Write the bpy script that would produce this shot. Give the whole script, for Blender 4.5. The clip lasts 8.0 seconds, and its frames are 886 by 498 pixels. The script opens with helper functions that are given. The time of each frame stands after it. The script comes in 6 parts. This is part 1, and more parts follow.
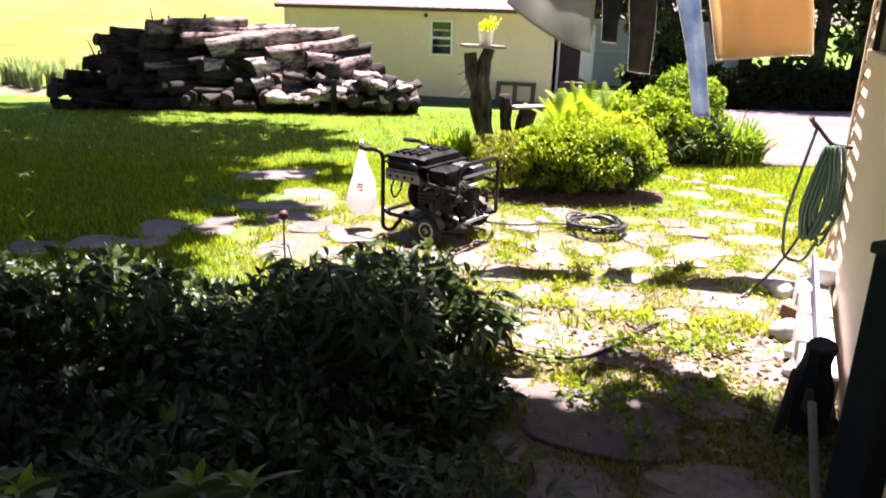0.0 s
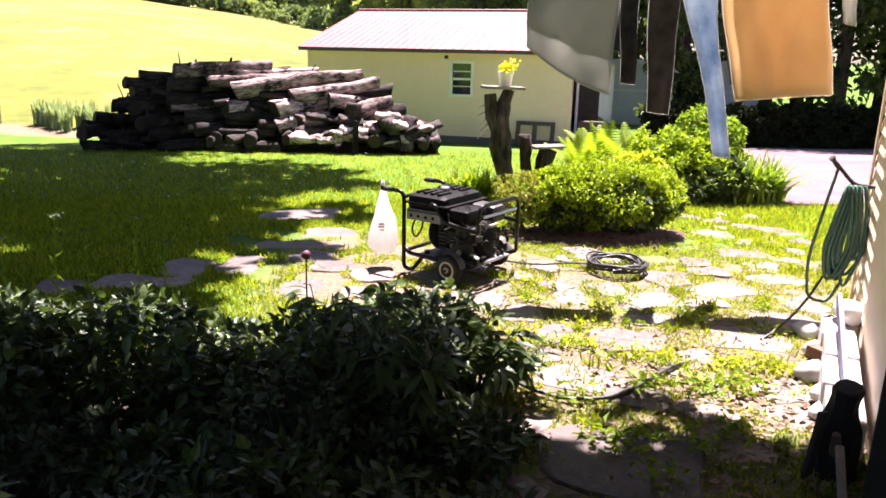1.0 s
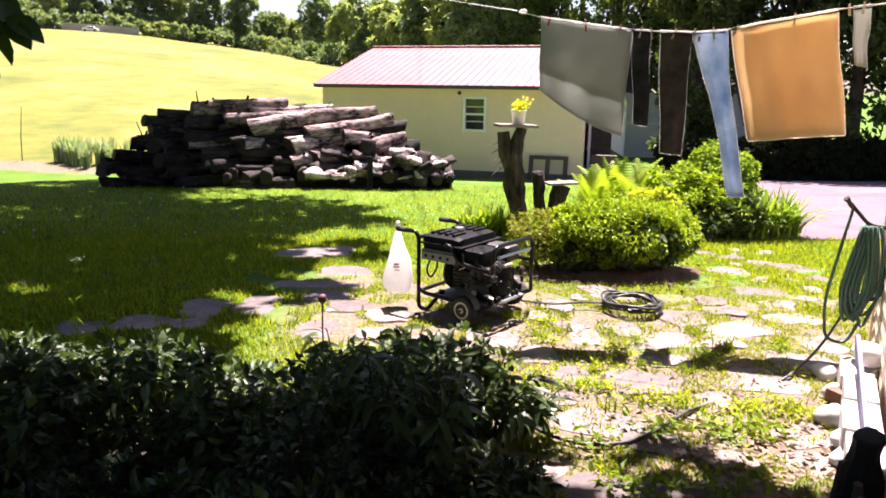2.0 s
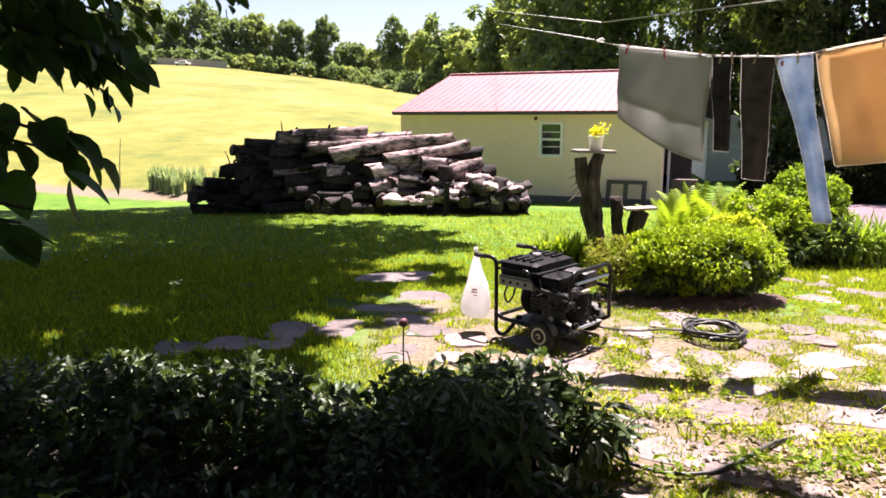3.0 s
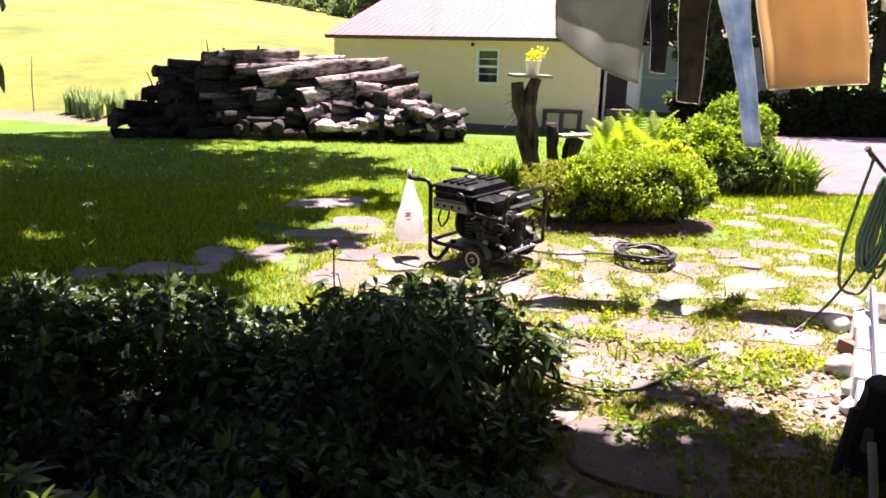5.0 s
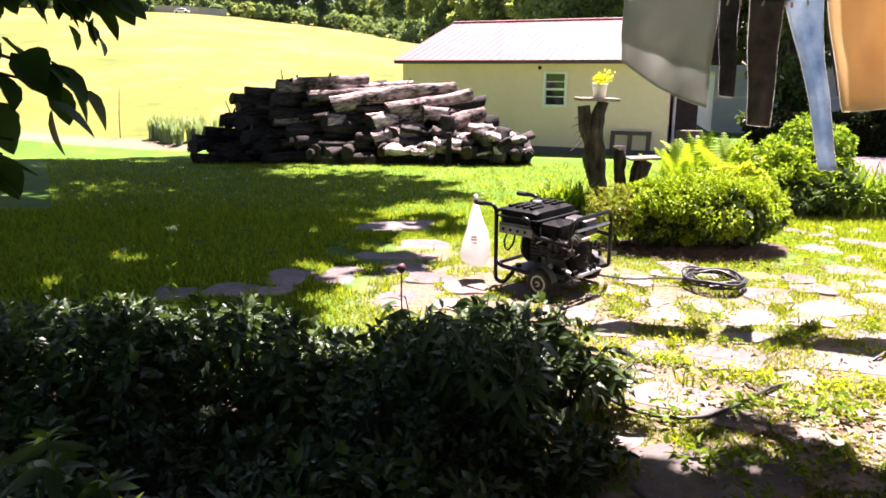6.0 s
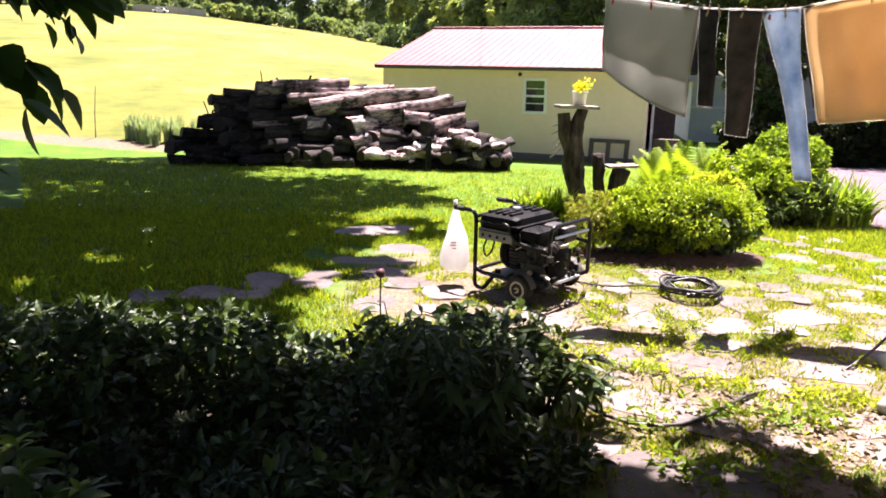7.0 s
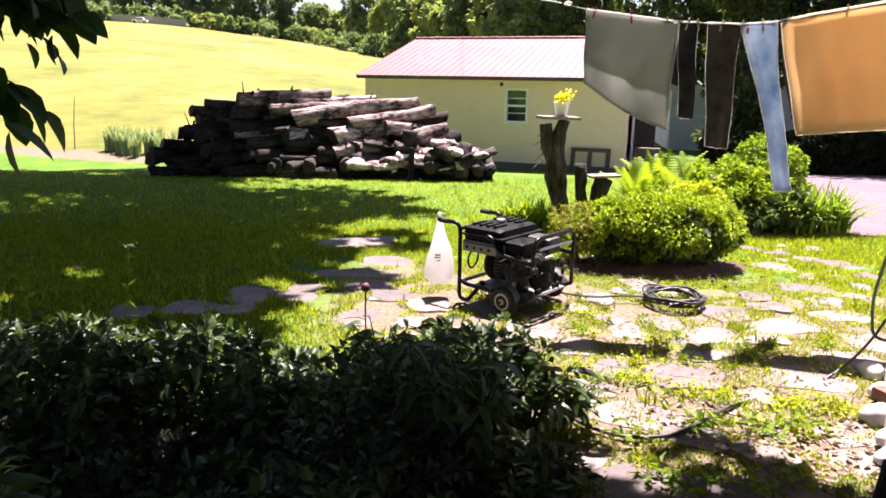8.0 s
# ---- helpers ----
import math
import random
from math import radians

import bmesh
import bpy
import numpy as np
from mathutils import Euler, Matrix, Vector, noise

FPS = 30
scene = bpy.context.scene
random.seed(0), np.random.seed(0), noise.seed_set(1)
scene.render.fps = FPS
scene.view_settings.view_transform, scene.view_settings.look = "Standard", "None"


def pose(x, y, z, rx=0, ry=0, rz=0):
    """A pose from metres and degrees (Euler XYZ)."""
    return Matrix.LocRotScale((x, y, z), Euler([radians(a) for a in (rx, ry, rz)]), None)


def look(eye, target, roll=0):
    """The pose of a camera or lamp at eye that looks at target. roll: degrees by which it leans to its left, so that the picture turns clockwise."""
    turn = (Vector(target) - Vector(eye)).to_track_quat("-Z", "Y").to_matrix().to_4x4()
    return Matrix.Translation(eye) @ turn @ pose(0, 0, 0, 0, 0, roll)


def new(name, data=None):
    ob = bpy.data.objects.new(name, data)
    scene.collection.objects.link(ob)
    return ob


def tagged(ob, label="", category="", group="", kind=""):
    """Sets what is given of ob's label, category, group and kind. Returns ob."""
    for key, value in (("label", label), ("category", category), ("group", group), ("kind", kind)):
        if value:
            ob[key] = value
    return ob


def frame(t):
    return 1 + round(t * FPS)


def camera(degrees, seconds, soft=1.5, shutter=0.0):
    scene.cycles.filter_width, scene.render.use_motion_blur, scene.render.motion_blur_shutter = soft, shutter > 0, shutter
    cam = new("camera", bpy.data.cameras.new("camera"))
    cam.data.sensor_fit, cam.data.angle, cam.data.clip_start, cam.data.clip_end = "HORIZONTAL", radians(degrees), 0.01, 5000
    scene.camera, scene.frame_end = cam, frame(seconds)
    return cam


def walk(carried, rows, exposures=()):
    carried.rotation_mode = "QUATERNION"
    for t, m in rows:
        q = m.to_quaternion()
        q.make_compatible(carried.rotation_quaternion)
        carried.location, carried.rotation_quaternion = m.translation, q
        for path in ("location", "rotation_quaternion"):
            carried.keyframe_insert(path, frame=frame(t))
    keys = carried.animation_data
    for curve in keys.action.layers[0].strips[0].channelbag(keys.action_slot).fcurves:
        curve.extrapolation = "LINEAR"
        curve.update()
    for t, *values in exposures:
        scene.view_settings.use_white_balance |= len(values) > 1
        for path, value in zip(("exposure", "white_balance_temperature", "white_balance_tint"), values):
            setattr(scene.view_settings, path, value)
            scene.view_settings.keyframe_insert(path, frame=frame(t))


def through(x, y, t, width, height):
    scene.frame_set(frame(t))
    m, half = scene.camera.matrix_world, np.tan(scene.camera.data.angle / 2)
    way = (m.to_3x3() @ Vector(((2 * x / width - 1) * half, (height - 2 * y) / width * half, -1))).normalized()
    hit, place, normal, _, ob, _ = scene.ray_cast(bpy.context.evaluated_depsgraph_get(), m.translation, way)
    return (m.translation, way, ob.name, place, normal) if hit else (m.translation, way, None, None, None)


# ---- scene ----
cam = camera(62.18, 8.0, soft=1.7, shutter=0.25)
PATH = [
    (0.0, pose(0.0396, 0.0552, 1.5474, 72.202, -1.545, -5.139)),
    (0.5, pose(0.0447, 0.0215, 1.5712, 76.315, -0.084, -3.986)),
    (1.0, pose(0.034, 0.0358, 1.5641, 75.12, -1.139, -3.632)),
    (1.2, pose(0.0329, 0.0317, 1.5661, 75.105, -1.694, -3.814)),
    (2.3, pose(0.0108, 0.0193, 1.6478, 78.726, -0.043, -1.524)),
    (2.5, pose(-0.0, 0.0, 1.65, 79.2, -0.0, -0.0)),
    (3.0, pose(0.0049, -0.0601, 1.6567, 79.471, 0.276, 3.132)),
    (3.5, pose(0.0105, -0.0193, 1.6315, 77.749, -1.155, 1.939)),
    (4.0, pose(0.0174, -0.0081, 1.6169, 76.538, -1.179, -0.02)),
    (4.5, pose(0.0151, 0.0164, 1.5825, 75.335, -1.051, -2.079)),
    (4.7, pose(0.024, 0.0371, 1.5767, 74.888, -1.004, -1.885)),
    (5.8, pose(0.0204, -0.0074, 1.5764, 72.784, -0.736, -1.305)),
    (6.0, pose(0.0275, -0.0331, 1.6095, 75.785, 0.086, 3.398)),
    (6.5, pose(0.0077, -0.037, 1.5936, 73.718, 0.115, 3.805)),
    (7.0, pose(0.0188, -0.0197, 1.6095, 76.174, -0.968, 1.912)),
    (7.5, pose(0.0204, -0.0259, 1.6176, 77.492, -1.311, 0.477)),
    (8.0, pose(0.0089, -0.0194, 1.638, 76.863, -0.794, 0.512)),
]
walk(cam, PATH, [(t, s + 0.06, 6500, 30) for t, s in ((0.0, 2.65), (1.2, 2.5), (2.5, 2.3), (3.5, 2.25), (4.7, 2.35), (5.8, 2.6), (6.5, 2.6), (7.0, 2.45), (8.0, 2.35))])

# ---- light ----
SUN = Vector((0.14, 0.42, 1.0)).normalized()
world = bpy.data.worlds.new("sky")
scene.world = world
world.use_nodes = True
_bg = world.node_tree.nodes["Background"]
_sky = world.node_tree.nodes.new("ShaderNodeTexSky")
_sky.sky_type = "NISHITA"
_sky.sun_disc = False
_sky.sun_elevation = math.asin(SUN.z)
_sky.sun_rotation = math.atan2(SUN.x, SUN.y)
world.node_tree.links.new(_sky.outputs[0], _bg.inputs[0])
_bg.inputs[1].default_value = 0.036
_sun = bpy.data.lights.new("sun", "SUN")
_sun.energy, _sun.angle, _sun.color = 5.0, radians(0.55), (1.0, 0.95, 0.86)
sun = new("sun", _sun)
sun.matrix_world = look((0, 0, 30), Vector((0, 0, 30)) - SUN)

# ---- materials ----
RNG = np.random.default_rng(5)


def tree_of(name):
    m = bpy.data.materials.new(name)
    m.use_nodes = True
    nt = m.node_tree
    return m, nt, nt.nodes["Principled BSDF"], nt.nodes["Material Output"]


def node(nt, kind, **values):
    n = nt.nodes.new(kind)
    for k, v in values.items():
        n.inputs[k.replace("_", " ")].default_value = v
    return n


def ramp(nt, fac, stops):
    r = nt.nodes.new("ShaderNodeValToRGB")
    while len(r.color_ramp.elements) < len(stops):
        r.color_ramp.elements.new(0.5)
    for e, (p, c) in zip(r.color_ramp.elements, stops):
        e.position, e.color = p, (*c, 1)
    nt.links.new(fac, r.inputs[0])
    return r.outputs[0]


def blend(nt, fac, a, b, mode="MIX"):
    n = nt.nodes.new("ShaderNodeMixRGB")
    n.blend_type = mode
    for s, v in zip(n.inputs, (fac, a, b)):
        if isinstance(v, (int, float)):
            s.default_value = v
        elif isinstance(v, tuple):
            s.default_value = (*v, 1)
        else:
            nt.links.new(v, s)
    return n.outputs[0]


def noisy(nt, coord, scale, detail=4, rough=0.6):
    n = node(nt, "ShaderNodeTexNoise", Scale=scale, Detail=detail, Roughness=rough)
    if coord is not None:
        nt.links.new(coord, n.inputs["Vector"])
    return n.outputs["Fac"]


def stretch(nt, coord, sx, sy, sz):
    n = nt.nodes.new("ShaderNodeMapping")
    n.inputs["Scale"].default_value = (sx, sy, sz)
    nt.links.new(coord, n.inputs["Vector"])
    return n.outputs[0]


def bumped(nt, bsdf, height, strength, distance):
    b = node(nt, "ShaderNodeBump", Strength=strength, Distance=distance)
    nt.links.new(height, b.inputs["Height"])
    nt.links.new(b.outputs[0], bsdf.inputs["Normal"])


def surface(name, dark, light, rough=0.8, fine=30, coarse=3, metal=0.0, bump=0.3, depth=0.01, scale=(1, 1, 1), random=0.0, spec=0.4, place="Object"):
    """A rough matter of two tones, mottled at two scales, with fine relief."""
    m, nt, b, _ = tree_of(name)
    c = nt.nodes.new("ShaderNodeTexCoord").outputs[place]
    c = stretch(nt, c, *scale)
    f, g = noisy(nt, c, fine), noisy(nt, c, coarse, 5)
    mixed = blend(nt, 0.55, f, g)
    col = ramp(nt, mixed, [(0.32, dark), (0.68, light)])
    if random:
        oi = nt.nodes.new("ShaderNodeObjectInfo").outputs["Random"]
        tone = ramp(nt, oi, [(0, (1 - random,) * 3), (1, (1 + random * 0.6,) * 3)])
        col = blend(nt, 1.0, col, tone, "MULTIPLY")
    nt.links.new(col, b.inputs["Base Color"])
    b.inputs["Roughness"].default_value = rough
    b.inputs["Metallic"].default_value = metal
    b.inputs["Specular IOR Level"].default_value = spec
    if bump:
        bumped(nt, b, mixed, bump, depth)
    return m


def leafy(name, dark, light, through=0.35, rough=0.5, spec=0.2):
    """Leaves: each its own tone, light passing through them."""
    m, nt, b, out = tree_of(name)
    rnd = nt.nodes.new("ShaderNodeNewGeometry").outputs["Random Per Island"]
    c = nt.nodes.new("ShaderNodeTexCoord").outputs["Object"]
    col = ramp(nt, blend(nt, 0.35, rnd, noisy(nt, c, 1.5)), [(0.1, dark), (0.9, light)])
    nt.links.new(col, b.inputs["Base Color"])
    b.inputs["Roughness"].default_value = rough
    b.inputs["Specular IOR Level"].default_value = spec
    t = nt.nodes.new("ShaderNodeBsdfTranslucent")
    nt.links.new(blend(nt, 1.0, col, (1.5, 1.6, 0.6), "MULTIPLY"), t.inputs[0])
    mix = nt.nodes.new("ShaderNodeMixShader")
    mix.inputs[0].default_value = through
    nt.links.new(b.outputs[0], mix.inputs[1])
    nt.links.new(t.outputs[0], mix.inputs[2])
    nt.links.new(mix.outputs[0], out.inputs[0])
    return m


def woven(name, a, b_, through=0.25, scale=6, thread=350):
    m, nt, b, out = tree_of(name)
    c = nt.nodes.new("ShaderNodeTexCoord").outputs["Object"]
    col = ramp(nt, noisy(nt, c, scale, 6), [(0.3, a), (0.7, b_)])
    col = blend(nt, 0.25, col, ramp(nt, noisy(nt, c, thread, 2), [(0.3, (0.3, 0.3, 0.3)), (0.7, (1, 1, 1))]), "MULTIPLY")
    nt.links.new(col, b.inputs["Base Color"])
    b.inputs["Roughness"].default_value = 0.95
    b.inputs["Specular IOR Level"].default_value = 0.1
    bumped(nt, b, noisy(nt, c, thread, 2), 0.4, 0.003)
    t = nt.nodes.new("ShaderNodeBsdfTranslucent")
    nt.links.new(col, t.inputs[0])
    mix = nt.nodes.new("ShaderNodeMixShader")
    mix.inputs[0].default_value = through
    nt.links.new(b.outputs[0], mix.inputs[1])
    nt.links.new(t.outputs[0], mix.inputs[2])
    nt.links.new(mix.outputs[0], out.inputs[0])
    return m


def ground_matter():
    m, nt, b, _ = tree_of("lawn and field")
    pos = nt.nodes.new("ShaderNodeNewGeometry").outputs["Position"]
    xyz = nt.nodes.new("ShaderNodeSeparateXYZ")
    nt.links.new(pos, xyz.inputs[0])
    lawn = ramp(nt, blend(nt, 0.5, noisy(nt, pos, 14, 6), noisy(nt, pos, 1.1, 5)), [(0.3, (0.026, 0.075, 0.005)), (0.52, (0.06, 0.13, 0.009)), (0.72, (0.15, 0.18, 0.024))])
    soil = ramp(nt, noisy(nt, pos, 30, 6), [(0.3, (0.07, 0.054, 0.036)), (0.7, (0.21, 0.165, 0.115))])
    hay = ramp(nt, blend(nt, 0.6, noisy(nt, pos, 0.9, 8, 0.72), noisy(nt, stretch(nt, pos, 0.17, 0.1, 0.1), 1.0, 6)), [(0.39, (0.062, 0.085, 0.014)), (0.5, (0.122, 0.122, 0.02)), (0.61, (0.195, 0.168, 0.05))])

    def step(sock, lo, hi):
        r = nt.nodes.new("ShaderNodeMapRange")
        r.inputs["From Min"].default_value, r.inputs["From Max"].default_value = lo, hi
        nt.links.new(sock, r.inputs["Value"])
        return r.outputs[0]

    def calc(op, x, y):
        n = nt.nodes.new("ShaderNodeMath")
        n.operation = op
        n.use_clamp = op != "ADD"
        for s, v in zip(n.inputs, (x, y)):
            if isinstance(v, (int, float)):
                s.default_value = v
            else:
                nt.links.new(v, s)
        return n.outputs[0]

    wob = calc("ADD", xyz.outputs[1], calc("MULTIPLY", noisy(nt, pos, 0.6), 1.0))
    # bare soil between the flags and along the field's edge
    near = calc("MULTIPLY", step(noisy(nt, pos, 2.6, 5), 0.3, 0.46), calc("MULTIPLY", step(xyz.outputs[0], -1.2, 0.3), step(xyz.outputs[1], 6.6, 5.2)))
    worn = calc("MULTIPLY", step(calc("ADD", xyz.outputs[0], calc("MULTIPLY", xyz.outputs[1], 0.3)), 0.0, 0.45), calc("MULTIPLY", step(xyz.outputs[0], 1.5, 0.9), calc("MULTIPLY", step(xyz.outputs[1], 4.2, 4.8), step(xyz.outputs[1], 7.2, 6.3))))
    worn = calc("MULTIPLY", worn, step(noisy(nt, pos, 3.1, 5), 0.24, 0.42))
    col = blend(nt, near, lawn, soil)
    col = blend(nt, worn, col, soil)
    edge = calc("MULTIPLY", calc("MULTIPLY", step(wob, 20.9, 21.3), step(wob, 22.4, 21.9)), step(xyz.outputs[0], -6.0, -8.0))
    field = calc("MULTIPLY", step(wob, 21.6, 22.2), step(calc("ADD", xyz.outputs[0], calc("MULTIPLY", xyz.outputs[1], -0.11)), 0.8, -0.6))
    col = blend(nt, field, col, hay)
    col = blend(nt, edge, col, soil)
    nt.links.new(col, b.inputs["Base Color"])
    b.inputs["Roughness"].default_value = 0.9
    b.inputs["Specular IOR Level"].default_value = 0.15
    bumped(nt, b, blend(nt, 0.5, noisy(nt, pos, 40, 5), noisy(nt, pos, 5, 5)), 0.7, 0.04)
    return m


def bark_matter(name, dark, light, relief=0.03, scale=(1, 1, 0.18)):
    m, nt, b, _ = tree_of(name)
    c = nt.nodes.new("ShaderNodeTexCoord").outputs["Object"]
    s = stretch(nt, c, *scale)
    ridges = noisy(nt, s, 16, 7, 0.7)
    patches = noisy(nt, c, 2.2, 4)
    col = ramp(nt, blend(nt, 0.45, ridges, patches), [(0.42, dark), (0.57, light), (0.7, tuple(min(1, 2.6 * v) for v in light))])
    oi = nt.nodes.new("ShaderNodeObjectInfo").outputs["Random"]
    col = blend(nt, 1.0, col, ramp(nt, oi, [(0, (0.42, 0.4, 0.39)), (1, (1.45, 1.4, 1.4))]), "MULTIPLY")
    nt.links.new(col, b.inputs["Base Color"])
    b.inputs["Roughness"].default_value = 0.85
    b.inputs["Specular IOR Level"].default_value = 0.2
    bumped(nt, b, ridges, 0.9, relief)
    return m


def end_grain():
    m, nt, b, _ = tree_of("shade-dark cut wood")
    c = nt.nodes.new("ShaderNodeTexCoord").outputs["Object"]
    w = nt.nodes.new("ShaderNodeTexWave")
    w.wave_type, w.rings_direction = "RINGS", "Z"
    w.inputs["Scale"].default_value = 16
    w.inputs["Distortion"].default_value = 3
    nt.links.new(c, w.inputs["Vector"])
    col = blend(nt, 0.5, w.outputs["Fac"], noisy(nt, c, 9))
    oi = nt.nodes.new("ShaderNodeObjectInfo").outputs["Random"]
    # brown end grain, darkened to carry the shade on the pile's front
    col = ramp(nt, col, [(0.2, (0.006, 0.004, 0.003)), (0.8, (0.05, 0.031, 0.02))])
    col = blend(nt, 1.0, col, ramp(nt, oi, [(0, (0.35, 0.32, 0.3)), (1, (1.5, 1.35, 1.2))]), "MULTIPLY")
    nt.links.new(col, b.inputs["Base Color"])
    b.inputs["Roughness"].default_value = 0.9
    return m


def glassy(name):
    m, nt, b, _ = tree_of(name)
    b.inputs["Base Color"].default_value = (0.02, 0.025, 0.03, 1)
    b.inputs["Roughness"].default_value = 0.05
    b.inputs["Specular IOR Level"].default_value = 0.7
    return m


GROUND = ground_matter()
STONE = surface("flagstone", (0.065, 0.049, 0.045), (0.225, 0.17, 0.155), 0.65, 22, 2.5, bump=0.8, depth=0.015, random=0.5, spec=0.35)
GRAVEL = surface("pink gravel", (0.07, 0.047, 0.055), (0.18, 0.122, 0.14), 0.95, 38, 1.2, bump=0.8, depth=0.03, place="Object")
GRASS = leafy("grass blades", (0.028, 0.09, 0.003), (0.34, 0.355, 0.022), 0.42, 0.7, 0.1)
SIDING = surface("cream boards", (0.74, 0.585, 0.43), (0.82, 0.66, 0.505), 0.55, 6, 0.8, bump=0.08, depth=0.004)
CONCRETE = surface("grey concrete", (0.26, 0.25, 0.24), (0.42, 0.4, 0.38), 0.9, 20, 2)
ROOFRED = surface("red roof steel", (0.17, 0.055, 0.058), (0.23, 0.085, 0.09), 0.58, 3, 0.6, bump=0.04, depth=0.003, spec=0.22)
WHITE = surface("white paint", (0.68, 0.68, 0.66), (0.8, 0.8, 0.78), 0.5, 20, 3, bump=0.05)
GLASS = glassy("window glass")
DARKIN = surface("dark boards", (0.02, 0.017, 0.015), (0.05, 0.042, 0.036), 0.9, 8, 2)
OLDWOOD = surface("weathered wood", (0.13, 0.105, 0.085), (0.3, 0.25, 0.205), 0.85, 30, 3, scale=(1, 1, 0.2), bump=0.5)
# one bark darkened for the pile's shaded left, one paled for its sunlit right
BARK = bark_matter("shade-dark log bark", (0.006, 0.005, 0.005), (0.05, 0.04, 0.038), scale=(1, 1, 0.22))
SUNLIT_PEELED = bark_matter("sunlit peeling log", (0.016, 0.012, 0.012), (0.62, 0.48, 0.46), 0.035, scale=(1, 1, 0.35))
STUMPBARK = bark_matter("stump bark", (0.009, 0.007, 0.006), (0.085, 0.066, 0.054))
TREEBARK = bark_matter("tree bark", (0.03, 0.025, 0.02), (0.11, 0.09, 0.07), 0.02)
CUT = end_grain()
DARKWOOD = surface("dark weathered wood", (0.04, 0.031, 0.025), (0.12, 0.095, 0.076), 0.9, 30, 3, scale=(1, 1, 0.2), bump=0.5)
# paled and blued, so distance haze sits in the leaf colour
LEAF_FAR = leafy("hazed field edge leaves", (0.065, 0.1, 0.06), (0.21, 0.265, 0.15), 0.35)
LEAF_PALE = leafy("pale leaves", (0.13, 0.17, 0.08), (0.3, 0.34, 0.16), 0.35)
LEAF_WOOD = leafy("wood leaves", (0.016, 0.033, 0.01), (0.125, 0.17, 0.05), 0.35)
LEAF_SHADE = leafy("shade tree leaves", (0.02, 0.05, 0.01), (0.06, 0.11, 0.02), 0.25)
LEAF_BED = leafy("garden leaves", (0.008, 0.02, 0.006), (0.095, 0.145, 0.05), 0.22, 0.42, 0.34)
LEAF_MINT = leafy("grey green leaves", (0.012, 0.028, 0.012), (0.11, 0.15, 0.09), 0.2, 0.5, 0.3)
LEAF_BOX = leafy("boxwood leaves", (0.1, 0.172, 0.008), (0.37, 0.46, 0.022), 0.24)
LEAF_BRONZE = leafy("bronze leaves", (0.1, 0.095, 0.02), (0.29, 0.32, 0.05), 0.3)
LEAF_FERN = leafy("fern leaves", (0.06, 0.12, 0.008), (0.27, 0.345, 0.026), 0.4)
LEAF_LIME = leafy("lime leaves", (0.22, 0.27, 0.02), (0.42, 0.45, 0.04), 0.4)
LEAF_LILY = leafy("lily leaves", (0.06, 0.12, 0.012), (0.25, 0.34, 0.04), 0.35)
# near-black leaves: the shade under the trees is in this colour
LEAF_HEDGE_SHADE = leafy("shade-black hedge leaves", (0.006, 0.01, 0.004), (0.024, 0.034, 0.012), 0.1, 0.6, 0.1)
LEAF_REED = leafy("iris leaves", (0.15, 0.2, 0.15), (0.32, 0.38, 0.28), 0.4)
PETAL = leafy("yellow petals", (0.6, 0.48, 0.01), (0.8, 0.7, 0.03), 0.4)
BUD = surface("maroon bud", (0.05, 0.012, 0.02), (0.12, 0.03, 0.045), 0.6)
# brown mulch, made darker to include the boxwood's shadow
SHADED_MULCH = surface("bark mulch", (0.035, 0.02, 0.014), (0.11, 0.066, 0.046), 0.95, 50, 5, bump=0.9, depth=0.03)
DRY = leafy("dry leaf litter", (0.12, 0.085, 0.06), (0.34, 0.26, 0.2), 0.15, 0.8)


# ---- building blocks ----
def sheet(name, verts, faces, material, parent=None, label="", smooth=False):
    me = bpy.data.meshes.new(name)
    me.from_pydata([tuple(v) for v in np.asarray(verts, float).tolist()] if not isinstance(verts, list) else verts, [], faces if isinstance(faces, list) else np.asarray(faces).tolist())
    me.materials.append(material)
    if smooth:
        me.polygons.foreach_set("use_smooth", [True] * len(me.polygons))
    ob = new(name, me)
    if parent is not None:
        ob.parent = parent
    if label:
        tagged(ob, label)
    return ob


def part(name, bm, material, parent=None, label="", smooth=False):
    me = bpy.data.meshes.new(name)
    bm.normal_update()
    bm.to_mesh(me)
    bm.free()
    me.materials.append(material)
    if smooth:
        me.polygons.foreach_set("use_smooth", [True] * len(me.polygons))
    ob = new(name, me)
    if parent is not None:
        ob.parent = parent
    if label:
        tagged(ob, label)
    return ob


def root(name, m, label, category, group="", kind=""):
    ob = new(name)
    ob.empty_display_size = 0.1
    ob.matrix_basis = m
    return tagged(ob, label, category, group, kind)


def box(bm, x0, x1, y0, y1, z0, z1, bevel=0.0, m=None):
    r = bmesh.ops.create_cube(bm, size=1.0)
    vs = r["verts"]
    for v in vs:
        v.co = Vector(((x0 + x1) / 2 + v.co.x * (x1 - x0), (y0 + y1) / 2 + v.co.y * (y1 - y0), (z0 + z1) / 2 + v.co.z * (z1 - z0)))
    if bevel:
        es = list({e for v in vs for e in v.link_edges})
        out = bmesh.ops.bevel(bm, geom=es, offset=bevel, segments=2, affect="EDGES", profile=0.6)
        vs = list({v for f in out["faces"] for v in f.verts} | {v for v in vs if v.is_valid})
    if m is not None:
        bmesh.ops.transform(bm, matrix=m, verts=[v for v in vs if v.is_valid])
    return bm


def boxed(x0, x1, y0, y1, z0, z1, bevel=0.0, m=None):
    return box(bmesh.new(), x0, x1, y0, y1, z0, z1, bevel, m)


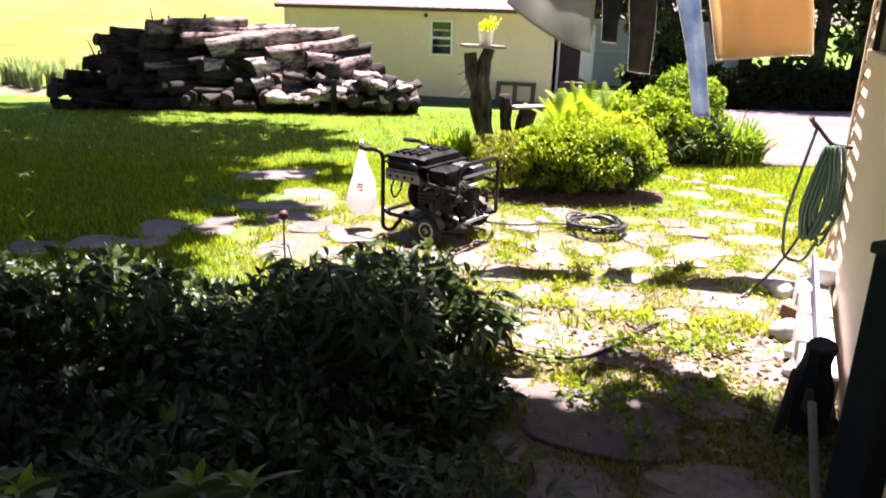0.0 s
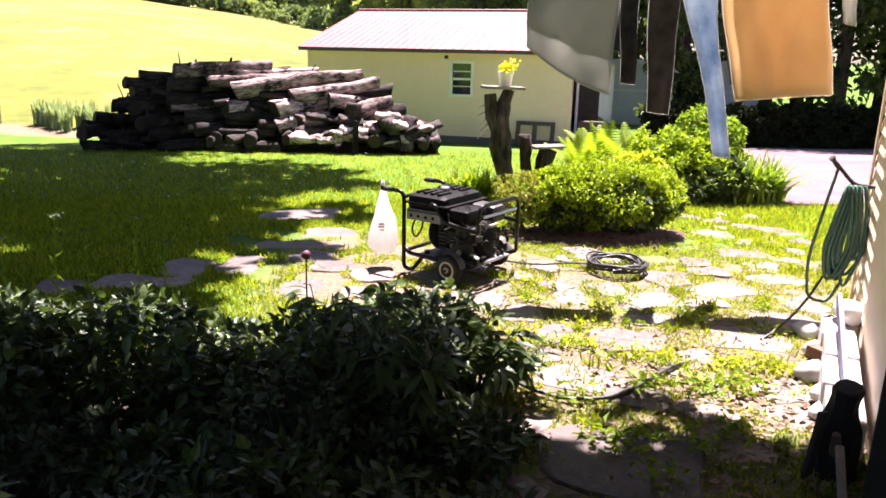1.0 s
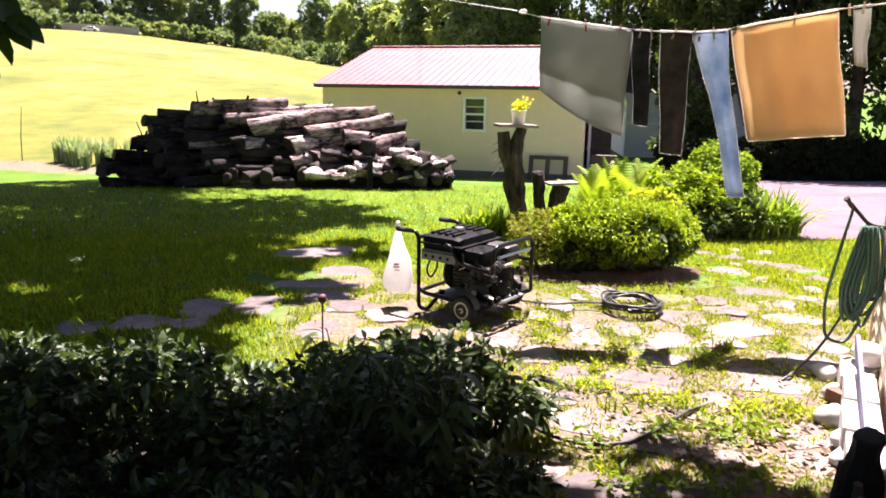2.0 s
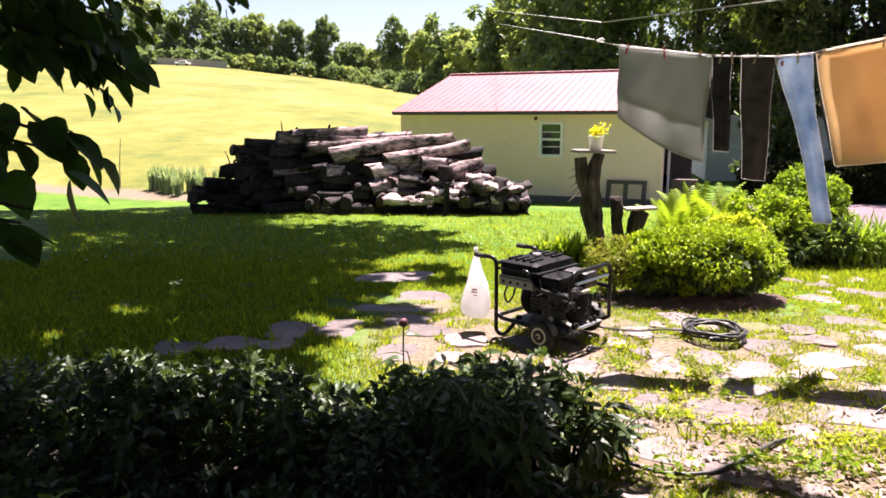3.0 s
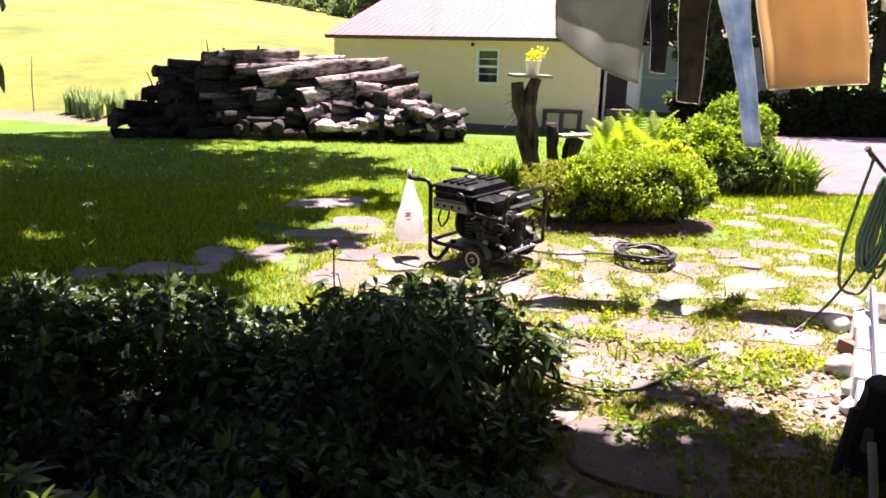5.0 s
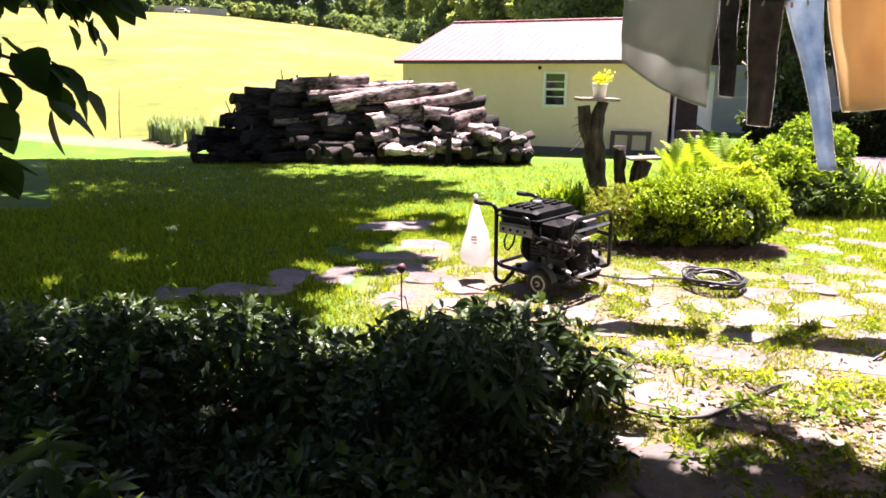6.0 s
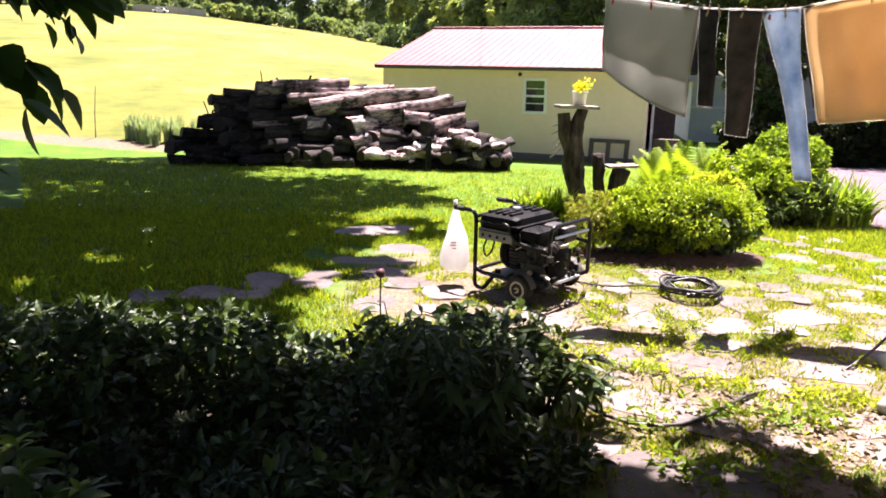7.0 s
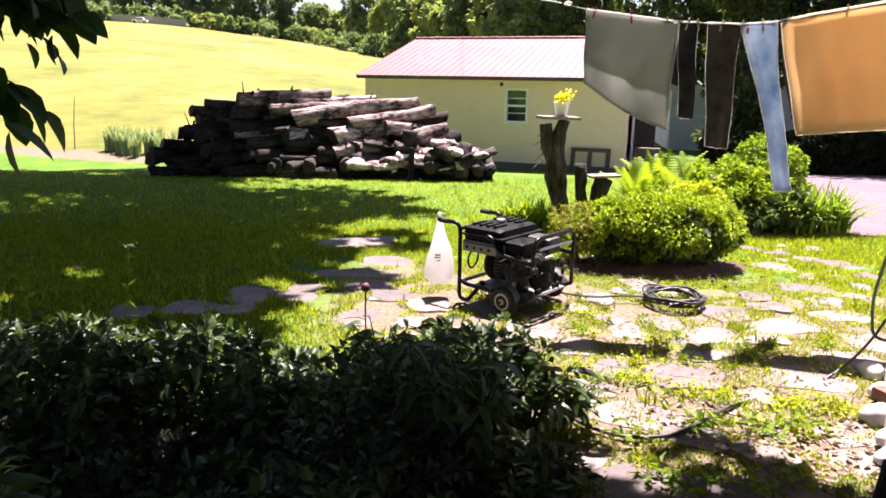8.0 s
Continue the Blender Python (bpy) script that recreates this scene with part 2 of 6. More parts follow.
def rounded(pts, r, n=4):
    """A polyline with its corners rounded off."""
    pts = [Vector(p) for p in pts]
    out = [pts[0]]
    for a, b, c in zip(pts, pts[1:], pts[2:]):
        d1, d2 = (a - b), (c - b)
        k = min(r, d1.length * 0.45, d2.length * 0.45)
        p, q = b + d1.normalized() * k, b + d2.normalized() * k
        out += [p.lerp(b, t).lerp(b.lerp(q, t), t) for t in np.linspace(0, 1, n + 1)]
    return out + [pts[-1]]


def tube(pts, radius, sides=8, bm=None, ends=True):
    """A pipe along a polyline; radius a number or one for each point."""
    bm = bm or bmesh.new()
    pts = [Vector(p) for p in pts]
    rad = radius if isinstance(radius, (list, tuple)) else [radius] * len(pts)
    rings, side = [], None
    for i, p in enumerate(pts):
        d = (pts[min(i + 1, len(pts) - 1)] - pts[max(i - 1, 0)]).normalized()
        if side is None:
            side = d.orthogonal().normalized()
        side = (side - d * side.dot(d))
        side = side.normalized() if side.length > 1e-6 else d.orthogonal().normalized()
        up = d.cross(side)
        rings.append([bm.verts.new(p + (side * math.cos(a) + up * math.sin(a)) * rad[i]) for a in np.linspace(0, 2 * math.pi, sides, endpoint=False)])
    for a, b in zip(rings, rings[1:]):
        for k in range(sides):
            bm.faces.new((a[k], a[(k + 1) % sides], b[(k + 1) % sides], b[k]))
    if ends:
        bm.faces.new(rings[0][::-1])
        bm.faces.new(rings[-1])
    return bm


def lathe(profile, sides=20, bm=None, m=None):
    """A body turned about z from (radius, height) pairs."""
    bm = bm or bmesh.new()
    rings = [[bm.verts.new((r * math.cos(a), r * math.sin(a), z)) for a in np.linspace(0, 2 * math.pi, sides, endpoint=False)] for r, z in profile]
    for a, b in zip(rings, rings[1:]):
        for k in range(sides):
            bm.faces.new((a[k], a[(k + 1) % sides], b[(k + 1) % sides], b[k]))
    bm.faces.new(rings[0][::-1])
    bm.faces.new(rings[-1])
    if m is not None:
        bmesh.ops.transform(bm, matrix=m, verts=[v for r in rings for v in r])
    return bm


def unit(v):
    return v / np.maximum(np.linalg.norm(v, axis=-1, keepdims=True), 1e-9)


def leaf_arrays(at, way, size, width=0.5, droop=0.25, rich=False):
    """Leaf blades at points at, growing along way. Returns verts and faces; each leaf an island folded along its midrib."""
    n = len(at)
    size = np.broadcast_to(np.asarray(size, float), (n,))[:, None]
    way = unit(way)
    side = unit(np.cross(way, RNG.normal(size=(n, 3)) * 0.5 + np.array([0, 0, 1.0])))
    nor = np.cross(side, way)
    half = size * width * 0.5
    if not rich:
        v = np.stack([at, at + way * size * 0.45 + side * half + nor * half * 0.35, at + way * size - nor * size * droop, at + way * size * 0.45 - side * half + nor * half * 0.35], 1)
        base = np.arange(n)[:, None] * 4
        f = np.concatenate([base + np.array([0, 1, 2]), base + np.array([0, 2, 3])], 0)
        return v.reshape(-1, 3), f
    rows = [at]
    for t, w in ((0.25, 0.8), (0.5, 1.0), (0.78, 0.6)):
        mid = at + way * size * t - nor * size * droop * t * t
        rows += [mid + side * half * w + nor * half * 0.3 * w, mid, mid - side * half * w + nor * half * 0.3 * w]
    rows.append(at + way * size - nor * size * droop)
    v = np.stack(rows, 1)
    base = np.arange(n)[:, None] * 11
    quads = [(1, 4, 5, 2), (2, 5, 6, 3), (4, 7, 8, 5), (5, 8, 9, 6)]
    tris = [(0, 1, 2), (0, 2, 3), (7, 10, 8), (8, 10, 9)]
    f = [list(r) for q in quads + tris for r in (base + np.array(q)).tolist()]
    return v.reshape(-1, 3), f


def ground_z(x, y):
    """Height of the land: level by the house, falling gently to the shed, then a hill of hay to the far trees."""
    x, y = np.asarray(x, float), np.asarray(y, float)
    z = -0.055 * np.clip(y - 5.3, 0, 15.7)
    r, b = np.hypot(x, y), np.degrees(np.arctan2(x, np.maximum(y, 1e-3)))
    k = np.interp(b, [-90, -30, -21.5, -19, -16, -12, -8, -5.3, 0, 8, 15], [0.07, 0.061, 0.06, 0.0575, 0.051, 0.044, 0.035, 0.03, 0.022, 0.008, 0.0])
    s = np.clip((r - 22.5) / 117.5, 0, 1.25) ** 0.9
    return z + np.where(y > 0, (2.5 + 140 * k) * s * np.clip(k / 0.03, 0, 1), 0)


# ---- the ground ----
def spaced(lo, hi, near, grow):
    a, v, s = [0.0], 0.0, near
    while v < max(-lo, hi):
        v += s
        s *= grow
        a.append(v)
    a = np.array(a)
    return np.unique(np.concatenate([-a[a <= -lo * 1.15], a[a <= hi * 1.15]]))


gx, gy = spaced(-700, 700, 0.5, 1.07), spaced(-300, 900, 0.5, 1.055)
GX, GY = np.meshgrid(gx, gy)
nx = len(gx)
idx = np.arange(len(gx) * len(gy)).reshape(len(gy), nx)
ground = sheet("ground", np.stack([GX, GY, ground_z(GX, GY)], -1).reshape(-1, 3),
               np.stack([idx[:-1, :-1], idx[:-1, 1:], idx[1:, 1:], idx[1:, :-1]], -1).reshape(-1, 4), GROUND, smooth=True)
tagged(ground, "mown green lawn running into a sunlit yellow hay field", "ground", kind="structure")

# gravel drive
dx, dy = np.linspace(0, 1, 14), np.linspace(8.75, 20.5, 30)
DXY = [(4.25 + (v - 8.75) * 0.1 + 0.1 * math.sin(v * 3) + u * 24, v + (0.12 * math.sin(u * 90) if v < 9 else 0)) for v in dy for u in dx]
didx = np.arange(len(DXY)).reshape(len(dy), len(dx))
drive = sheet("driveway", [(x, y, float(ground_z(x, y)) + 0.02) for x, y in DXY],
              np.stack([didx[:-1, :-1], didx[:-1, 1:], didx[1:, 1:], didx[1:, :-1]], -1).reshape(-1, 4), GRAVEL)
tagged(drive, "pinkish grey crushed gravel driveway in full sun", "driveway", kind="structure")

# ---- the shed ----
SHED = Matrix.Translation((-2.44, 22.1, -0.84)) @ Matrix.Rotation(radians(-20.0), 4, "Z")  # x along the front, y backwards


def build_shed():
    L, D, H = 7.55, 8.2, 2.52
    pitch = math.tan(radians(15.1))
    shed = root("shed", SHED, "cream clapboard shed with a red ribbed metal roof", "shed")
    # front wall with its window opening, then the other walls
    wx0, wx1, wz0, wz1 = 4.29, 4.86, 1.32, 2.18
    bm = bmesh.new()
    for x0, x1, z0, z1 in ((0, wx0, 0.2, H), (wx1, L, 0.2, H), (wx0, wx1, 0.2, wz0), (wx0, wx1, wz1, H)):
        box(bm, x0, x1, 0.0, 0.12, z0, z1)
    front = part("wall", bm, SIDING, shed)
    for i in range(14):  # lapped boards
        z = 0.2 + i * 0.165
        for x0, x1 in ((0.0, wx0 - 0.06), (wx1 + 0.06, L)) if wz0 - 0.1 < z + 0.17 and z < wz1 + 0.08 else ((0.0, L),):
            b = bmesh.new()
            vs = [b.verts.new(p) for p in ((x0, -0.016, z), (x1, -0.016, z), (x1, -0.004, z + 0.17), (x0, -0.004, z + 0.17), (x0, 0, z), (x1, 0, z), (x1, 0, z + 0.17), (x0, 0, z + 0.17))]
            for q in ((0, 1, 2, 3), (4, 7, 6, 5), (0, 4, 5, 1), (3, 2, 6, 7), (0, 3, 7, 4), (1, 5, 6, 2)):
                b.faces.new([vs[k] for k in q])
            part("board", b, SIDING, front)
    bm = bmesh.new()
    box(bm, 0, 0.12, 0.12, D, 0.2, H)
    part("wall", bm, SIDING, shed)
    part("wall", boxed(0, L, D, D + 0.12, 0.2, H), SIDING, shed)
    bm = bmesh.new()  # right end, open doorway near the front
    for y0, y1, z0, z1 in ((0.12, 0.5, 0.2, H), (3.2, D, 0.2, H), (0.5, 3.2, 2.1, H)):
        box(bm, L - 0.12, L, y0, y1, z0, z1)
    part("wall", bm, SIDING, shed)
    for x in (0.0, L - 0.12):
        b = bmesh.new()
        vs = [[b.verts.new((xx, yy, zz)) for yy, zz in ((0.0, H), (D + 0.12, H), (D / 2 + 0.06, H + (D / 2) * pitch))] for xx in (x, x + 0.12)]
        b.faces.new(vs[0])
        b.faces.new(vs[1][::-1])
        for k in range(3):
            b.faces.new((vs[0][k], vs[1][k], vs[1][(k + 1) % 3], vs[0][(k + 1) % 3]))
        part("gable", b, SIDING, shed)
    # concrete darkened to paint in the shadow strip along the wall's base
    part("foundation", boxed(-0.03, L + 0.03, -0.03, D + 0.15, -0.35, 0.2), surface("shade-dark concrete", (0.085, 0.08, 0.08), (0.16, 0.15, 0.145), 0.9, 20, 2), shed, "low grey concrete foundation")
    for x in (-0.02, L - 0.06):
        part("corner_board", boxed(x, x + 0.08, -0.03, 0.0, 0.2, H), SIDING, shed)
    # doorway trim, and a dark sheet standing in for the unlit inside
    part("door_post", boxed(L - 0.02, L + 0.04, 1.5, 1.68, 0.2, 2.1, 0.008), WHITE, shed, "white painted door post")
    part("door", boxed(L + 0.045, L + 0.62, 1.62, 1.67, 0.2, 2.08, 0.008), DARKIN, shed, "dark weathered plank door standing open")
    part("back_panel", boxed(L - 2.0, L - 1.95, 0.13, D, 0.2, H), DARKIN, shed)
    # roof: two slopes with standing ribs
    run = D / 2 + 0.06 + 0.35
    ang = math.atan(pitch)
    for s in (1, -1):
        m = Matrix.Translation((0, D / 2 + 0.06, H + 0.10 + (D / 2 + 0.06) * pitch)) @ Matrix.Rotation(ang * s, 4, "X")
        slope = run / math.cos(ang)
        y0, y1 = (-slope, 0) if s > 0 else (0, slope)
        roof = part("roof", boxed(-0.16, L + 0.3, y0, y1, -0.03, 0.0, 0, m), ROOFRED, shed)
        rib = None
        for k in range(36):
            x = -0.14 + k * 0.2275
            b = bmesh.new()
            vs = [b.verts.new(m @ Vector((x + ox, y, oz))) for y in (y0 - 0.012, y1) for ox, oz in ((-0.022, -0.002), (-0.011, 0.011), (0.011, 0.011), (0.022, -0.002))]
            for q in ((0, 1, 5, 4), (1, 2, 6, 5), (2, 3, 7, 6), (3, 2, 1, 0), (4, 5, 6, 7)):
                b.faces.new([vs[i] for i in q])
            part("rib", b, ROOFRED, roof)
        zf = H + 0.10 - 0.35 * pitch
        yf = -0.35 if s > 0 else D + 0.12 + 0.35
        part("fascia", boxed(-0.14, L + 0.28, min(yf, yf + 0.03 * s), max(yf, yf + 0.03 * s), zf - 0.1, zf - 0.025), surface("dark fascia", (0.05, 0.042, 0.04), (0.1, 0.085, 0.08), 0.6), shed, "dark grey fascia board")
        part("soffit", boxed(-0.12, L + 0.26, *((-0.32, 0.0) if s > 0 else (D + 0.12, D + 0.44)), H - 0.06, H - 0.03), SIDING, shed)
    part("ridge_cap", tube([(-0.16, D / 2 + 0.06, H + 0.11 + (D / 2 + 0.06) * pitch), (L + 0.3, D / 2 + 0.06, H + 0.11 + (D / 2 + 0.06) * pitch)], 0.06, 8), ROOFRED, shed)
    # sash window
    win = part("window", boxed(wx0, wx1, 0.06, 0.075, wz0, wz1), GLASS, shed, "dark double-hung window pane")
    bm = bmesh.new()
    for x0, x1, z0, z1 in ((wx0 - 0.055, wx0 + 0.02, wz0 - 0.05, wz1 + 0.05), (wx1 - 0.02, wx1 + 0.055, wz0 - 0.05, wz1 + 0.05), (wx0 + 0.02, wx1 - 0.02, wz1 - 0.02, wz1 + 0.05), (wx0 + 0.02, wx1 - 0.02, wz0 - 0.05, wz0 + 0.02)):
        box(bm, x0, x1, -0.05, 0.055, z0, z1, 0.004)
    part("frame", bm, WHITE, win, "white window frame")
    mid = (wz0 + wz1) / 2
    part("sash_rail", boxed(wx0 + 0.02, wx1 - 0.02, 0.01, 0.058, mid - 0.03, mid + 0.03, 0.004), WHITE, win)
    for z in (mid + 0.2, mid - 0.2):
        part("muntin", boxed(wx0 + 0.02, wx1 - 0.02, 0.03, 0.058, z - 0.011, z + 0.011), WHITE, win)
    lamp = part("wall_lamp", lathe([(0.0, 0), (0.05, 0.01), (0.05, 0.05), (0.02, 0.09)], 12, m=Matrix.Translation((4.14, -0.02, 2.33)) @ Matrix.Rotation(radians(110), 4, "X")), DARKIN, shed, "small dark wall lamp")
    return shed


build_shed()

# an old frame of boards leaning on the shed's front
def build_frame():
    th = root("pallet", SHED @ pose(6.17, -0.36, -0.05, -14, 0, 0), "old weathered wooden pallet frame leaning on the shed", "pallet")
    w, h = 1.05, 0.78
    for x0, x1, z0, z1 in ((0, 0.12, 0, h), (w - 0.12, w, 0, h), (0.45, 0.57, 0.1, h - 0.1)):
        part("stile", boxed(x0, x1, 0, 0.045, z0, z1, 0.006), DARKWOOD, th)
    for z0, z1 in ((0, 0.1), (h - 0.1, h)):
        part("rail", boxed(0.121, w - 0.121, 0.003, 0.042, z0, z1, 0.006), DARKWOOD, th)
    th = root("wooden_bin", SHED @ pose(7.75, 0.35, 0.0, 0, 0, 0), "brown plank bin beside the shed door", "bin")
    for k in range(5):
        part("plank", boxed(0.02 + k * 0.13, 0.14 + k * 0.13, 0, 0.03, -0.02, 0.72, 0.005), DARKWOOD, th)
    part("body", boxed(0.03, 0.66, 0.032, 0.5, -0.02, 0.7), DARKWOOD, th)


build_frame()

# ---- the log pile ----
TOP = [
    (-4.87, 17.20, 1.07, -2.82, 17.74, 1.23, 0.19, 0.12), (-4.12, 17.08, 0.86, -2.12, 17.63, 1.00, 0.14, 0.10),
    (-3.49, 16.97, 0.66, -0.68, 17.59, 1.06, 0.19, 0.12), (-2.26, 16.93, 0.57, -0.39, 17.52, 0.89, 0.15, 0.14),
    (-5.92, 17.09, 0.82, -5.0, 17.58, 0.76, 0.13, 0.14), (-5.62, 17.16, 0.97, -4.9, 17.63, 0.9, 0.11, 0.13), (-5.75, 17.0, 0.6, -4.9, 17.5, 0.62, 0.16, 0.16), (-6.2, 16.95, 0.3, -5.3, 17.4, 0.32, 0.15, 0.15), (-6.5, 16.9, -0.02, -5.5, 17.2, 0.0, 0.16, 0.15),
    (-4.95, 17.04, 0.78, -4.18, 17.54, 0.75, 0.18, 0.17), (-3.6, 17.5, 1.06, -1.75, 17.9, 1.12, 0.13, 0.09)]
MID = [
    (-6.01, 16.79, 0.32, -5.17, 17.34, 0.48, 0.17, 0.17), (-4.97, 16.86, 0.45, -3.75, 17.39, 0.53, 0.17, 0.16),
    (-3.69, 16.77, 0.29, -2.89, 17.32, 0.42, 0.17, 0.15), (-2.64, 16.77, 0.29, -1.52, 17.31, 0.39, 0.20, 0.17),
    (-5.55, 16.70, 0.16, -4.69, 17.21, 0.15, 0.15, 0.16), (-4.55, 16.65, 0.09, -3.56, 17.18, 0.15, 0.15, 0.15),
    (-5.41, 16.58, -0.04, -4.67, 17.10, -0.01, 0.16, 0.15), (-3.19, 16.74, 0.24, -2.66, 17.23, 0.14, 0.15, 0.14),
    (-1.43, 16.89, 0.51, -0.61, 17.37, 0.41, 0.16, 0.16), (-0.98, 16.73, 0.22, -0.10, 17.29, 0.42, 0.21, 0.18),
    (-6.47, 16.65, 0.09, -6.04, 17.14, -0.02, 0.14, 0.14)]
LOW = [
    (-5.28, 16.46, -0.25, -4.43, 16.98, -0.23, 0.15, 0.15), (-6.66, 16.54, -0.12, -6.13, 17.02, -0.23, 0.15, 0.15),
    (-4.31, 16.52, -0.15, -3.54, 17.05, -0.09, 0.15, 0.14), (-6.67, 16.37, -0.50, -5.42, 16.87, -0.52, 0.13, 0.13),
    (-2.56, 16.58, -0.04, -1.40, 17.12, 0.07, 0.16, 0.19), (-2.07, 16.60, -0.01, -1.23, 17.10, -0.07, 0.24, 0.21),
    (-0.48, 16.62, 0.03, 0.41, 17.11, -0.07, 0.23, 0.20), (-6.14, 16.42, -0.33, -5.26, 16.93, -0.36, 0.15, 0.16),
    (-5.04, 16.34, -0.48, -3.18, 16.85, -0.50, 0.13, 0.13)]
ENDS = [
    (-3.08, 16.10, -0.38, 0.18), (-2.65, 16.10, -0.30, 0.19), (-2.23, 16.15, -0.26, 0.18), (-1.80, 16.10, -0.30, 0.20),
    (-1.37, 16.12, -0.30, 0.19), (-0.97, 16.10, -0.33, 0.19), (-0.41, 16.15, -0.33, 0.19), (-0.07, 16.10, -0.32, 0.21),
    (0.33, 16.12, -0.35, 0.17), (0.71, 16.10, -0.4, 0.15), (1.0, 16.20, -0.46, 0.12), (-3.46, 16.15, -0.36, 0.16), (-3.89, 16.2, -0.36, 0.16)]


def build_log(a, b, r0, r1, rng, skin=None):
    a, b = Vector(a), Vector(b)
    d = b - a
    turn = d.to_track_quat("Z", "X").to_matrix().to_4x4()
    th = root("log", Matrix.Translation(a) @ turn, "felled tree log with rough grey-brown bark in the pile", "log", "logs in the pile")
    n, s, L = 12, 16, d.length
    bm = bmesh.new()
    off = rng.uniform(0, 50)
    rings = []
    for i in range(n + 1):
        t = i / n
        bend = 0.022 * L * math.sin(t * math.pi) * math.sin(off)
        ring = []
        for k in range(s):
            ang = 2 * math.pi * k / s
            r = (r0 + (r1 - r0) * t) * (1 + 0.26 * noise.noise((math.cos(ang) * 1.3 + off, math.sin(ang) * 1.3, t * L * 2.2)) + 0.12 * noise.noise((math.cos(ang) * 4 + off, math.sin(ang) * 4, t * L * 7)))
            ring.append(bm.verts.new((r * math.cos(ang) + bend, r * math.sin(ang), t * L)))
        rings.append(ring)
    for p, q in zip(rings, rings[1:]):
        for k in range(s):
            bm.faces.new((p[k], p[(k + 1) % s], q[(k + 1) % s], q[k]))
    for ring in (rings[0], rings[-1]):  # rough, slanting cuts
        for v in ring:
            v.co.z += v.co.x * 0.35 * math.sin(off * 3) + v.co.y * 0.3 * math.cos(off * 5)
    ends = []
    for ring, z in ((rings[0], 0.0), (rings[-1], L)):
        ends.append([v.co.copy() for v in ring])
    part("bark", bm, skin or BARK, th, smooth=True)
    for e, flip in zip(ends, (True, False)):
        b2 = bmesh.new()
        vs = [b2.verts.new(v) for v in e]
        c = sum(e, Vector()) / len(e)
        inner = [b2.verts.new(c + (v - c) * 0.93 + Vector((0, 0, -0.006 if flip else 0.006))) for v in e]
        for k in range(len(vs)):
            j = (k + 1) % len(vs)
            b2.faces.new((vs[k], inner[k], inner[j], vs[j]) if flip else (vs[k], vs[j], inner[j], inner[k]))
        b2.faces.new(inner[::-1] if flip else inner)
        part("cut_end", b2, CUT, th, "brown sawn end, darkened for the pile's shade")
    for _ in range(rng.integers(0, 4) if L > 0.8 else 0):  # stubs of sawn limbs
        t, ang = rng.uniform(0.1, 0.9), rng.uniform(0, 6.28)
        p = Vector((math.cos(ang), math.sin(ang), 0)) * (r0 + (r1 - r0) * t) * 0.9 + Vector((0, 0, t * L))
        part("limb_stub", tube([p, p + Vector((math.cos(ang), math.sin(ang), 0.4)) * 0.09], [0.03, 0.022], 7), BARK, th)
    return th


lrng = np.random.default_rng(11)
# bark chosen by x: shade in the left logs' colour, sun in the right's
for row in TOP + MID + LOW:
    build_log(row[:3], row[3:6], row[6], row[7], lrng, SUNLIT_PEELED if (row[0] + row[3]) / 2 > (-4.1 if row[2] > 0.8 else -2.7 + lrng.uniform(-0.7, 0.7)) else BARK)
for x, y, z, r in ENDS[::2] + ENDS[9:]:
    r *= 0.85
    build_log((x + lrng.uniform(-0.06, 0.06), y + lrng.uniform(-0.3, 0.4), z + lrng.uniform(-0.04, 0.1)), (x + lrng.uniform(-0.5, 0.9) * (1 if x < -0.3 else 0.15), y + lrng.uniform(1.2, 1.9), z + lrng.uniform(0, 0.2)), r * lrng.uniform(0.7, 1.2), r * 0.85, lrng, SUNLIT_PEELED if lrng.uniform() < 0.25 else BARK)
# the logs behind, which fill the heap
for row in TOP[:4] + MID + LOW:
    a = (row[0] + 0.15 + lrng.uniform(-0.2, 0.2), row[1] + 0.42, row[2] - 0.14)
    b = (row[3] + 0.35, row[4] + 0.55 + lrng.uniform(-0.2, 0.3), row[5] - 0.16 + lrng.uniform(-0.06, 0.06))
    build_log(a, b, row[6], row[7] * 1.1, lrng)
for row in range(5):
    for k in range(int(6 - row)):
        x = -6.1 + 0.5 * row + k * 1.15 + lrng.uniform(-0.1, 0.1)
        z = -0.42 + row * 0.29
        if x > 0.4 - row * 0.7:
            continue
        build_log((x, 17.45 + 0.13 * row, z), (x + 1.25, 17.85 + 0.13 * row, z + lrng.uniform(-0.05, 0.08)), 0.19, 0.16, lrng)
build_log((-5.1, 17.75, 0.66), (-3.3, 18.05, 0.69), 0.18, 0.16, lrng)
for x0, x1, y0 in ((-3.9, -2.5, 16.45), (-2.6, -1.2, 16.6), (-1.3, 0.1, 16.5), (-0.1, 1.0, 16.65)):  # bottom course
    build_log((x0, y0, -0.5), (x1, y0 + lrng.uniform(-0.1, 0.15), -0.5), 0.16, 0.15, lrng)
for x, y, z in ((-6.55, 16.55, -0.2), (-5.5, 16.8, 0.3), (-5.35, 16.6, 0.02)):  # butts that face outwards
    build_log((x, y - 0.45, z), (x + 0.3, y + 0.6, z + 0.03), 0.15, 0.14, lrng)


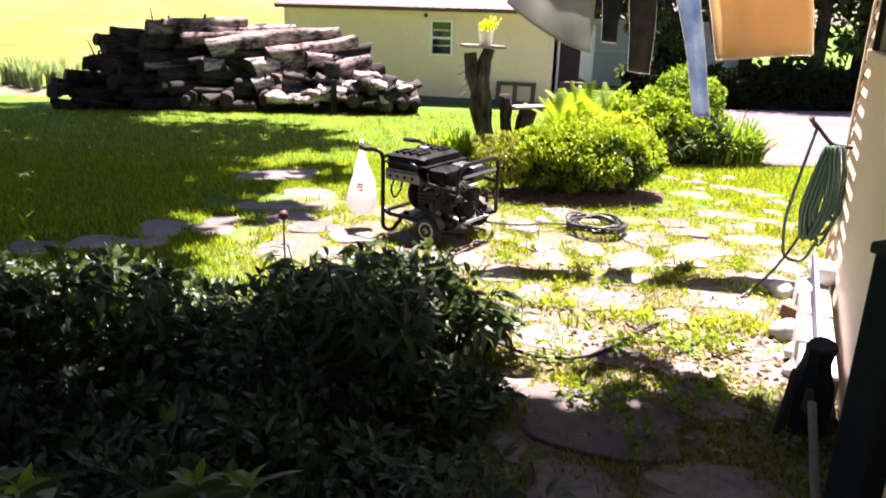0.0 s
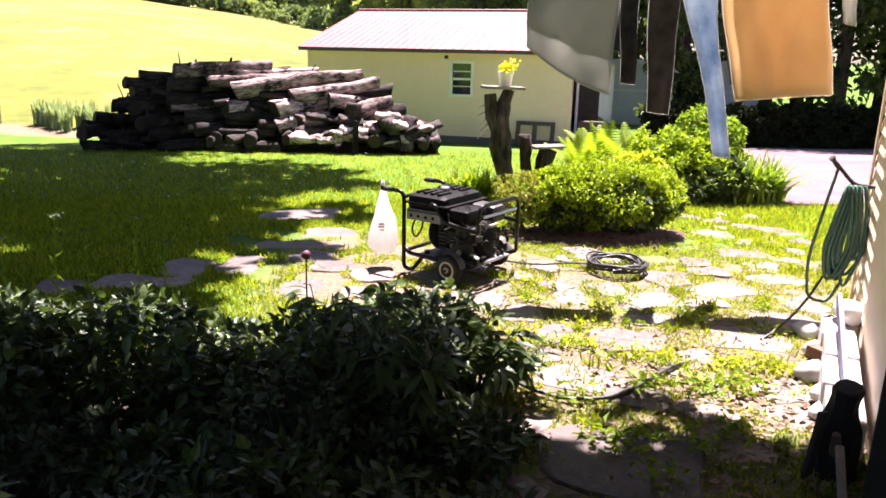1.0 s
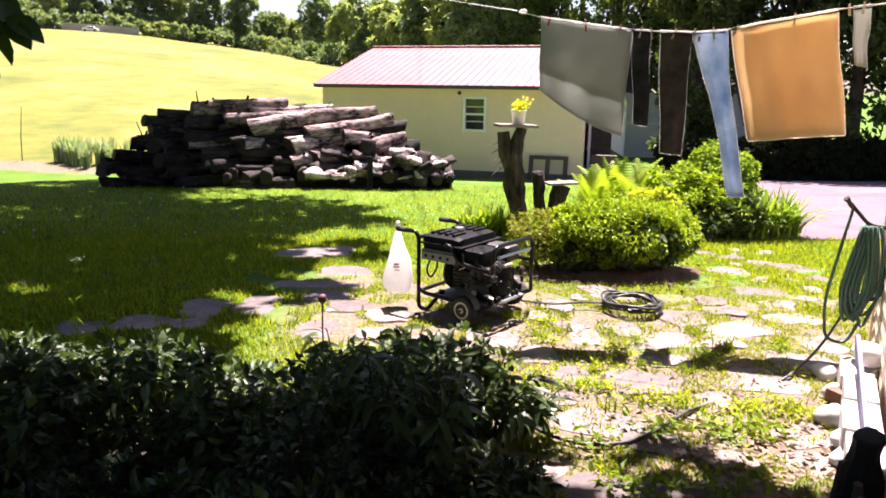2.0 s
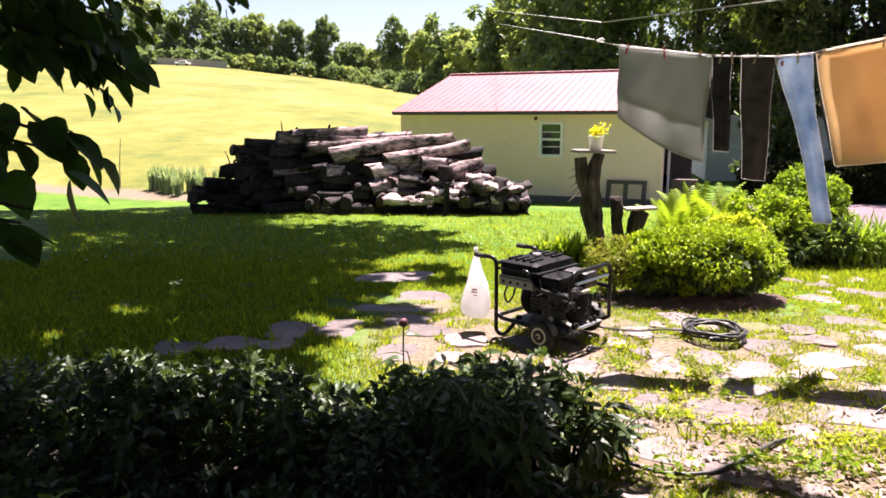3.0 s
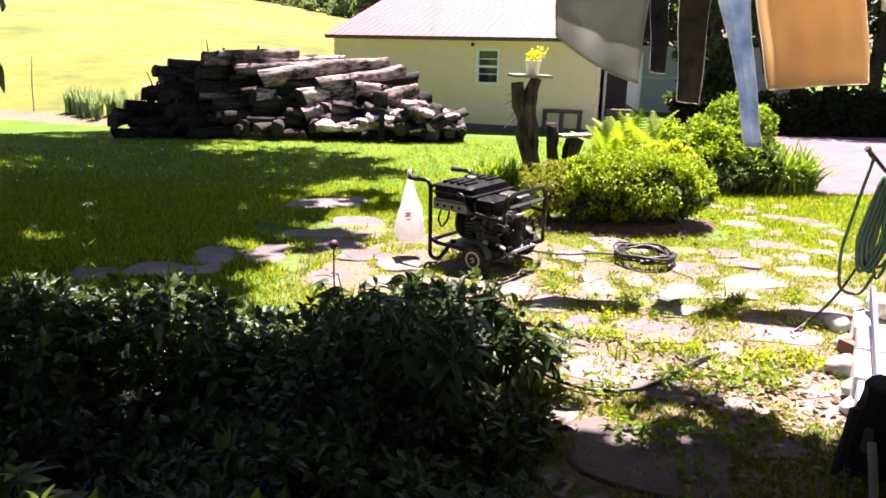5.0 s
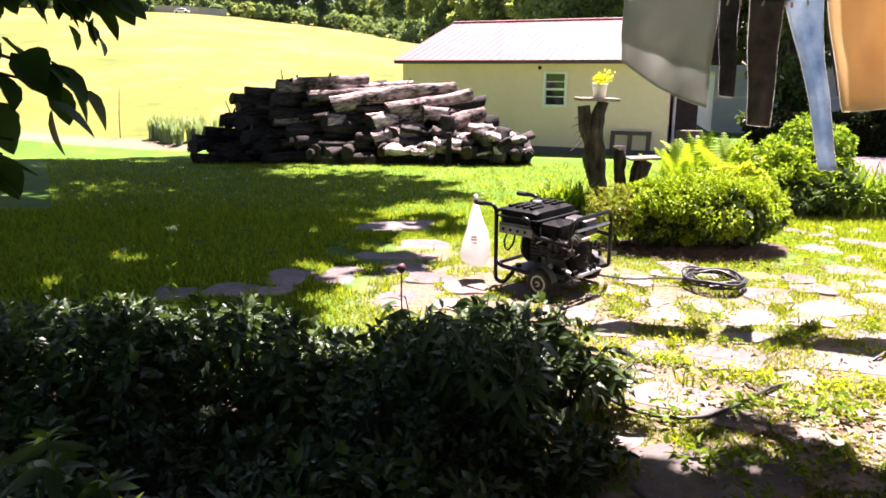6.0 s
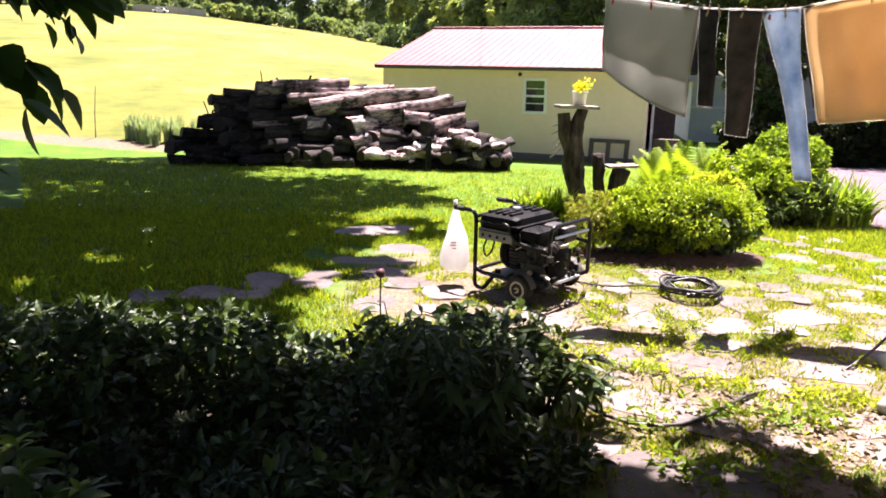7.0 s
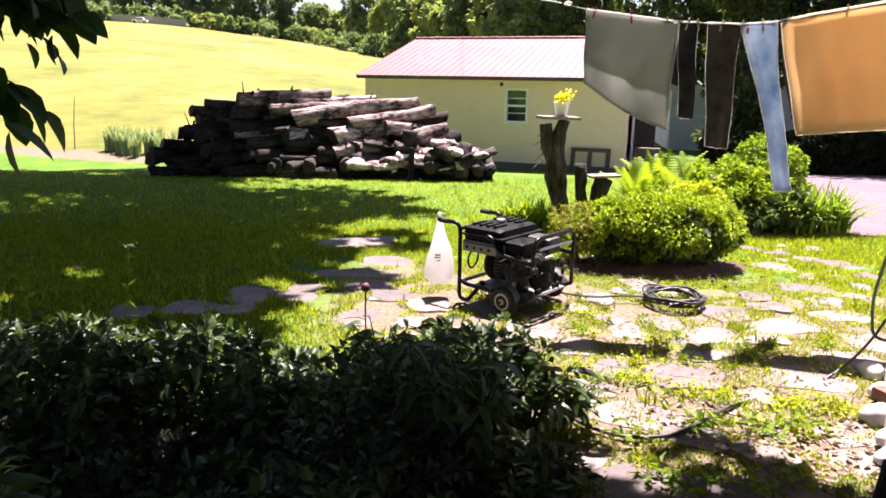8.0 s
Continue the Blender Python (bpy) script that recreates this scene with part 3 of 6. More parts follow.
def split_piece(p, way, length, w, h, rng, skin):
    """A split billet or slab of bark, ragged along its edges."""
    bm = bmesh.new()
    n, rings, off = 7, [], Vector(rng.uniform(-9, 9, 3))
    for i in range(n + 1):
        t = i / n
        ring = []
        for a, b in ((-1, -0.3), (-0.7, 0.5), (0, 1), (0.75, 0.45), (1, -0.4), (0.1, -0.8)):
            q = Vector((a * w, b * h, (t - 0.5) * length))
            q += Vector((noise.noise(q * 7 + off) * w * 0.5, noise.noise(q * 7 - off) * h * 0.7, noise.noise(q * 5 + off * 2) * (0.09 if i in (0, n) else 0.01)))
            ring.append(bm.verts.new(q))
        rings.append(ring)
    for a, b in zip(rings, rings[1:]):
        for k in range(6):
            bm.faces.new((a[k], a[(k + 1) % 6], b[(k + 1) % 6], b[k]))
    bm.faces.new(rings[0][::-1])
    bm.faces.new(rings[-1])
    ob = part("split_log", bm, skin, smooth=True)
    ob.matrix_basis = Matrix.Translation(p) @ Vector(way).to_track_quat("Z", "Y").to_matrix().to_4x4()
    tagged(ob, "split log with torn pale wood and bark on the pile", "log", "split logs on the pile")


for k in range(30):
    x = lrng.uniform(-2.9, 0.6) if k < 15 else lrng.uniform(-0.6, 0.66)
    hgt = np.interp(x, [-2.9, -1.6, -0.6, 0.3, 0.95], [0.2, 0.2, 0.35, 0.12, -0.3])
    z = lrng.uniform(-0.35, float(hgt))
    split_piece((x, 16.25 + 0.55 * (z + 0.4) + lrng.uniform(-0.1, 0.15), z), (lrng.normal() * 0.9 + 0.6, lrng.normal() * 0.5 + 0.5, lrng.normal() * 0.25), lrng.uniform(0.5, 1.1), lrng.uniform(0.1, 0.19), lrng.uniform(0.07, 0.13), lrng, SUNLIT_PEELED if lrng.uniform() < 0.4 else BARK)
for k in range(40):  # thinner limbs among the logs
    x = lrng.uniform(-6.4, -2.6)
    z = lrng.uniform(-0.45, float(np.interp(x, [-6.4, -5.4, -4.6, -2.6], [0.0, 0.75, 1.05, 0.7])))
    y = 16.42 + 0.6 * (z + 0.45) + lrng.uniform(-0.12, 0.1)
    ln = lrng.uniform(0.5, 1.3)
    build_log((x, y, z), (x + ln, y + lrng.uniform(0.1, 0.45), z + lrng.normal() * 0.07), lrng.uniform(0.05, 0.11), lrng.uniform(0.05, 0.09), lrng, SUNLIT_PEELED if lrng.uniform() < 0.16 else BARK)
stake = part("stake", tube([(-0.82, 16.02, -0.65), (-0.8, 16.03, -0.1), (-0.79, 16.04, 0.14)], [0.07, 0.065, 0.06], 9), BARK)
tagged(stake, "short upright post holding the log pile", "stake")
for x, y, z, dx_, dz_ in ((-4.72, 17.2, 1.2, -0.03, 0.3), (-1.9, 17.6, 1.05, 0.12, 0.22), (-5.9, 16.9, 0.45, -0.12, 0.35), (-4.75, 17.2, 0.7, 0.02, -0.25)):
    t = part("twig", tube([(x, y, z), (x + dx_ * 0.5, y, z + dz_ * 0.55), (x + dx_, y, z + dz_)], [0.018, 0.013, 0.006], 5), BARK)
    tagged(t, "bare broken twig sticking out of the log pile", "twig", "twigs on the pile")


# ---- trees ----
def crown_points(lobes, per, rng, fill=0.35):
    """Points and outward ways on the skins of many small clumps inside a few lobes (x, y, z, rx, ry, rz)."""
    at, way = [], []
    vol = np.array([l[3] * l[4] * l[5] for l in lobes]) ** 0.8
    for l, v in zip(lobes, vol / vol.sum()):
        n = max(6, int(per[0] * v))
        d = unit(rng.normal(size=(n, 3)))
        rad = rng.uniform(fill, 1.0, (n, 1)) ** 0.5
        c = np.array(l[:3]) + d * rad * np.array(l[3:])
        cr = np.mean(l[3:]) * rng.uniform(0.13, 0.32, n)
        m = per[1]
        dd = unit(rng.normal(size=(n, m, 3)) + d[:, None] * 0.6)
        p = c[:, None] + dd * cr[:, None, None] * rng.uniform(0.55, 1.1, (n, m, 1)) * np.array([1, 1, 0.75])
        at.append(p.reshape(-1, 3))
        way.append((dd + rng.normal(size=dd.shape) * 0.7 + np.array([0, 0, -0.25])).reshape(-1, 3))
    return np.concatenate(at), np.concatenate(way)


def build_tree(name, label, base, height, spread, leaf, material, per, rng, lobes=None, trunk=0.0, limbs=6, group="", lean=(0, 0), low=0.3):
    th = root(name, Matrix.Translation(base), label, "tree", group)
    tr = trunk or height * 0.022
    top = Vector((lean[0], lean[1], height * 0.8))
    bm = tube([(0, 0, -0.3), (lean[0] * 0.15, lean[1] * 0.15, height * 0.2), (lean[0] * 0.5, lean[1] * 0.5, height * 0.5), top], [tr * 1.25, tr, tr * 0.7, tr * 0.2], 9)
    part("trunk", bm, TREEBARK, th, smooth=True)
    if lobes is None:
        lobes = []
        for k in range(limbs + 6):
            a, h = rng.uniform(0, 6.28), low + 0.06 + (0.86 - low) * (k + 0.5) / (limbs + 6)
            w = spread * (1 - 0.6 * abs(h - 0.5)) * rng.uniform(0.25, 0.55)
            lobes.append((math.cos(a) * w + lean[0] * h, math.sin(a) * w + lean[1] * h, h * height, spread * rng.uniform(0.33, 0.55), spread * rng.uniform(0.33, 0.55), height * rng.uniform(0.12, 0.22)))
        lobes.append((lean[0], lean[1], height * 0.82, spread * 0.4, spread * 0.4, height * 0.2))
    for l in lobes[:limbs]:
        s = Vector((lean[0] * 0.3, lean[1] * 0.3, height * 0.3))
        e = Vector(l[:3])
        part("limb", tube([s, s.lerp(e, 0.5) + Vector((0, 0, 0.08 * height)), e], [tr * 0.5, tr * 0.32, tr * 0.1], 6), TREEBARK, th)
    at, way = crown_points(lobes, per, rng)
    v, f = leaf_arrays(at, way, leaf * rng.uniform(0.6, 1.25, len(at)), 0.62)
    crown = sheet("crown", v, f, material, th)
    return th


trng = np.random.default_rng(23)
# along the top of the hay field, from left to right: bearing, distance, height, spread
FIELD_TREES = [(-33, 150, 9, 4.5), (-30.5, 148, 10, 5), (-28.4, 152, 8, 4.5), (-26.6, 150, 9, 4.5), (-24.4, 155, 12, 5), (-22.6, 147, 9, 4), (-20.6, 150, 11, 4.4),
               (-18.6, 146, 8.5, 3.6), (-16.6, 146, 10, 3.2), (-14.7, 145, 10, 3.0), (-12.2, 146, 10.5, 3.6), (-10.3, 150, 7, 3.0), (-8.8, 150, 6.5, 4)]
for k, (b, d, h, s) in enumerate(FIELD_TREES):
    x, y = d * math.sin(radians(b)), d * math.cos(radians(b))
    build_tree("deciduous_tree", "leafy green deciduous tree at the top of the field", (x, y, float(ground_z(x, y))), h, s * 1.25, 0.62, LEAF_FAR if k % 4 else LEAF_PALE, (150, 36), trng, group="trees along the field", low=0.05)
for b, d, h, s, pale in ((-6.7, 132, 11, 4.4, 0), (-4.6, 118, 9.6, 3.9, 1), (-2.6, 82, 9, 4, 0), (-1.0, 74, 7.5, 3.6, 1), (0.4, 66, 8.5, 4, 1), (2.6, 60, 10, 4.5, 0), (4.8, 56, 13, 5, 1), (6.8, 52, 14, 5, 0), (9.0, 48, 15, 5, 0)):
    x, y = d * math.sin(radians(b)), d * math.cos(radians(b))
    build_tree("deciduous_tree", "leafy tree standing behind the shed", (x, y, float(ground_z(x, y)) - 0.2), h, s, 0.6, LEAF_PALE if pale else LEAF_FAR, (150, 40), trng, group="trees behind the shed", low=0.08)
# undergrowth at the field's far edge
for k in range(18):
    b = -32 + k * 1.55 + trng.uniform(-0.4, 0.4)
    d = 141 - max(0, (b + 10)) * 6
    x, y = d * math.sin(radians(b)), d * math.cos(radians(b))
    th = root("field_bush", Matrix.Translation((x, y, float(ground_z(x, y)))), "round wild bush along the edge of the field", "bush", "bushes along the field")
    at, way = crown_points([(0, 0, 1.3, 2.6, 2.0, 1.6), (1.5, 0, 0.9, 1.8, 1.6, 1.1)], (26, 30), trng)
    v, f = leaf_arrays(at, way, 0.6, 0.6)
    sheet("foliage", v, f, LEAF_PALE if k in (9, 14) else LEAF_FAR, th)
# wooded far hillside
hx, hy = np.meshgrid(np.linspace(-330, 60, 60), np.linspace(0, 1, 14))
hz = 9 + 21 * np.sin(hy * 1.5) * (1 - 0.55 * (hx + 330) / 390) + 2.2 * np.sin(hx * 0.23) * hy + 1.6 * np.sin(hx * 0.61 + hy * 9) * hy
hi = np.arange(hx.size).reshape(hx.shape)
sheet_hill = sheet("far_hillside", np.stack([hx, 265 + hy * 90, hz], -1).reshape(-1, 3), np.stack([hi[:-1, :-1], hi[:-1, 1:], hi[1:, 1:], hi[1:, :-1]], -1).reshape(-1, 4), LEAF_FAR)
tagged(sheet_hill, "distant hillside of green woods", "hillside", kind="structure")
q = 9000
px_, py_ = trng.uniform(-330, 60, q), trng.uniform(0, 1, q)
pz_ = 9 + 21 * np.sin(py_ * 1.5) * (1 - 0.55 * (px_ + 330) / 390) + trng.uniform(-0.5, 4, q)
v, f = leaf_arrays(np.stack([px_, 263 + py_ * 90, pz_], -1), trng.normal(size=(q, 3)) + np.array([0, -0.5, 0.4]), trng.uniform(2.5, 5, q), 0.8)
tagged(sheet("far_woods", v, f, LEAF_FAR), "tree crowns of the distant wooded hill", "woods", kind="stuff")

# dark wood beyond the drive
WOOD = [(12.9, 46, 15, 5), (10.6, 44, 16, 5), (15.5, 38, 15, 6), (17.6, 34, 15, 5), (20, 39, 16, 5), (22.5, 33, 15, 5), (24.5, 32.5, 15, 6), (27, 30, 14, 5), (29, 32, 15, 6), (31.5, 29, 14, 5), (34, 30.5, 15, 6), (37, 28.5, 14, 5), (40, 30, 15, 6)]
for b, d, h, s in WOOD:
    x, y = d * math.sin(radians(b)), d * math.cos(radians(b))
    build_tree("wood_tree", "tall dark shade tree of the wood beyond the drive", (x, y, float(ground_z(x, y)) - 0.2), h, s, 0.3, LEAF_WOOD, (130, 60), trng, group="trees of the wood", low=0.16, trunk=0.22)
for k in range(15):  # clipped hedge along the back of the drive, its leaves coloured as tree shade
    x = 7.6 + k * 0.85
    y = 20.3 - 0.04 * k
    th = root("hedge_bush", Matrix.Translation((x, y, float(ground_z(x, y)))), "clipped hedge bush behind the drive, tree shade put into its colour", "hedge", "hedge behind the drive")
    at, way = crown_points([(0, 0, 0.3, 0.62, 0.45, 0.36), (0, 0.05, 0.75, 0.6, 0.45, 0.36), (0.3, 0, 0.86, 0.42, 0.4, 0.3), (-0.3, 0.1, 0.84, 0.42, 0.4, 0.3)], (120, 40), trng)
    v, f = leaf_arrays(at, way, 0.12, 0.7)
    sheet("foliage", v, f, LEAF_HEDGE_SHADE, th)

build_tree("young_tree", "young dark leafy tree beside the grey house", (9.15, 23.4, -0.9), 8, 1.75, 0.24, LEAF_WOOD, (150, 60), trng, low=0.02, trunk=0.1)

# grey house glimpsed between the clothes
gh = root("neighbour_house", pose(8.15, 27.5, -0.9, 0, 0, -8), "low grey house behind the shed", "house")
part("wall", boxed(0, 5.5, 0, 4, 0, 2.2), surface("grey siding", (0.55, 0.57, 0.6), (0.66, 0.68, 0.7), 0.7, 4, 1), gh)
part("roof", boxed(-0.3, 5.8, -0.4, 4.3, 2.2, 2.4), surface("pale roofing", (0.5, 0.5, 0.5), (0.62, 0.62, 0.62), 0.7), gh, "pale flat roof edge")
part("trim", boxed(-0.02, 5.5, -0.04, -0.001, 1.25, 1.33), WHITE, gh, "white band on the wall")

# shade trees: one over the lawn, one over the house corner
build_tree("shade_tree", "broad shade tree standing over the lawn", (-11.6, 13.2, -0.45), 12, 7, 0.34, LEAF_SHADE, (1120, 60), trng,
           lobes=[(6.5, 1.2, 8.0, 4.6, 4.5, 1.5), (3.2, -3.0, 7.4, 3.6, 3.2, 1.5), (8.8, -2.6, 7.4, 2.4, 2.8, 1.2), (2.5, 4.0, 9, 3.6, 3.6, 1.8), (-2, 1, 9, 4, 4, 2), (6.5, -5.2, 6.8, 2.9, 2.2, 1.1), (10.2, 1.3, 7.8, 2.1, 2.2, 1.1), (4.0, -5.6, 6.8, 3.0, 2.4, 1.2), (9.4, -5.0, 6.6, 1.6, 1.6, 0.8), (5.6, 6.2, 8.6, 2.6, 2.8, 1.2), (7.2, 7.3, 8.5, 1.5, 0.9, 0.6), (11.2, -2.4, 7.0, 1.0, 0.8, 0.5), (10.7, -3.5, 7.0, 1.1, 0.8, 0.5), (11.2, -4.9, 7.0, 1.0, 0.65, 0.4), (10.5, -5.3, 7.0, 1.0, 0.6, 0.4), (9.7, -6.5, 6.6, 1.5, 0.75, 0.5), (7.4, -6.9, 6.6, 1.6, 0.8, 0.5)], trunk=0.4, limbs=16)

# board fence and a parked car far up the field
def far_things():
    th = root("board_fence", pose(-62.5, 127.0, float(ground_z(-62.5, 127.0)) - 0.1, 0, 0, 4), "long grey board fence at the top of the field", "fence")
    wood = surface("grey boards", (0.24, 0.22, 0.21), (0.36, 0.34, 0.32), 0.9, 3, 0.5)
    for k in range(26):
        z = float(ground_z(-62.5 + k * 0.7, 127.0)) - float(ground_z(-62.5, 127.0))
        part("panel", boxed(k * 0.7, k * 0.7 + 0.67, 0, 0.05, z, z + 1.25), wood, th)
    x, y = -51.0, 125.5
    car = root("car", pose(x, y, float(ground_z(x, y)), 0, 0, 8), "small white car parked by the far fence", "car")
    bm = boxed(-1.2, 1.2, -0.5, 0.5, 0.15, 0.5, 0.1)
    box(bm, -0.6, 0.65, -0.42, 0.42, 0.5, 0.8, 0.12)
    part("body", bm, WHITE, car)
    part("windscreen", boxed(-0.5, 0.55, -0.43, -0.425, 0.55, 0.72), GLASS, car)
    for wx in (-0.75, 0.75):
        part("wheel", lathe([(0.18, -0.05), (0.2, 0.0), (0.18, 0.05)], 14, m=Matrix.Translation((wx, -0.48, 0.2)) @ Matrix.Rotation(radians(90), 4, "X")), DARKIN, car)


far_things()
# its crown lobes are out of view, added to shade the bed and block sky
near_tree = build_tree("garden_tree", "leafy tree hanging over the garden bed", (-3.6, -2.4, 0), 7.5, 4, 0.2, LEAF_SHADE, (1300, 60), trng,
           lobes=[(3.4, 5.95, 5.4, 2.2, 1.6, 0.8), (1.4, 5.95, 5.2, 2.2, 1.6, 0.8), (5.2, 5.9, 5.4, 1.4, 1.4, 0.7), (4.6, 6.6, 5.2, 1.4, 1.3, 0.6), (6.6, 5.7, 5.3, 1.4, 1.4, 0.7), (0.0, 3.5, 6, 2.4, 2.4, 1.0), (3.5, 3.4, 6.2, 2.6, 2.2, 1.0), (-0.6, 5.9, 5.2, 1.9, 1.5, 0.8), (6.4, 3.6, 5.6, 1.6, 1.6, 0.8), (1.1, 3.9, 3.3, 2.0, 1.5, 0.5), (2.6, 3.2, 3.4, 1.5, 1.5, 0.5), (0.2, 5.2, 3.7, 1.8, 1.2, 0.5), (0.0, 1.8, 3.0, 2.0, 1.6, 0.6)], trunk=0.2, limbs=6)


def leaf_shapes(material, width, droop, n=6):
    """A few single leaves of unit length along +x, to be shared."""
    out = []
    for k in range(n):
        w, d = width * (0.85 + 0.06 * k) * 0.5, droop * (0.5 + 0.25 * k)
        t = np.linspace(0, 1, 11)
        half = w * np.sin(math.pi * t ** 0.82) ** 0.85 * (1 + 0.05 * np.sin(t * 40 + k)) + 0.004
        half[-1] = 0.0
        mid = np.stack([t, 0.04 * np.sin(t * 3 + k), -d * t * t], -1)
        lift = np.stack([0 * t, half, half * 0.3], -1)
        v = np.concatenate([mid + lift, mid, mid + lift * np.array([1, -1, 1])])
        f = [(r + i, r + i + 1, r + i + 12, r + i + 11) for r in (0, 11) for i in range(10)]
        me = bpy.data.meshes.new("leaf")
        me.from_pydata(v.tolist(), [], f)
        me.materials.append(material)
        me.polygons.foreach_set("use_smooth", [True] * len(me.polygons))
        out.append(me)
    return out


def single_leaf(shapes, at, way, size, parent, rng):
    ob = new("leaf", shapes[int(rng.integers(len(shapes)))])
    ob.parent = parent
    turn = Vector(way).to_track_quat("X", "Z").to_matrix().to_4x4() @ Matrix.Rotation(float(rng.normal() * 0.5), 4, "X")
    ob.matrix_basis = Matrix.Translation(at) @ turn @ Matrix.Scale(float(size), 4)


BROAD = leaf_shapes(LEAF_SHADE, 0.64, 0.12)


def hanging_branch(start, mid, end, n, size, rng):
    """A limb of the garden tree with broad leaves in a row."""
    o = Vector((-3.6, -2.4, 0))
    pts = [Vector(p) - o for p in (start, mid, end)]
    line = [pts[0].lerp(pts[1], t).lerp(pts[1].lerp(pts[2], t), t) for t in np.linspace(0, 1, 12)]
    br = part("branch", tube(line, list(np.linspace(0.012, 0.003, 12)), 6), TREEBARK, near_tree)
    w = (pts[2] - pts[1]).normalized()
    for v in rng.uniform(0.3, 1.0, n):
        i = min(10, int(v * 11))
        p = line[i].lerp(line[i + 1], v * 11 - i) + Vector(rng.normal(size=3)) * 0.045
        way = w * 0.5 + Vector((rng.normal() * 0.5 + 0.25, rng.normal() * 0.4, rng.normal() * 0.3 - 0.8))
        single_leaf(BROAD, p, way, size * rng.uniform(0.75, 1.2), br, rng)


brng = np.random.default_rng(3)
for a, b, c, n, size in (
        ((-1.9, 2.0, 2.1), (-1.31, 2.2, 1.9), (-1.1, 2.2, 1.79), 40, 0.1), ((-1.9, 2.0, 2.0), (-1.35, 2.2, 1.86), (-1.2, 2.2, 1.79), 34, 0.1),
        ((-1.9, 2.0, 2.2), (-1.3, 2.2, 2.0), (-1.13, 2.2, 1.87), 40, 0.095), ((-1.9, 2.1, 2.3), (-1.4, 2.25, 2.05), (-1.15, 2.3, 1.95), 30, 0.09),
        ((-1.9, 1.6, 1.85), (-1.38, 1.9, 1.68), (-1.1, 1.9, 1.58), 17, 0.125), ((-1.9, 1.6, 1.75), (-1.38, 1.9, 1.62), (-1.17, 1.9, 1.56), 15, 0.125),
        ((-1.7, 1.2, 1.65), (-1.25, 1.5, 1.5), (-0.99, 1.5, 1.45), 16, 0.11), ((-1.7, 1.2, 1.6), (-1.25, 1.5, 1.46), (-1.02, 1.5, 1.42), 12, 0.11)):
    hanging_branch(a, b, c, n, size, brng)
for a, b, c, n in (
        ((-3.0, 3.3, 2.9), (-2.1, 3.6, 2.45), (-1.62, 3.6, 2.12), 100), ((-3.0, 3.3, 3.0), (-1.7, 3.6, 2.5), (-1.18, 3.6, 2.2), 80),
        ((-3.2, 3.3, 2.7), (-2.3, 3.6, 2.3), (-1.85, 3.6, 2.04), 110), ((-3.2, 3.2, 2.8), (-2.4, 3.5, 2.4), (-1.95, 3.5, 2.12), 110),
        ((-3.2, 3.2, 2.6), (-2.5, 3.4, 2.25), (-2.0, 3.45, 2.02), 100)):
    hanging_branch(a, b, c, n, 0.075, brng)

# ---- the house wall beside the camera ----
WALLDIR = radians(60)
HOUSE = Matrix.Translation((0.346, -0.2, 0)) @ Matrix.Rotation(WALLDIR, 4, "Z")  # x along the wall away from the camera, y to its left


def build_house():
    x0, x1 = -5.0, 5.25
    th = root("house", HOUSE, "cream clapboard house wall beside the garden", "house")
    bm = bmesh.new()
    wx0, wx1, wz0, wz1 = 2.9, 4.75, 1.42, 2.35
    for a, b, z0, z1 in ((x0, wx0, -0.3, 2.75), (wx1, x1, -0.3, 2.75), (wx0, wx1, -0.3, wz0), (wx0, wx1, wz1, 2.75)):
        box(bm, a, b, -0.16, -0.02, z0, z1)
    side = part("wall", bm, SIDING, th)
    for i in range(26):
        z = 0.02 + i * 0.104
        if z > 2.7:
            break
        for a, b in ((x0, wx0 - 0.05), (wx1 + 0.05, x1)) if wz0 - 0.1 < z < wz1 else ((x0, x1),):
            bb = bmesh.new()
            vs = [bb.verts.new(p) for p in ((a, 0.0, z), (b, 0.0, z), (b, -0.014, z + 0.103), (a, -0.014, z + 0.103), (a, -0.02, z), (b, -0.02, z), (b, -0.02, z + 0.103), (a, -0.02, z + 0.103))]
            for q in ((3, 2, 1, 0), (5, 6, 7, 4), (1, 5, 4, 0), (7, 6, 2, 3), (4, 7, 3, 0), (2, 6, 5, 1)):
                bb.faces.new([vs[k] for k in q])
            part("board", bb, SIDING, side)
    win = part("window", boxed(wx0, wx1, -0.12, -0.1, wz0, wz1), GLASS, th, "dark window pane")
    part("sill", boxed(wx0 - 0.08, wx1 + 0.08, -0.1, 0.03, wz0 - 0.06, wz0, 0.006), SIDING, win)
    for a in (wx0 - 0.05, wx1):
        part("jamb", boxed(a, a + 0.05, -0.1, 0.012, wz0, wz1, 0.004), DARKIN, win)
    part("wall", boxed(x1 - 0.14, x1 - 0.001, -6.0, -0.161, -0.3, 2.75), SIDING, th)
    part("wall", boxed(x0, x0 + 0.14, -6.0, -0.161, -0.3, 2.75), SIDING, th)
    part("wall", boxed(x0, x1, -6.14, -6.0, -0.3, 2.75), SIDING, th)
    m = Matrix.Translation((0, 0.22, 2.72)) @ Matrix.Rotation(radians(-24), 4, "X")
    part("roof", boxed(x0 - 0.2, x1 + 0.1, -3.9, 0, 0, 0.08, 0, m), ROOFRED, th)
    m = Matrix.Translation((0, -6.4, 2.72)) @ Matrix.Rotation(radians(24), 4, "X")
    part("roof", boxed(x0 - 0.2, x1 + 0.1, 0, 3.65, 0, 0.08, 0, m), ROOFRED, th)
    part("corner_board", boxed(x1 - 0.07, x1 + 0.012, 0.002, 0.014, 0.0, 2.7), SIDING, th)
    return th


build_house()

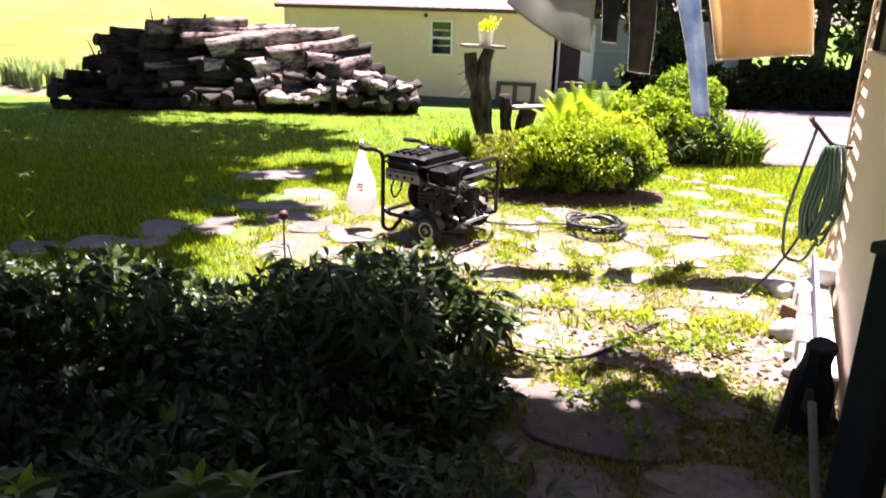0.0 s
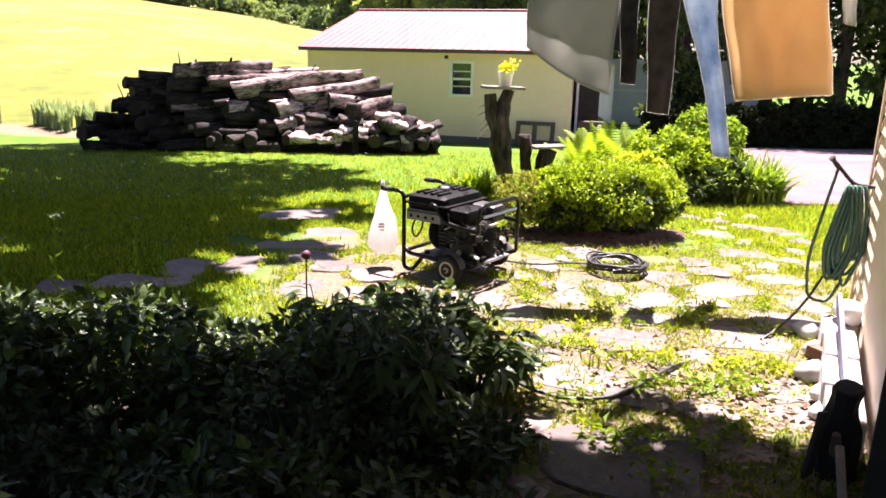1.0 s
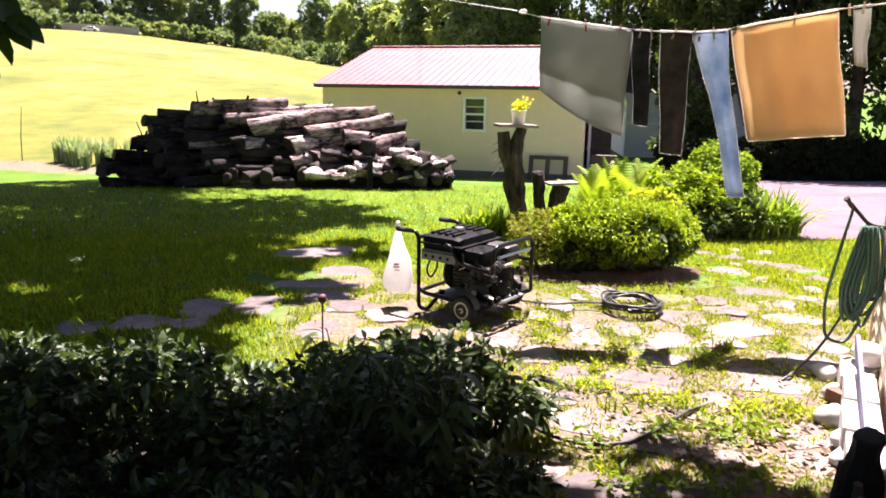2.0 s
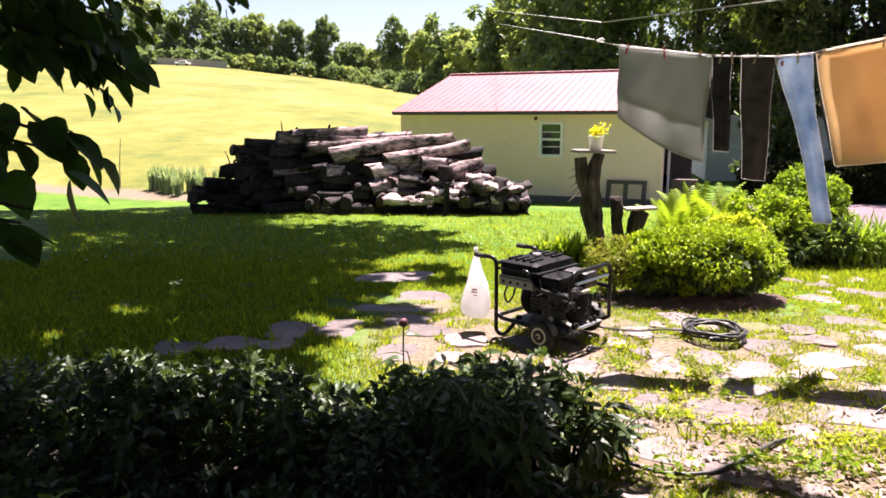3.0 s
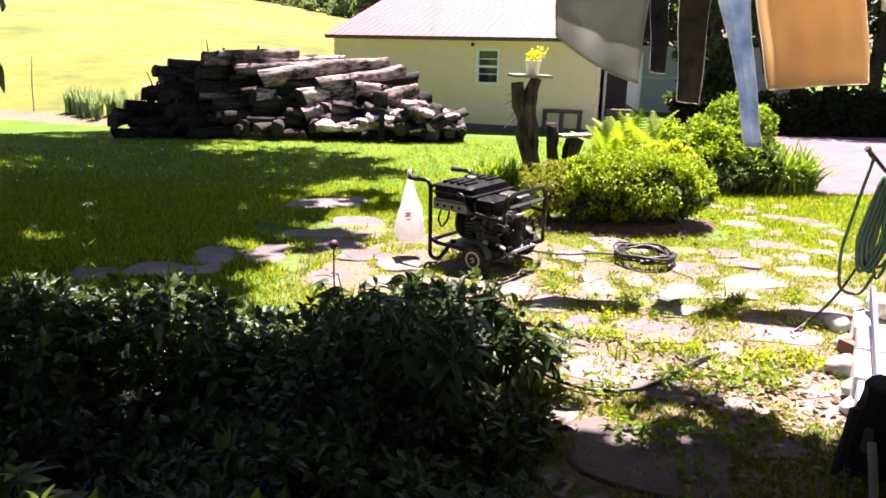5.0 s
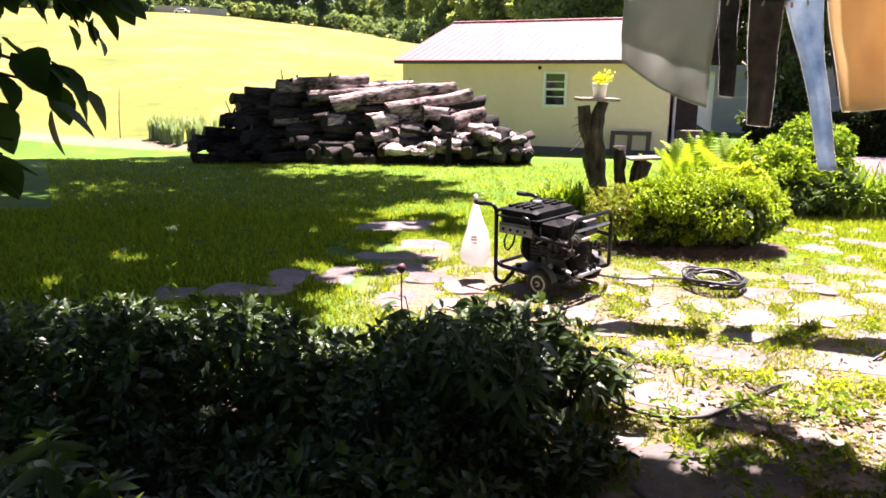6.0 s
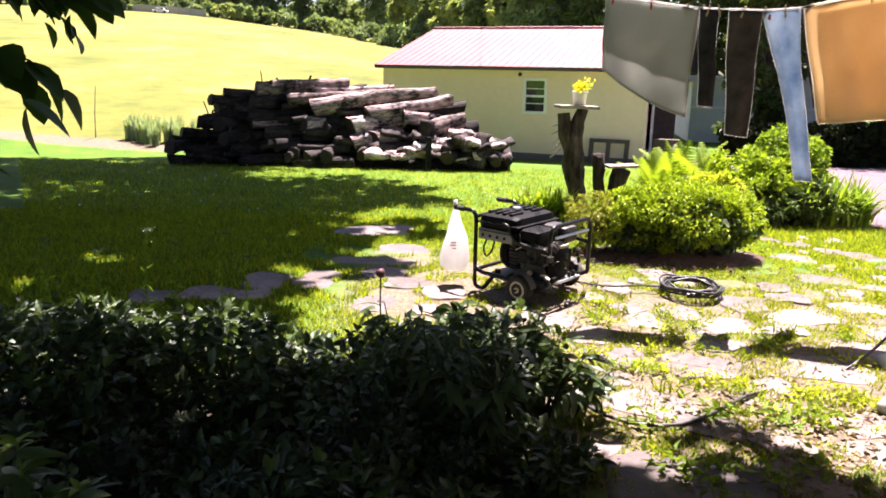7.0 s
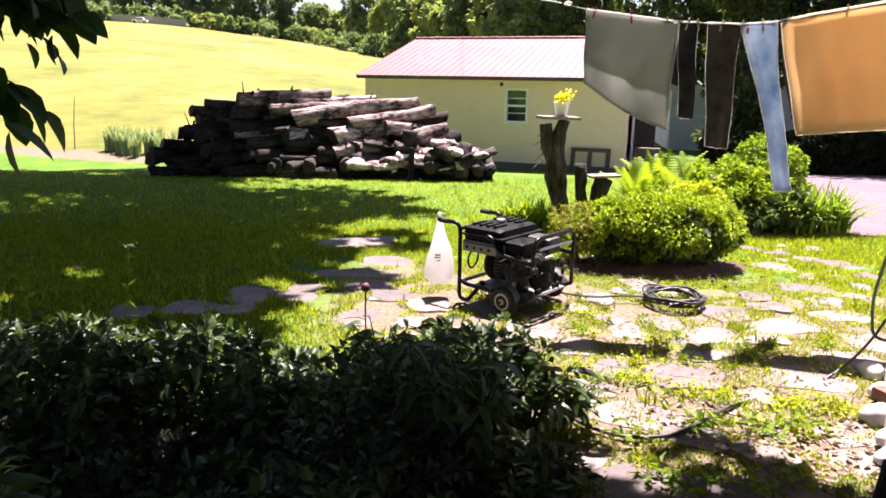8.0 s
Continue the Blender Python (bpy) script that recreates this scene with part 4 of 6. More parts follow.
# ---- shrubs ----
def build_shrub(name, label, base, lobes, per, size, material, rng, width=0.55, group="", rich=False, category="bush", stems=5, core=None):
    th = root(name, Matrix.Translation(base), label, category, group)
    bm = bmesh.new()
    for k in range(stems):
        l = lobes[k % len(lobes)]
        a = rng.uniform(0, 6.28)
        tube([(0.06 * math.cos(a), 0.06 * math.sin(a), -0.03), (l[0] * 0.5, l[1] * 0.5, l[2] * 0.6), (l[0] + 0.4 * l[3] * math.cos(a), l[1] + 0.4 * l[4] * math.sin(a), l[2] + l[5] * 0.3)], [0.014, 0.01, 0.004], 5, bm)
    part("stem", bm, TREEBARK, th)
    at, way = crown_points(lobes, per, rng, 0.3)
    keep = at[:, 2] > 0.01
    at, way = at[keep], way[keep] + np.array([0, 0, 0.35])
    v, f = leaf_arrays(at, way, size * rng.uniform(0.6, 1.3, len(at)), width, 0.25, rich)
    sheet("foliage", v, f, material, th)
    if core:  # added dark leaves that block light and darken the underside
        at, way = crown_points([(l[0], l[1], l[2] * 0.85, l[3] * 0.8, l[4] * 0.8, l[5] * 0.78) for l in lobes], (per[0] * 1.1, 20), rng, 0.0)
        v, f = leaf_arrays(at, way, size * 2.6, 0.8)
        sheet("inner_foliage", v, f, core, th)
    return th


srng = np.random.default_rng(8)
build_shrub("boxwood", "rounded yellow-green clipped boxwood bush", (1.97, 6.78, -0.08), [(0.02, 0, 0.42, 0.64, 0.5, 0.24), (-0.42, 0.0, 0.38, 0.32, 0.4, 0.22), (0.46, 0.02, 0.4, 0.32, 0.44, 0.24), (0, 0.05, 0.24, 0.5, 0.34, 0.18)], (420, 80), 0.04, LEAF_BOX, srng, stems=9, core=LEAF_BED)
build_shrub("barberry", "small bronze-tinged barberry bush", (1.22, 6.75, -0.08), [(0, 0, 0.36, 0.26, 0.28, 0.24), (-0.05, 0.15, 0.25, 0.22, 0.22, 0.2)], (120, 36), 0.032, LEAF_BRONZE, srng)
for n_, (x, y, s) in enumerate(((2.5, 9.5, 0.85), (2.85, 9.75, 0.95), (3.2, 9.6, 0.9), (2.75, 9.2, 0.65), (3.05, 9.35, 0.7))):
    th = root("fern", Matrix.Translation((x, y, float(ground_z(x, y)))), "tall bright green fern clump in the border", "fern", "ferns in the border")
    for k in range(26):  # fronds
        a, lean = srng.uniform(0, 6.28), srng.uniform(0.15, 0.85)
        h = s * srng.uniform(0.6, 1.2)
        t = np.linspace(0.12, 1, 24)
        spine = np.stack([math.cos(a) * lean * h * t ** 1.8, math.sin(a) * lean * h * t ** 1.8, h * (t - 0.22 * lean * t ** 3)], -1)
        sidew = np.array([-math.sin(a), math.cos(a), 0.0])
        ln = (0.17 * np.sin(t * 2.7 + 0.35) * s + 0.015)[:, None]
        fwd = np.array([math.cos(a) * 0.4, math.sin(a) * 0.4, 0.2])
        v = np.concatenate([spine, spine + (sidew + fwd) * ln, spine + (fwd - sidew) * ln])
        f = [(i, i + 1, 24 + i) for i in range(23)] + [(i + 1, i, 48 + i) for i in range(23)]
        sheet("frond", v, f, LEAF_FERN, th)
build_shrub("lime_shrub", "low lime-yellow leafy shrub in the border", (3.0, 8.85, -0.19), [(0, 0, 0.38, 0.36, 0.3, 0.25), (0.3, 0.1, 0.3, 0.25, 0.25, 0.2)], (110, 34), 0.06, LEAF_LIME, srng)
build_shrub("border_shrub", "dense green leafy shrub in the border", (3.5, 9.2, -0.22), [(0, 0, 0.5, 0.5, 0.45, 0.4), (0.45, 0.1, 0.42, 0.42, 0.42, 0.36), (-0.2, 0, 0.3, 0.5, 0.4, 0.28)], (240, 36), 0.07, LEAF_FERN, srng)
build_shrub("border_shrub", "rounded green shrub at the end of the border", (4.25, 9.9, -0.25), [(0, 0, 0.72, 0.52, 0.45, 0.4), (0.15, 0, 0.4, 0.55, 0.45, 0.35)], (220, 36), 0.075, LEAF_LILY, srng)
build_shrub("border_shrub", "dark low shrub in the shade of the border", (3.85, 9.0, -0.2), [(0, 0, 0.22, 0.55, 0.35, 0.22), (0.3, 0, 0.3, 0.35, 0.3, 0.25)], (150, 34), 0.075, LEAF_BED, srng)


def strap_clump(name, label, x, y, n, length, spread, material, group=""):
    """A tuft of long arching strap leaves."""
    th = root(name, Matrix.Translation((x, y, float(ground_z(x, y)))), label, "plant", group)
    V, F = [], []
    for k in range(n):
        a, le, h = srng.uniform(0, 6.28), srng.uniform(0.2, 1.0) * spread, length * srng.uniform(0.65, 1.1)
        o = np.array([srng.normal() * 0.05, srng.normal() * 0.05, 0])
        d, s = np.array([math.cos(a), math.sin(a), 0]), np.array([-math.sin(a), math.cos(a), 0]) * 0.011 * (1 + length)
        base = len(V)
        for t in (0, 0.3, 0.6, 0.85, 1.0):
            c = o + d * h * le * t ** 1.6 + np.array([0, 0, h * (t - 0.55 * le * t ** 2.6)])
            w = s * (1 - t ** 3)
            V += [tuple(c - w), tuple(c + w)]
        F += [(base + 2 * i, base + 2 * i + 1, base + 2 * i + 3, base + 2 * i + 2) for i in range(4)]
    sheet("foliage", V, F, material, th)
    return th


for x, y, n, l in ((4.45, 8.95, 130, 0.72), (4.75, 9.0, 130, 0.75), (4.2, 8.9, 90, 0.6), (4.95, 9.15, 90, 0.62)):
    strap_clump("daylily", "arching green daylily clump beside the drive", x, y, n, l, 1.0, LEAF_LILY, "daylilies by the drive")
for x, y, n, l in ((0.78, 8.95, 150, 0.5), (0.98, 8.8, 160, 0.52), (1.16, 8.85, 130, 0.48)):
    strap_clump("daylily", "bright green daylily clump beside the stump", x, y, n, l, 0.9, LEAF_FERN, "daylilies by the stump")
for k in range(14):
    strap_clump("iris", "grey-green iris clump at the lawn's edge", -10.1 + k * 0.145 + srng.uniform(-0.05, 0.05), 21.6 + srng.uniform(-0.3, 0.5), 70, 0.85, 0.34, LEAF_REED, "irises at the lawn's edge")
dead = part("dead_stalk", tube([(-11.1, 21.8, -0.95), (-11.05, 21.8, 0.1), (-10.95, 21.8, 0.95)], [0.02, 0.016, 0.008], 5), OLDWOOD)
tagged(dead, "bare dead stalk at the field's edge", "stalk")

# mulch bed under the bushes
mb = [(1.95 + 0.92 * math.cos(a) * (1 + 0.07 * math.sin(3 * a)), 6.75 + 0.52 * math.sin(a) * (1 + 0.08 * math.cos(4 * a))) for a in np.linspace(0, 2 * math.pi, 48, endpoint=False)]
bm = bmesh.new()
rings = [[bm.verts.new((1.95 + (x - 1.95) * s, 6.75 + (y - 6.75) * s, float(ground_z(x, y)) + h)) for x, y in mb] for s, h in ((1.0, -0.01), (0.93, 0.025), (0.5, 0.04), (0.05, 0.045))]
for a, b in zip(rings, rings[1:]):
    for k in range(48):
        bm.faces.new((a[k], a[(k + 1) % 48], b[(k + 1) % 48], b[k]))
tagged(part("mulch_bed", bm, SHADED_MULCH, smooth=True), "bark mulch bed under the boxwood, darkened for the bush's shadow", "flower bed", kind="structure")
mc = np.stack([srng.normal(1.85, 0.48, 900), srng.normal(6.6, 0.38, 900)], -1)
v, f = leaf_arrays(np.stack([mc[:, 0], mc[:, 1], ground_z(mc[:, 0], mc[:, 1]) + srng.uniform(0.025, 0.05, 900)], -1), srng.normal(size=(900, 3)) * np.array([1, 1, 0.15]), srng.uniform(0.02, 0.06, 900), 0.5, 0.05)
tagged(sheet("bark_chips", v, f, SHADED_MULCH), "loose brown bark chips on the bed", "mulch", kind="stuff")


# ---- stumps ----
def stump(name, label, pts, radii, rng, sides=16):
    th = root(name, Matrix.Translation(pts[0]), label, "stump")
    o = Vector(pts[0])
    line = rounded([Vector(p) - o for p in pts], 0.3, 4)
    n = len(line)
    rad = list(np.interp(np.linspace(0, 1, n), np.linspace(0, 1, len(radii)), radii))
    bm = tube(line, rad, sides)
    for v in bm.verts:
        c = v.co
        v.co += Vector((noise.noise(c * 7), noise.noise(c * 7 + Vector((9, 0, 0))), 0)) * 0.035
    part("trunk", bm, STUMPBARK, th, smooth=True)
    return th


st = stump("tree_stump", "tall weathered stump used as a plant stand", [(1.42, 9.0, -0.25), (1.4, 9.0, 0.1), (1.32, 9.0, 0.55), (1.33, 9.0, 0.9), (1.4, 9.0, 1.165)], [0.115, 0.105, 0.135, 0.1, 0.075], srng)
part("fork", tube([(-0.1, 0, 0.85), (-0.21, -0.01, 1.1), (-0.24, 0, 1.36)], [0.09, 0.085, 0.075], 12), STUMPBARK, st)
for k in range(5):
    a = srng.uniform(2.2, 4.2)
    part("twig", tube([(-0.25, 0, 1.25 - 0.08 * k), (-0.25 + 0.14 * math.cos(a), 0.05 * k - 0.1, 1.2 - 0.1 * k)], [0.01, 0.004], 5), OLDWOOD, st)
bd = part("board", boxed(-0.24, 0.24, -0.16, 0.16, 0, 0.035, 0.008), OLDWOOD)
bd.matrix_basis = pose(1.33, 9.0, 1.168, 0, 1.5, 8)
tagged(bd, "weathered plank laid on top of the stump", "board")
fp = root("flower_pot", pose(1.36, 9.0, 1.207), "white plastic pot of yellow flowers on the plank", "flower pot")
part("pot", lathe([(0.07, 0), (0.09, 0.14), (0.097, 0.145), (0.097, 0.165), (0.085, 0.165), (0.08, 0.14)], 20), WHITE, fp, smooth=True)
at = np.stack([srng.normal(0, 0.04, 150), srng.normal(0, 0.04, 150), srng.uniform(0.15, 0.25, 150)], -1)
at[:20] += np.array([0.05, 0, 0.07])
v, f = leaf_arrays(at, srng.normal(size=(150, 3)), 0.035, 0.8)
sheet("blossoms", v, f, PETAL, fp, "bright yellow blossoms")
v, f = leaf_arrays(at[:70] - np.array([0, 0, 0.03]), srng.normal(size=(70, 3)) + np.array([0, 0, 0.6]), 0.06, 0.4)
sheet("foliage", v, f, LEAF_LIME, fp)
stump("tree_stump", "short grey stump behind the bush", [(1.72, 9.3, -0.28), (1.71, 9.3, 0.2), (1.68, 9.3, 0.6)], [0.085, 0.07, 0.075], srng)
stump("tree_stump", "leaning grey stump behind the bush", [(1.8, 9.35, -0.28), (1.9, 9.35, 0.12), (2.02, 9.35, 0.42)], [0.085, 0.085, 0.12], srng)
bd = part("board", boxed(-0.19, 0.2, -0.12, 0.12, 0, 0.03, 0.006), OLDWOOD)
bd.matrix_basis = pose(1.99, 9.35, 0.43, 0, -2, 5)
tagged(bd, "grey plank on the leaning stump", "board")

# ---- the generator ----
BLACK = surface("black enamel", (0.004, 0.004, 0.004), (0.01, 0.009, 0.009), 0.3, 40, 4, bump=0.05, spec=0.22)
PLASTIC = surface("black plastic", (0.004, 0.004, 0.0042), (0.009, 0.0085, 0.009), 0.55, 60, 4, bump=0.1, depth=0.002, spec=0.06)
RUBBER = surface("tyre rubber", (0.012, 0.012, 0.012), (0.03, 0.029, 0.027), 0.85, 50, 5)
CREAM = surface("cream rim", (0.42, 0.38, 0.27), (0.55, 0.5, 0.38), 0.5, 30, 6)
CAST = surface("cast aluminium", (0.01, 0.009, 0.009), (0.05, 0.046, 0.043), 0.5, 60, 6, metal=0.3)
PANEL = surface("grey panel", (0.13, 0.125, 0.12), (0.22, 0.21, 0.2), 0.5, 30, 4)
STEEL = surface("worn steel", (0.3, 0.3, 0.3), (0.5, 0.49, 0.48), 0.35, 30, 5, metal=1.0)


def build_generator():
    g = root("generator", pose(0.105, 5.29, 0.0, 0, 0, -40), "black portable petrol generator on wheels", "generator")
    W, r = 0.52, 0.0165
    for y in (0.0, W):
        part("frame_leg", tube(rounded([(-0.23, y, 0.615), (0, y, 0.615), (0, y, 0.03), (0.09, y, 0.02), (0.21, y, 0.15)], 0.07, 5), r, 10), BLACK, g, smooth=True)
        part("grip", tube([(-0.235, y, 0.615), (-0.13, y, 0.615)], 0.02, 10), RUBBER, g)
        part("side_rail", tube(rounded([(0.005, y, 0.19), (0.06, y, 0.15), (0.66, y, 0.13), (0.74, y, 0.17)], 0.05, 4), r, 10), BLACK, g, smooth=True)
        part("top_rail", tube(rounded([(0.28, y, 0.55), (0.33, y, 0.54), (0.42, y, 0.43), (0.74, y, 0.4)], 0.06, 4), r, 10), BLACK, g, smooth=True)
    part("end_hoop", tube(rounded([(0.74, 0, 0.395), (0.74, 0, 0.585), (0.74, W, 0.585), (0.74, W, 0.17)], 0.08, 5), r, 10), BLACK, g, smooth=True)
    part("end_bar", tube([(0.74, 0.07, 0.5), (0.74, W - 0.03, 0.5)], 0.012, 8), STEEL, g)
    part("cross_bar", tube([(0.02, 0, 0.165), (0.02, W, 0.165)], r, 8), BLACK, g)
    part("cross_bar", tube([(0.0, 0.0, 0.575), (0.0, W, 0.575)], r, 8), BLACK, g)
    part("base_plate", boxed(0.1, 0.7, 0.03, W - 0.03, 0.125, 0.14, 0.004), PANEL, g, "dull grey base tray")
    # tank with pressed ribs and its cap
    bm = boxed(0.012, 0.41, 0.005, W - 0.005, 0.47, 0.6, 0.062)
    for v in bm.verts:  # bulging sides, slightly domed top
        v.co.z += 0.012 * math.cos((v.co.y - W / 2) * 5.5) * (v.co.z > 0.56)
    box(bm, 0.005, 0.44, -0.002, W + 0.002, 0.53, 0.545, 0.006)
    tank = part("fuel_tank", bm, PLASTIC, g, smooth=False)
    for k in range(4):
        part("tank_rib", boxed(0.07 + 0.072 * k, 0.105 + 0.072 * k, 0.06, 0.2, 0.6, 0.622, 0.007), PLASTIC, tank)
        part("tank_rib", boxed(0.07 + 0.072 * k, 0.105 + 0.072 * k, 0.32, 0.46, 0.6, 0.622, 0.007), PLASTIC, tank)
    part("fuel_cap", lathe([(0.04, 0), (0.042, 0.02), (0.034, 0.03)], 16, m=Matrix.Translation((0.2, 0.26, 0.606))), STEEL, tank, "bright metal fuel cap")
    pan = part("control_panel", boxed(0.03, 0.38, -0.004, 0.05, 0.41, 0.495, 0.008), PANEL, g, "light grey outlet panel")
    for k in range(4):
        part("outlet", lathe([(0.012, 0), (0.012, 0.006), (0.009, 0.007)], 12, m=Matrix.Translation((0.08 + 0.075 * k, -0.004, 0.445)) @ Matrix.Rotation(radians(90), 4, "X")), PLASTIC, pan)
    part("panel_stripe", boxed(0.05, 0.36, -0.009, -0.0045, 0.477, 0.484), BLACK, pan)
    # alternator
    m = Matrix.Translation((0.13, 0.26, 0.29)) @ Matrix.Rotation(radians(90), 4, "Y")
    alt = part("alternator", lathe([(0.06, 0), (0.125, 0.01), (0.14, 0.04), (0.14, 0.1), (0.132, 0.105), (0.132, 0.22), (0.14, 0.225), (0.14, 0.27)], 24, m=m), PLASTIC, g, smooth=False)
    for k in range(7):
        part("vent", boxed(0.26, 0.34, 0.115, 0.13, 0.2 + 0.027 * k, 0.212 + 0.027 * k), CAST, alt)
    # engine: crankcase, finned barrel, shrouds
    eng = part("engine", boxed(0.38, 0.62, 0.1, 0.42, 0.14, 0.36, 0.03), CAST, g, "grey cast engine block")
    for k in range(5):
        part("cooling_fin", boxed(0.4, 0.63, 0.05, 0.4, 0.27 + 0.019 * k, 0.278 + 0.019 * k), CAST, eng)
    part("engine_shroud", boxed(0.3, 0.6, 0.08, 0.44, 0.33, 0.5, 0.03), PLASTIC, eng)
    part("air_filter", boxed(0.4, 0.62, 0.02, 0.28, 0.43, 0.53, 0.035), PLASTIC, eng)
    part("spark_cap", tube(rounded([(0.66, 0.12, 0.42), (0.7, 0.1, 0.44), (0.72, 0.12, 0.4)], 0.02, 3), 0.012, 7), RUBBER, eng)
    part("linkage", tube([(0.6, 0.02, 0.42), (0.71, 0.06, 0.43)], 0.005, 5), STEEL, eng, "bright metal linkage")
    part("bracket", boxed(0.64, 0.72, 0.03, 0.06, 0.37, 0.42, 0.006), STEEL, eng)
    part("lower_guard", tube(rounded([(0.66, 0.06, 0.2), (0.76, 0.08, 0.17), (0.76, 0.3, 0.17)], 0.04, 3), 0.012, 7), STEEL, eng, "scuffed metal guard")
    part("muffler", boxed(0.4, 0.66, 0.3, 0.48, 0.4, 0.53, 0.04), CAST, eng, "rusty grey exhaust box")
    m = Matrix.Translation((0.6, 0.25, 0.29)) @ Matrix.Rotation(radians(90), 4, "Y")
    fan = part("recoil_cover", lathe([(0.14, 0), (0.145, 0.05), (0.11, 0.085), (0.05, 0.1), (0.02, 0.1)], 22, m=m), PLASTIC, eng)
    for k in range(10):
        a = 2 * math.pi * k / 10
        part("slot", boxed(0.672, 0.69, 0.25 + 0.09 * math.cos(a) - 0.008, 0.25 + 0.09 * math.cos(a) + 0.008, 0.29 + 0.09 * math.sin(a) - 0.02, 0.29 + 0.09 * math.sin(a) + 0.02), CAST, fan)
    part("pull_handle", boxed(0.69, 0.71, 0.2, 0.3, 0.395, 0.42, 0.008), CREAM, eng)
    part("carburettor", boxed(0.5, 0.6, 0.03, 0.1, 0.33, 0.42, 0.015), CAST, eng)
    part("fuel_hose", tube(rounded([(0.5, 0.06, 0.54), (0.55, 0.02, 0.46), (0.62, 0.02, 0.36), (0.56, 0.05, 0.3)], 0.05, 4), 0.006, 6), RUBBER, eng)
    part("oil_cap", lathe([(0.02, 0), (0.022, 0.02)], 10, m=Matrix.Translation((0.5, 0.095, 0.2)) @ Matrix.Rotation(radians(90), 4, "X")), CREAM, eng)
    part("cable_loop", tube(rounded([(0.1, 0.03, 0.42), (0.08, 0.0, 0.34), (0.12, 0.0, 0.27), (0.17, 0.02, 0.34), (0.16, 0.05, 0.43)], 0.05, 4), 0.008, 6), RUBBER, g)
    for y in (0.1, 0.42):
        for x in (0.16, 0.66):
            part("rubber_mount", lathe([(0.025, 0.14), (0.02, 0.15), (0.025, 0.165)], 10, m=Matrix.Translation((x, y, 0))), RUBBER, g)
    part("tank_bracket", boxed(0.05, 0.42, 0.06, W - 0.04, 0.4, 0.49, 0.01), PLASTIC, g)
    grng = np.random.default_rng(14)
    for k in range(16):  # wires, rods and levers on the engine's near side
        p = Vector((grng.uniform(0.46, 0.78), grng.uniform(-0.01, 0.05), grng.uniform(0.2, 0.46)))
        q = p + Vector((grng.normal() * 0.05, grng.normal() * 0.015, grng.normal() * 0.06))
        e = q + Vector((grng.normal() * 0.05, 0.03, grng.normal() * 0.04))
        part("engine_wire" if k % 3 else "lever", tube(rounded([p, q, e], 0.02, 3), grng.uniform(0.004, 0.009), 6), (RUBBER, STEEL, CAST)[k % 3], eng)
    for k in range(9):
        x, y, z, w = grng.uniform(0.44, 0.74), grng.uniform(0.01, 0.06), grng.uniform(0.18, 0.42), grng.uniform(0.015, 0.04)
        part("engine_fitting", boxed(x, x + w, y, y + 0.06, z, z + w * 1.2, 0.006), (CAST, PLASTIC, CAST)[k % 3], eng)
    squeeze = Matrix.Diagonal((0.88, 1, 0.97, 1))
    for ob in [c for c in g.children] + [c for d in g.children for c in d.children]:
        ob.data.transform(squeeze)
    part("axle", tube([(0.45, -0.08, 0.118), (0.45, W + 0.08, 0.118)], 0.01, 8), STEEL, g)
    for y, s in ((-0.05, 1), (W + 0.05, -1)):
        m = Matrix.Translation((0.45, y, 0.104)) @ Matrix.Rotation(radians(90 * s), 4, "X") @ Matrix.Diagonal((0.86, 0.86, 1, 1))
        wh = part("wheel", lathe([(0.07, -0.034), (0.1, -0.036), (0.117, -0.022), (0.121, 0), (0.117, 0.022), (0.1, 0.036), (0.07, 0.034)], 28, m=m), RUBBER, g, "black rubber wheel")
        part("rim", lathe([(0.072, -0.02), (0.072, 0.034), (0.058, 0.037), (0.05, 0.026), (0.024, 0.026), (0.022, 0.044), (0.01, 0.046)], 24, m=m), CREAM, wh, "cream wheel rim")
        part("hub_nut", lathe([(0.012, 0.04), (0.012, 0.058), (0.006, 0.06)], 6, m=m), BLACK, wh)
        arc = [(0.45 + 0.122 * math.cos(a), y, 0.106 + 0.122 * math.sin(a)) for a in np.linspace(0.2, 2.6, 9)]
        bm = bmesh.new()
        rows_ = [[bm.verts.new((x, y + o, z)) for o in (-0.035, 0.035)] for x, _, z in arc]
        for a, b in zip(rows_, rows_[1:]):
            bm.faces.new((a[0], a[1], b[1], b[0]))
        bmesh.ops.solidify(bm, geom=bm.faces[:], thickness=0.004)
        part("mudguard", bm, PANEL, g, "dull grey mudguard")
    return g


build_generator()

# ---- the plastic bag on the handle ----
BAGM = woven("thin white plastic", (0.88, 0.86, 0.85), (0.95, 0.94, 0.92), 0.62, 8, 3)
bag = root("plastic_bag", pose(-0.05, 5.42, 0.1), "thin white plastic bag hanging from the generator handle", "bag")
prof = [(0.012, 0.0), (0.06, 0.008), (0.088, 0.03), (0.102, 0.065), (0.106, 0.105), (0.101, 0.15), (0.092, 0.2), (0.081, 0.25), (0.069, 0.3), (0.056, 0.35), (0.042, 0.4), (0.028, 0.45), (0.016, 0.5)]
bm = lathe(prof, 34)
for v in bm.verts:
    n_ = noise.noise(Vector((v.co.x * 14, v.co.y * 14, v.co.z * 6))) * 0.03 + noise.noise(v.co * 34) * 0.013
    d = Vector((v.co.x, v.co.y, 0)).normalized()
    v.co += d * n_ * max(0.12, 1 - 2.3 * v.co.z)
    v.co *= Vector((1, 1, 1)) * (1.0 + 0.14 * max(0, 1 - v.co.z * 3)) if v.co.z > 0.01 else 1.0
    v.co.y *= 0.75
    v.co.x += 0.02 * (0.5 - v.co.z)
body = part("body", bm, BAGM, bag, smooth=True)
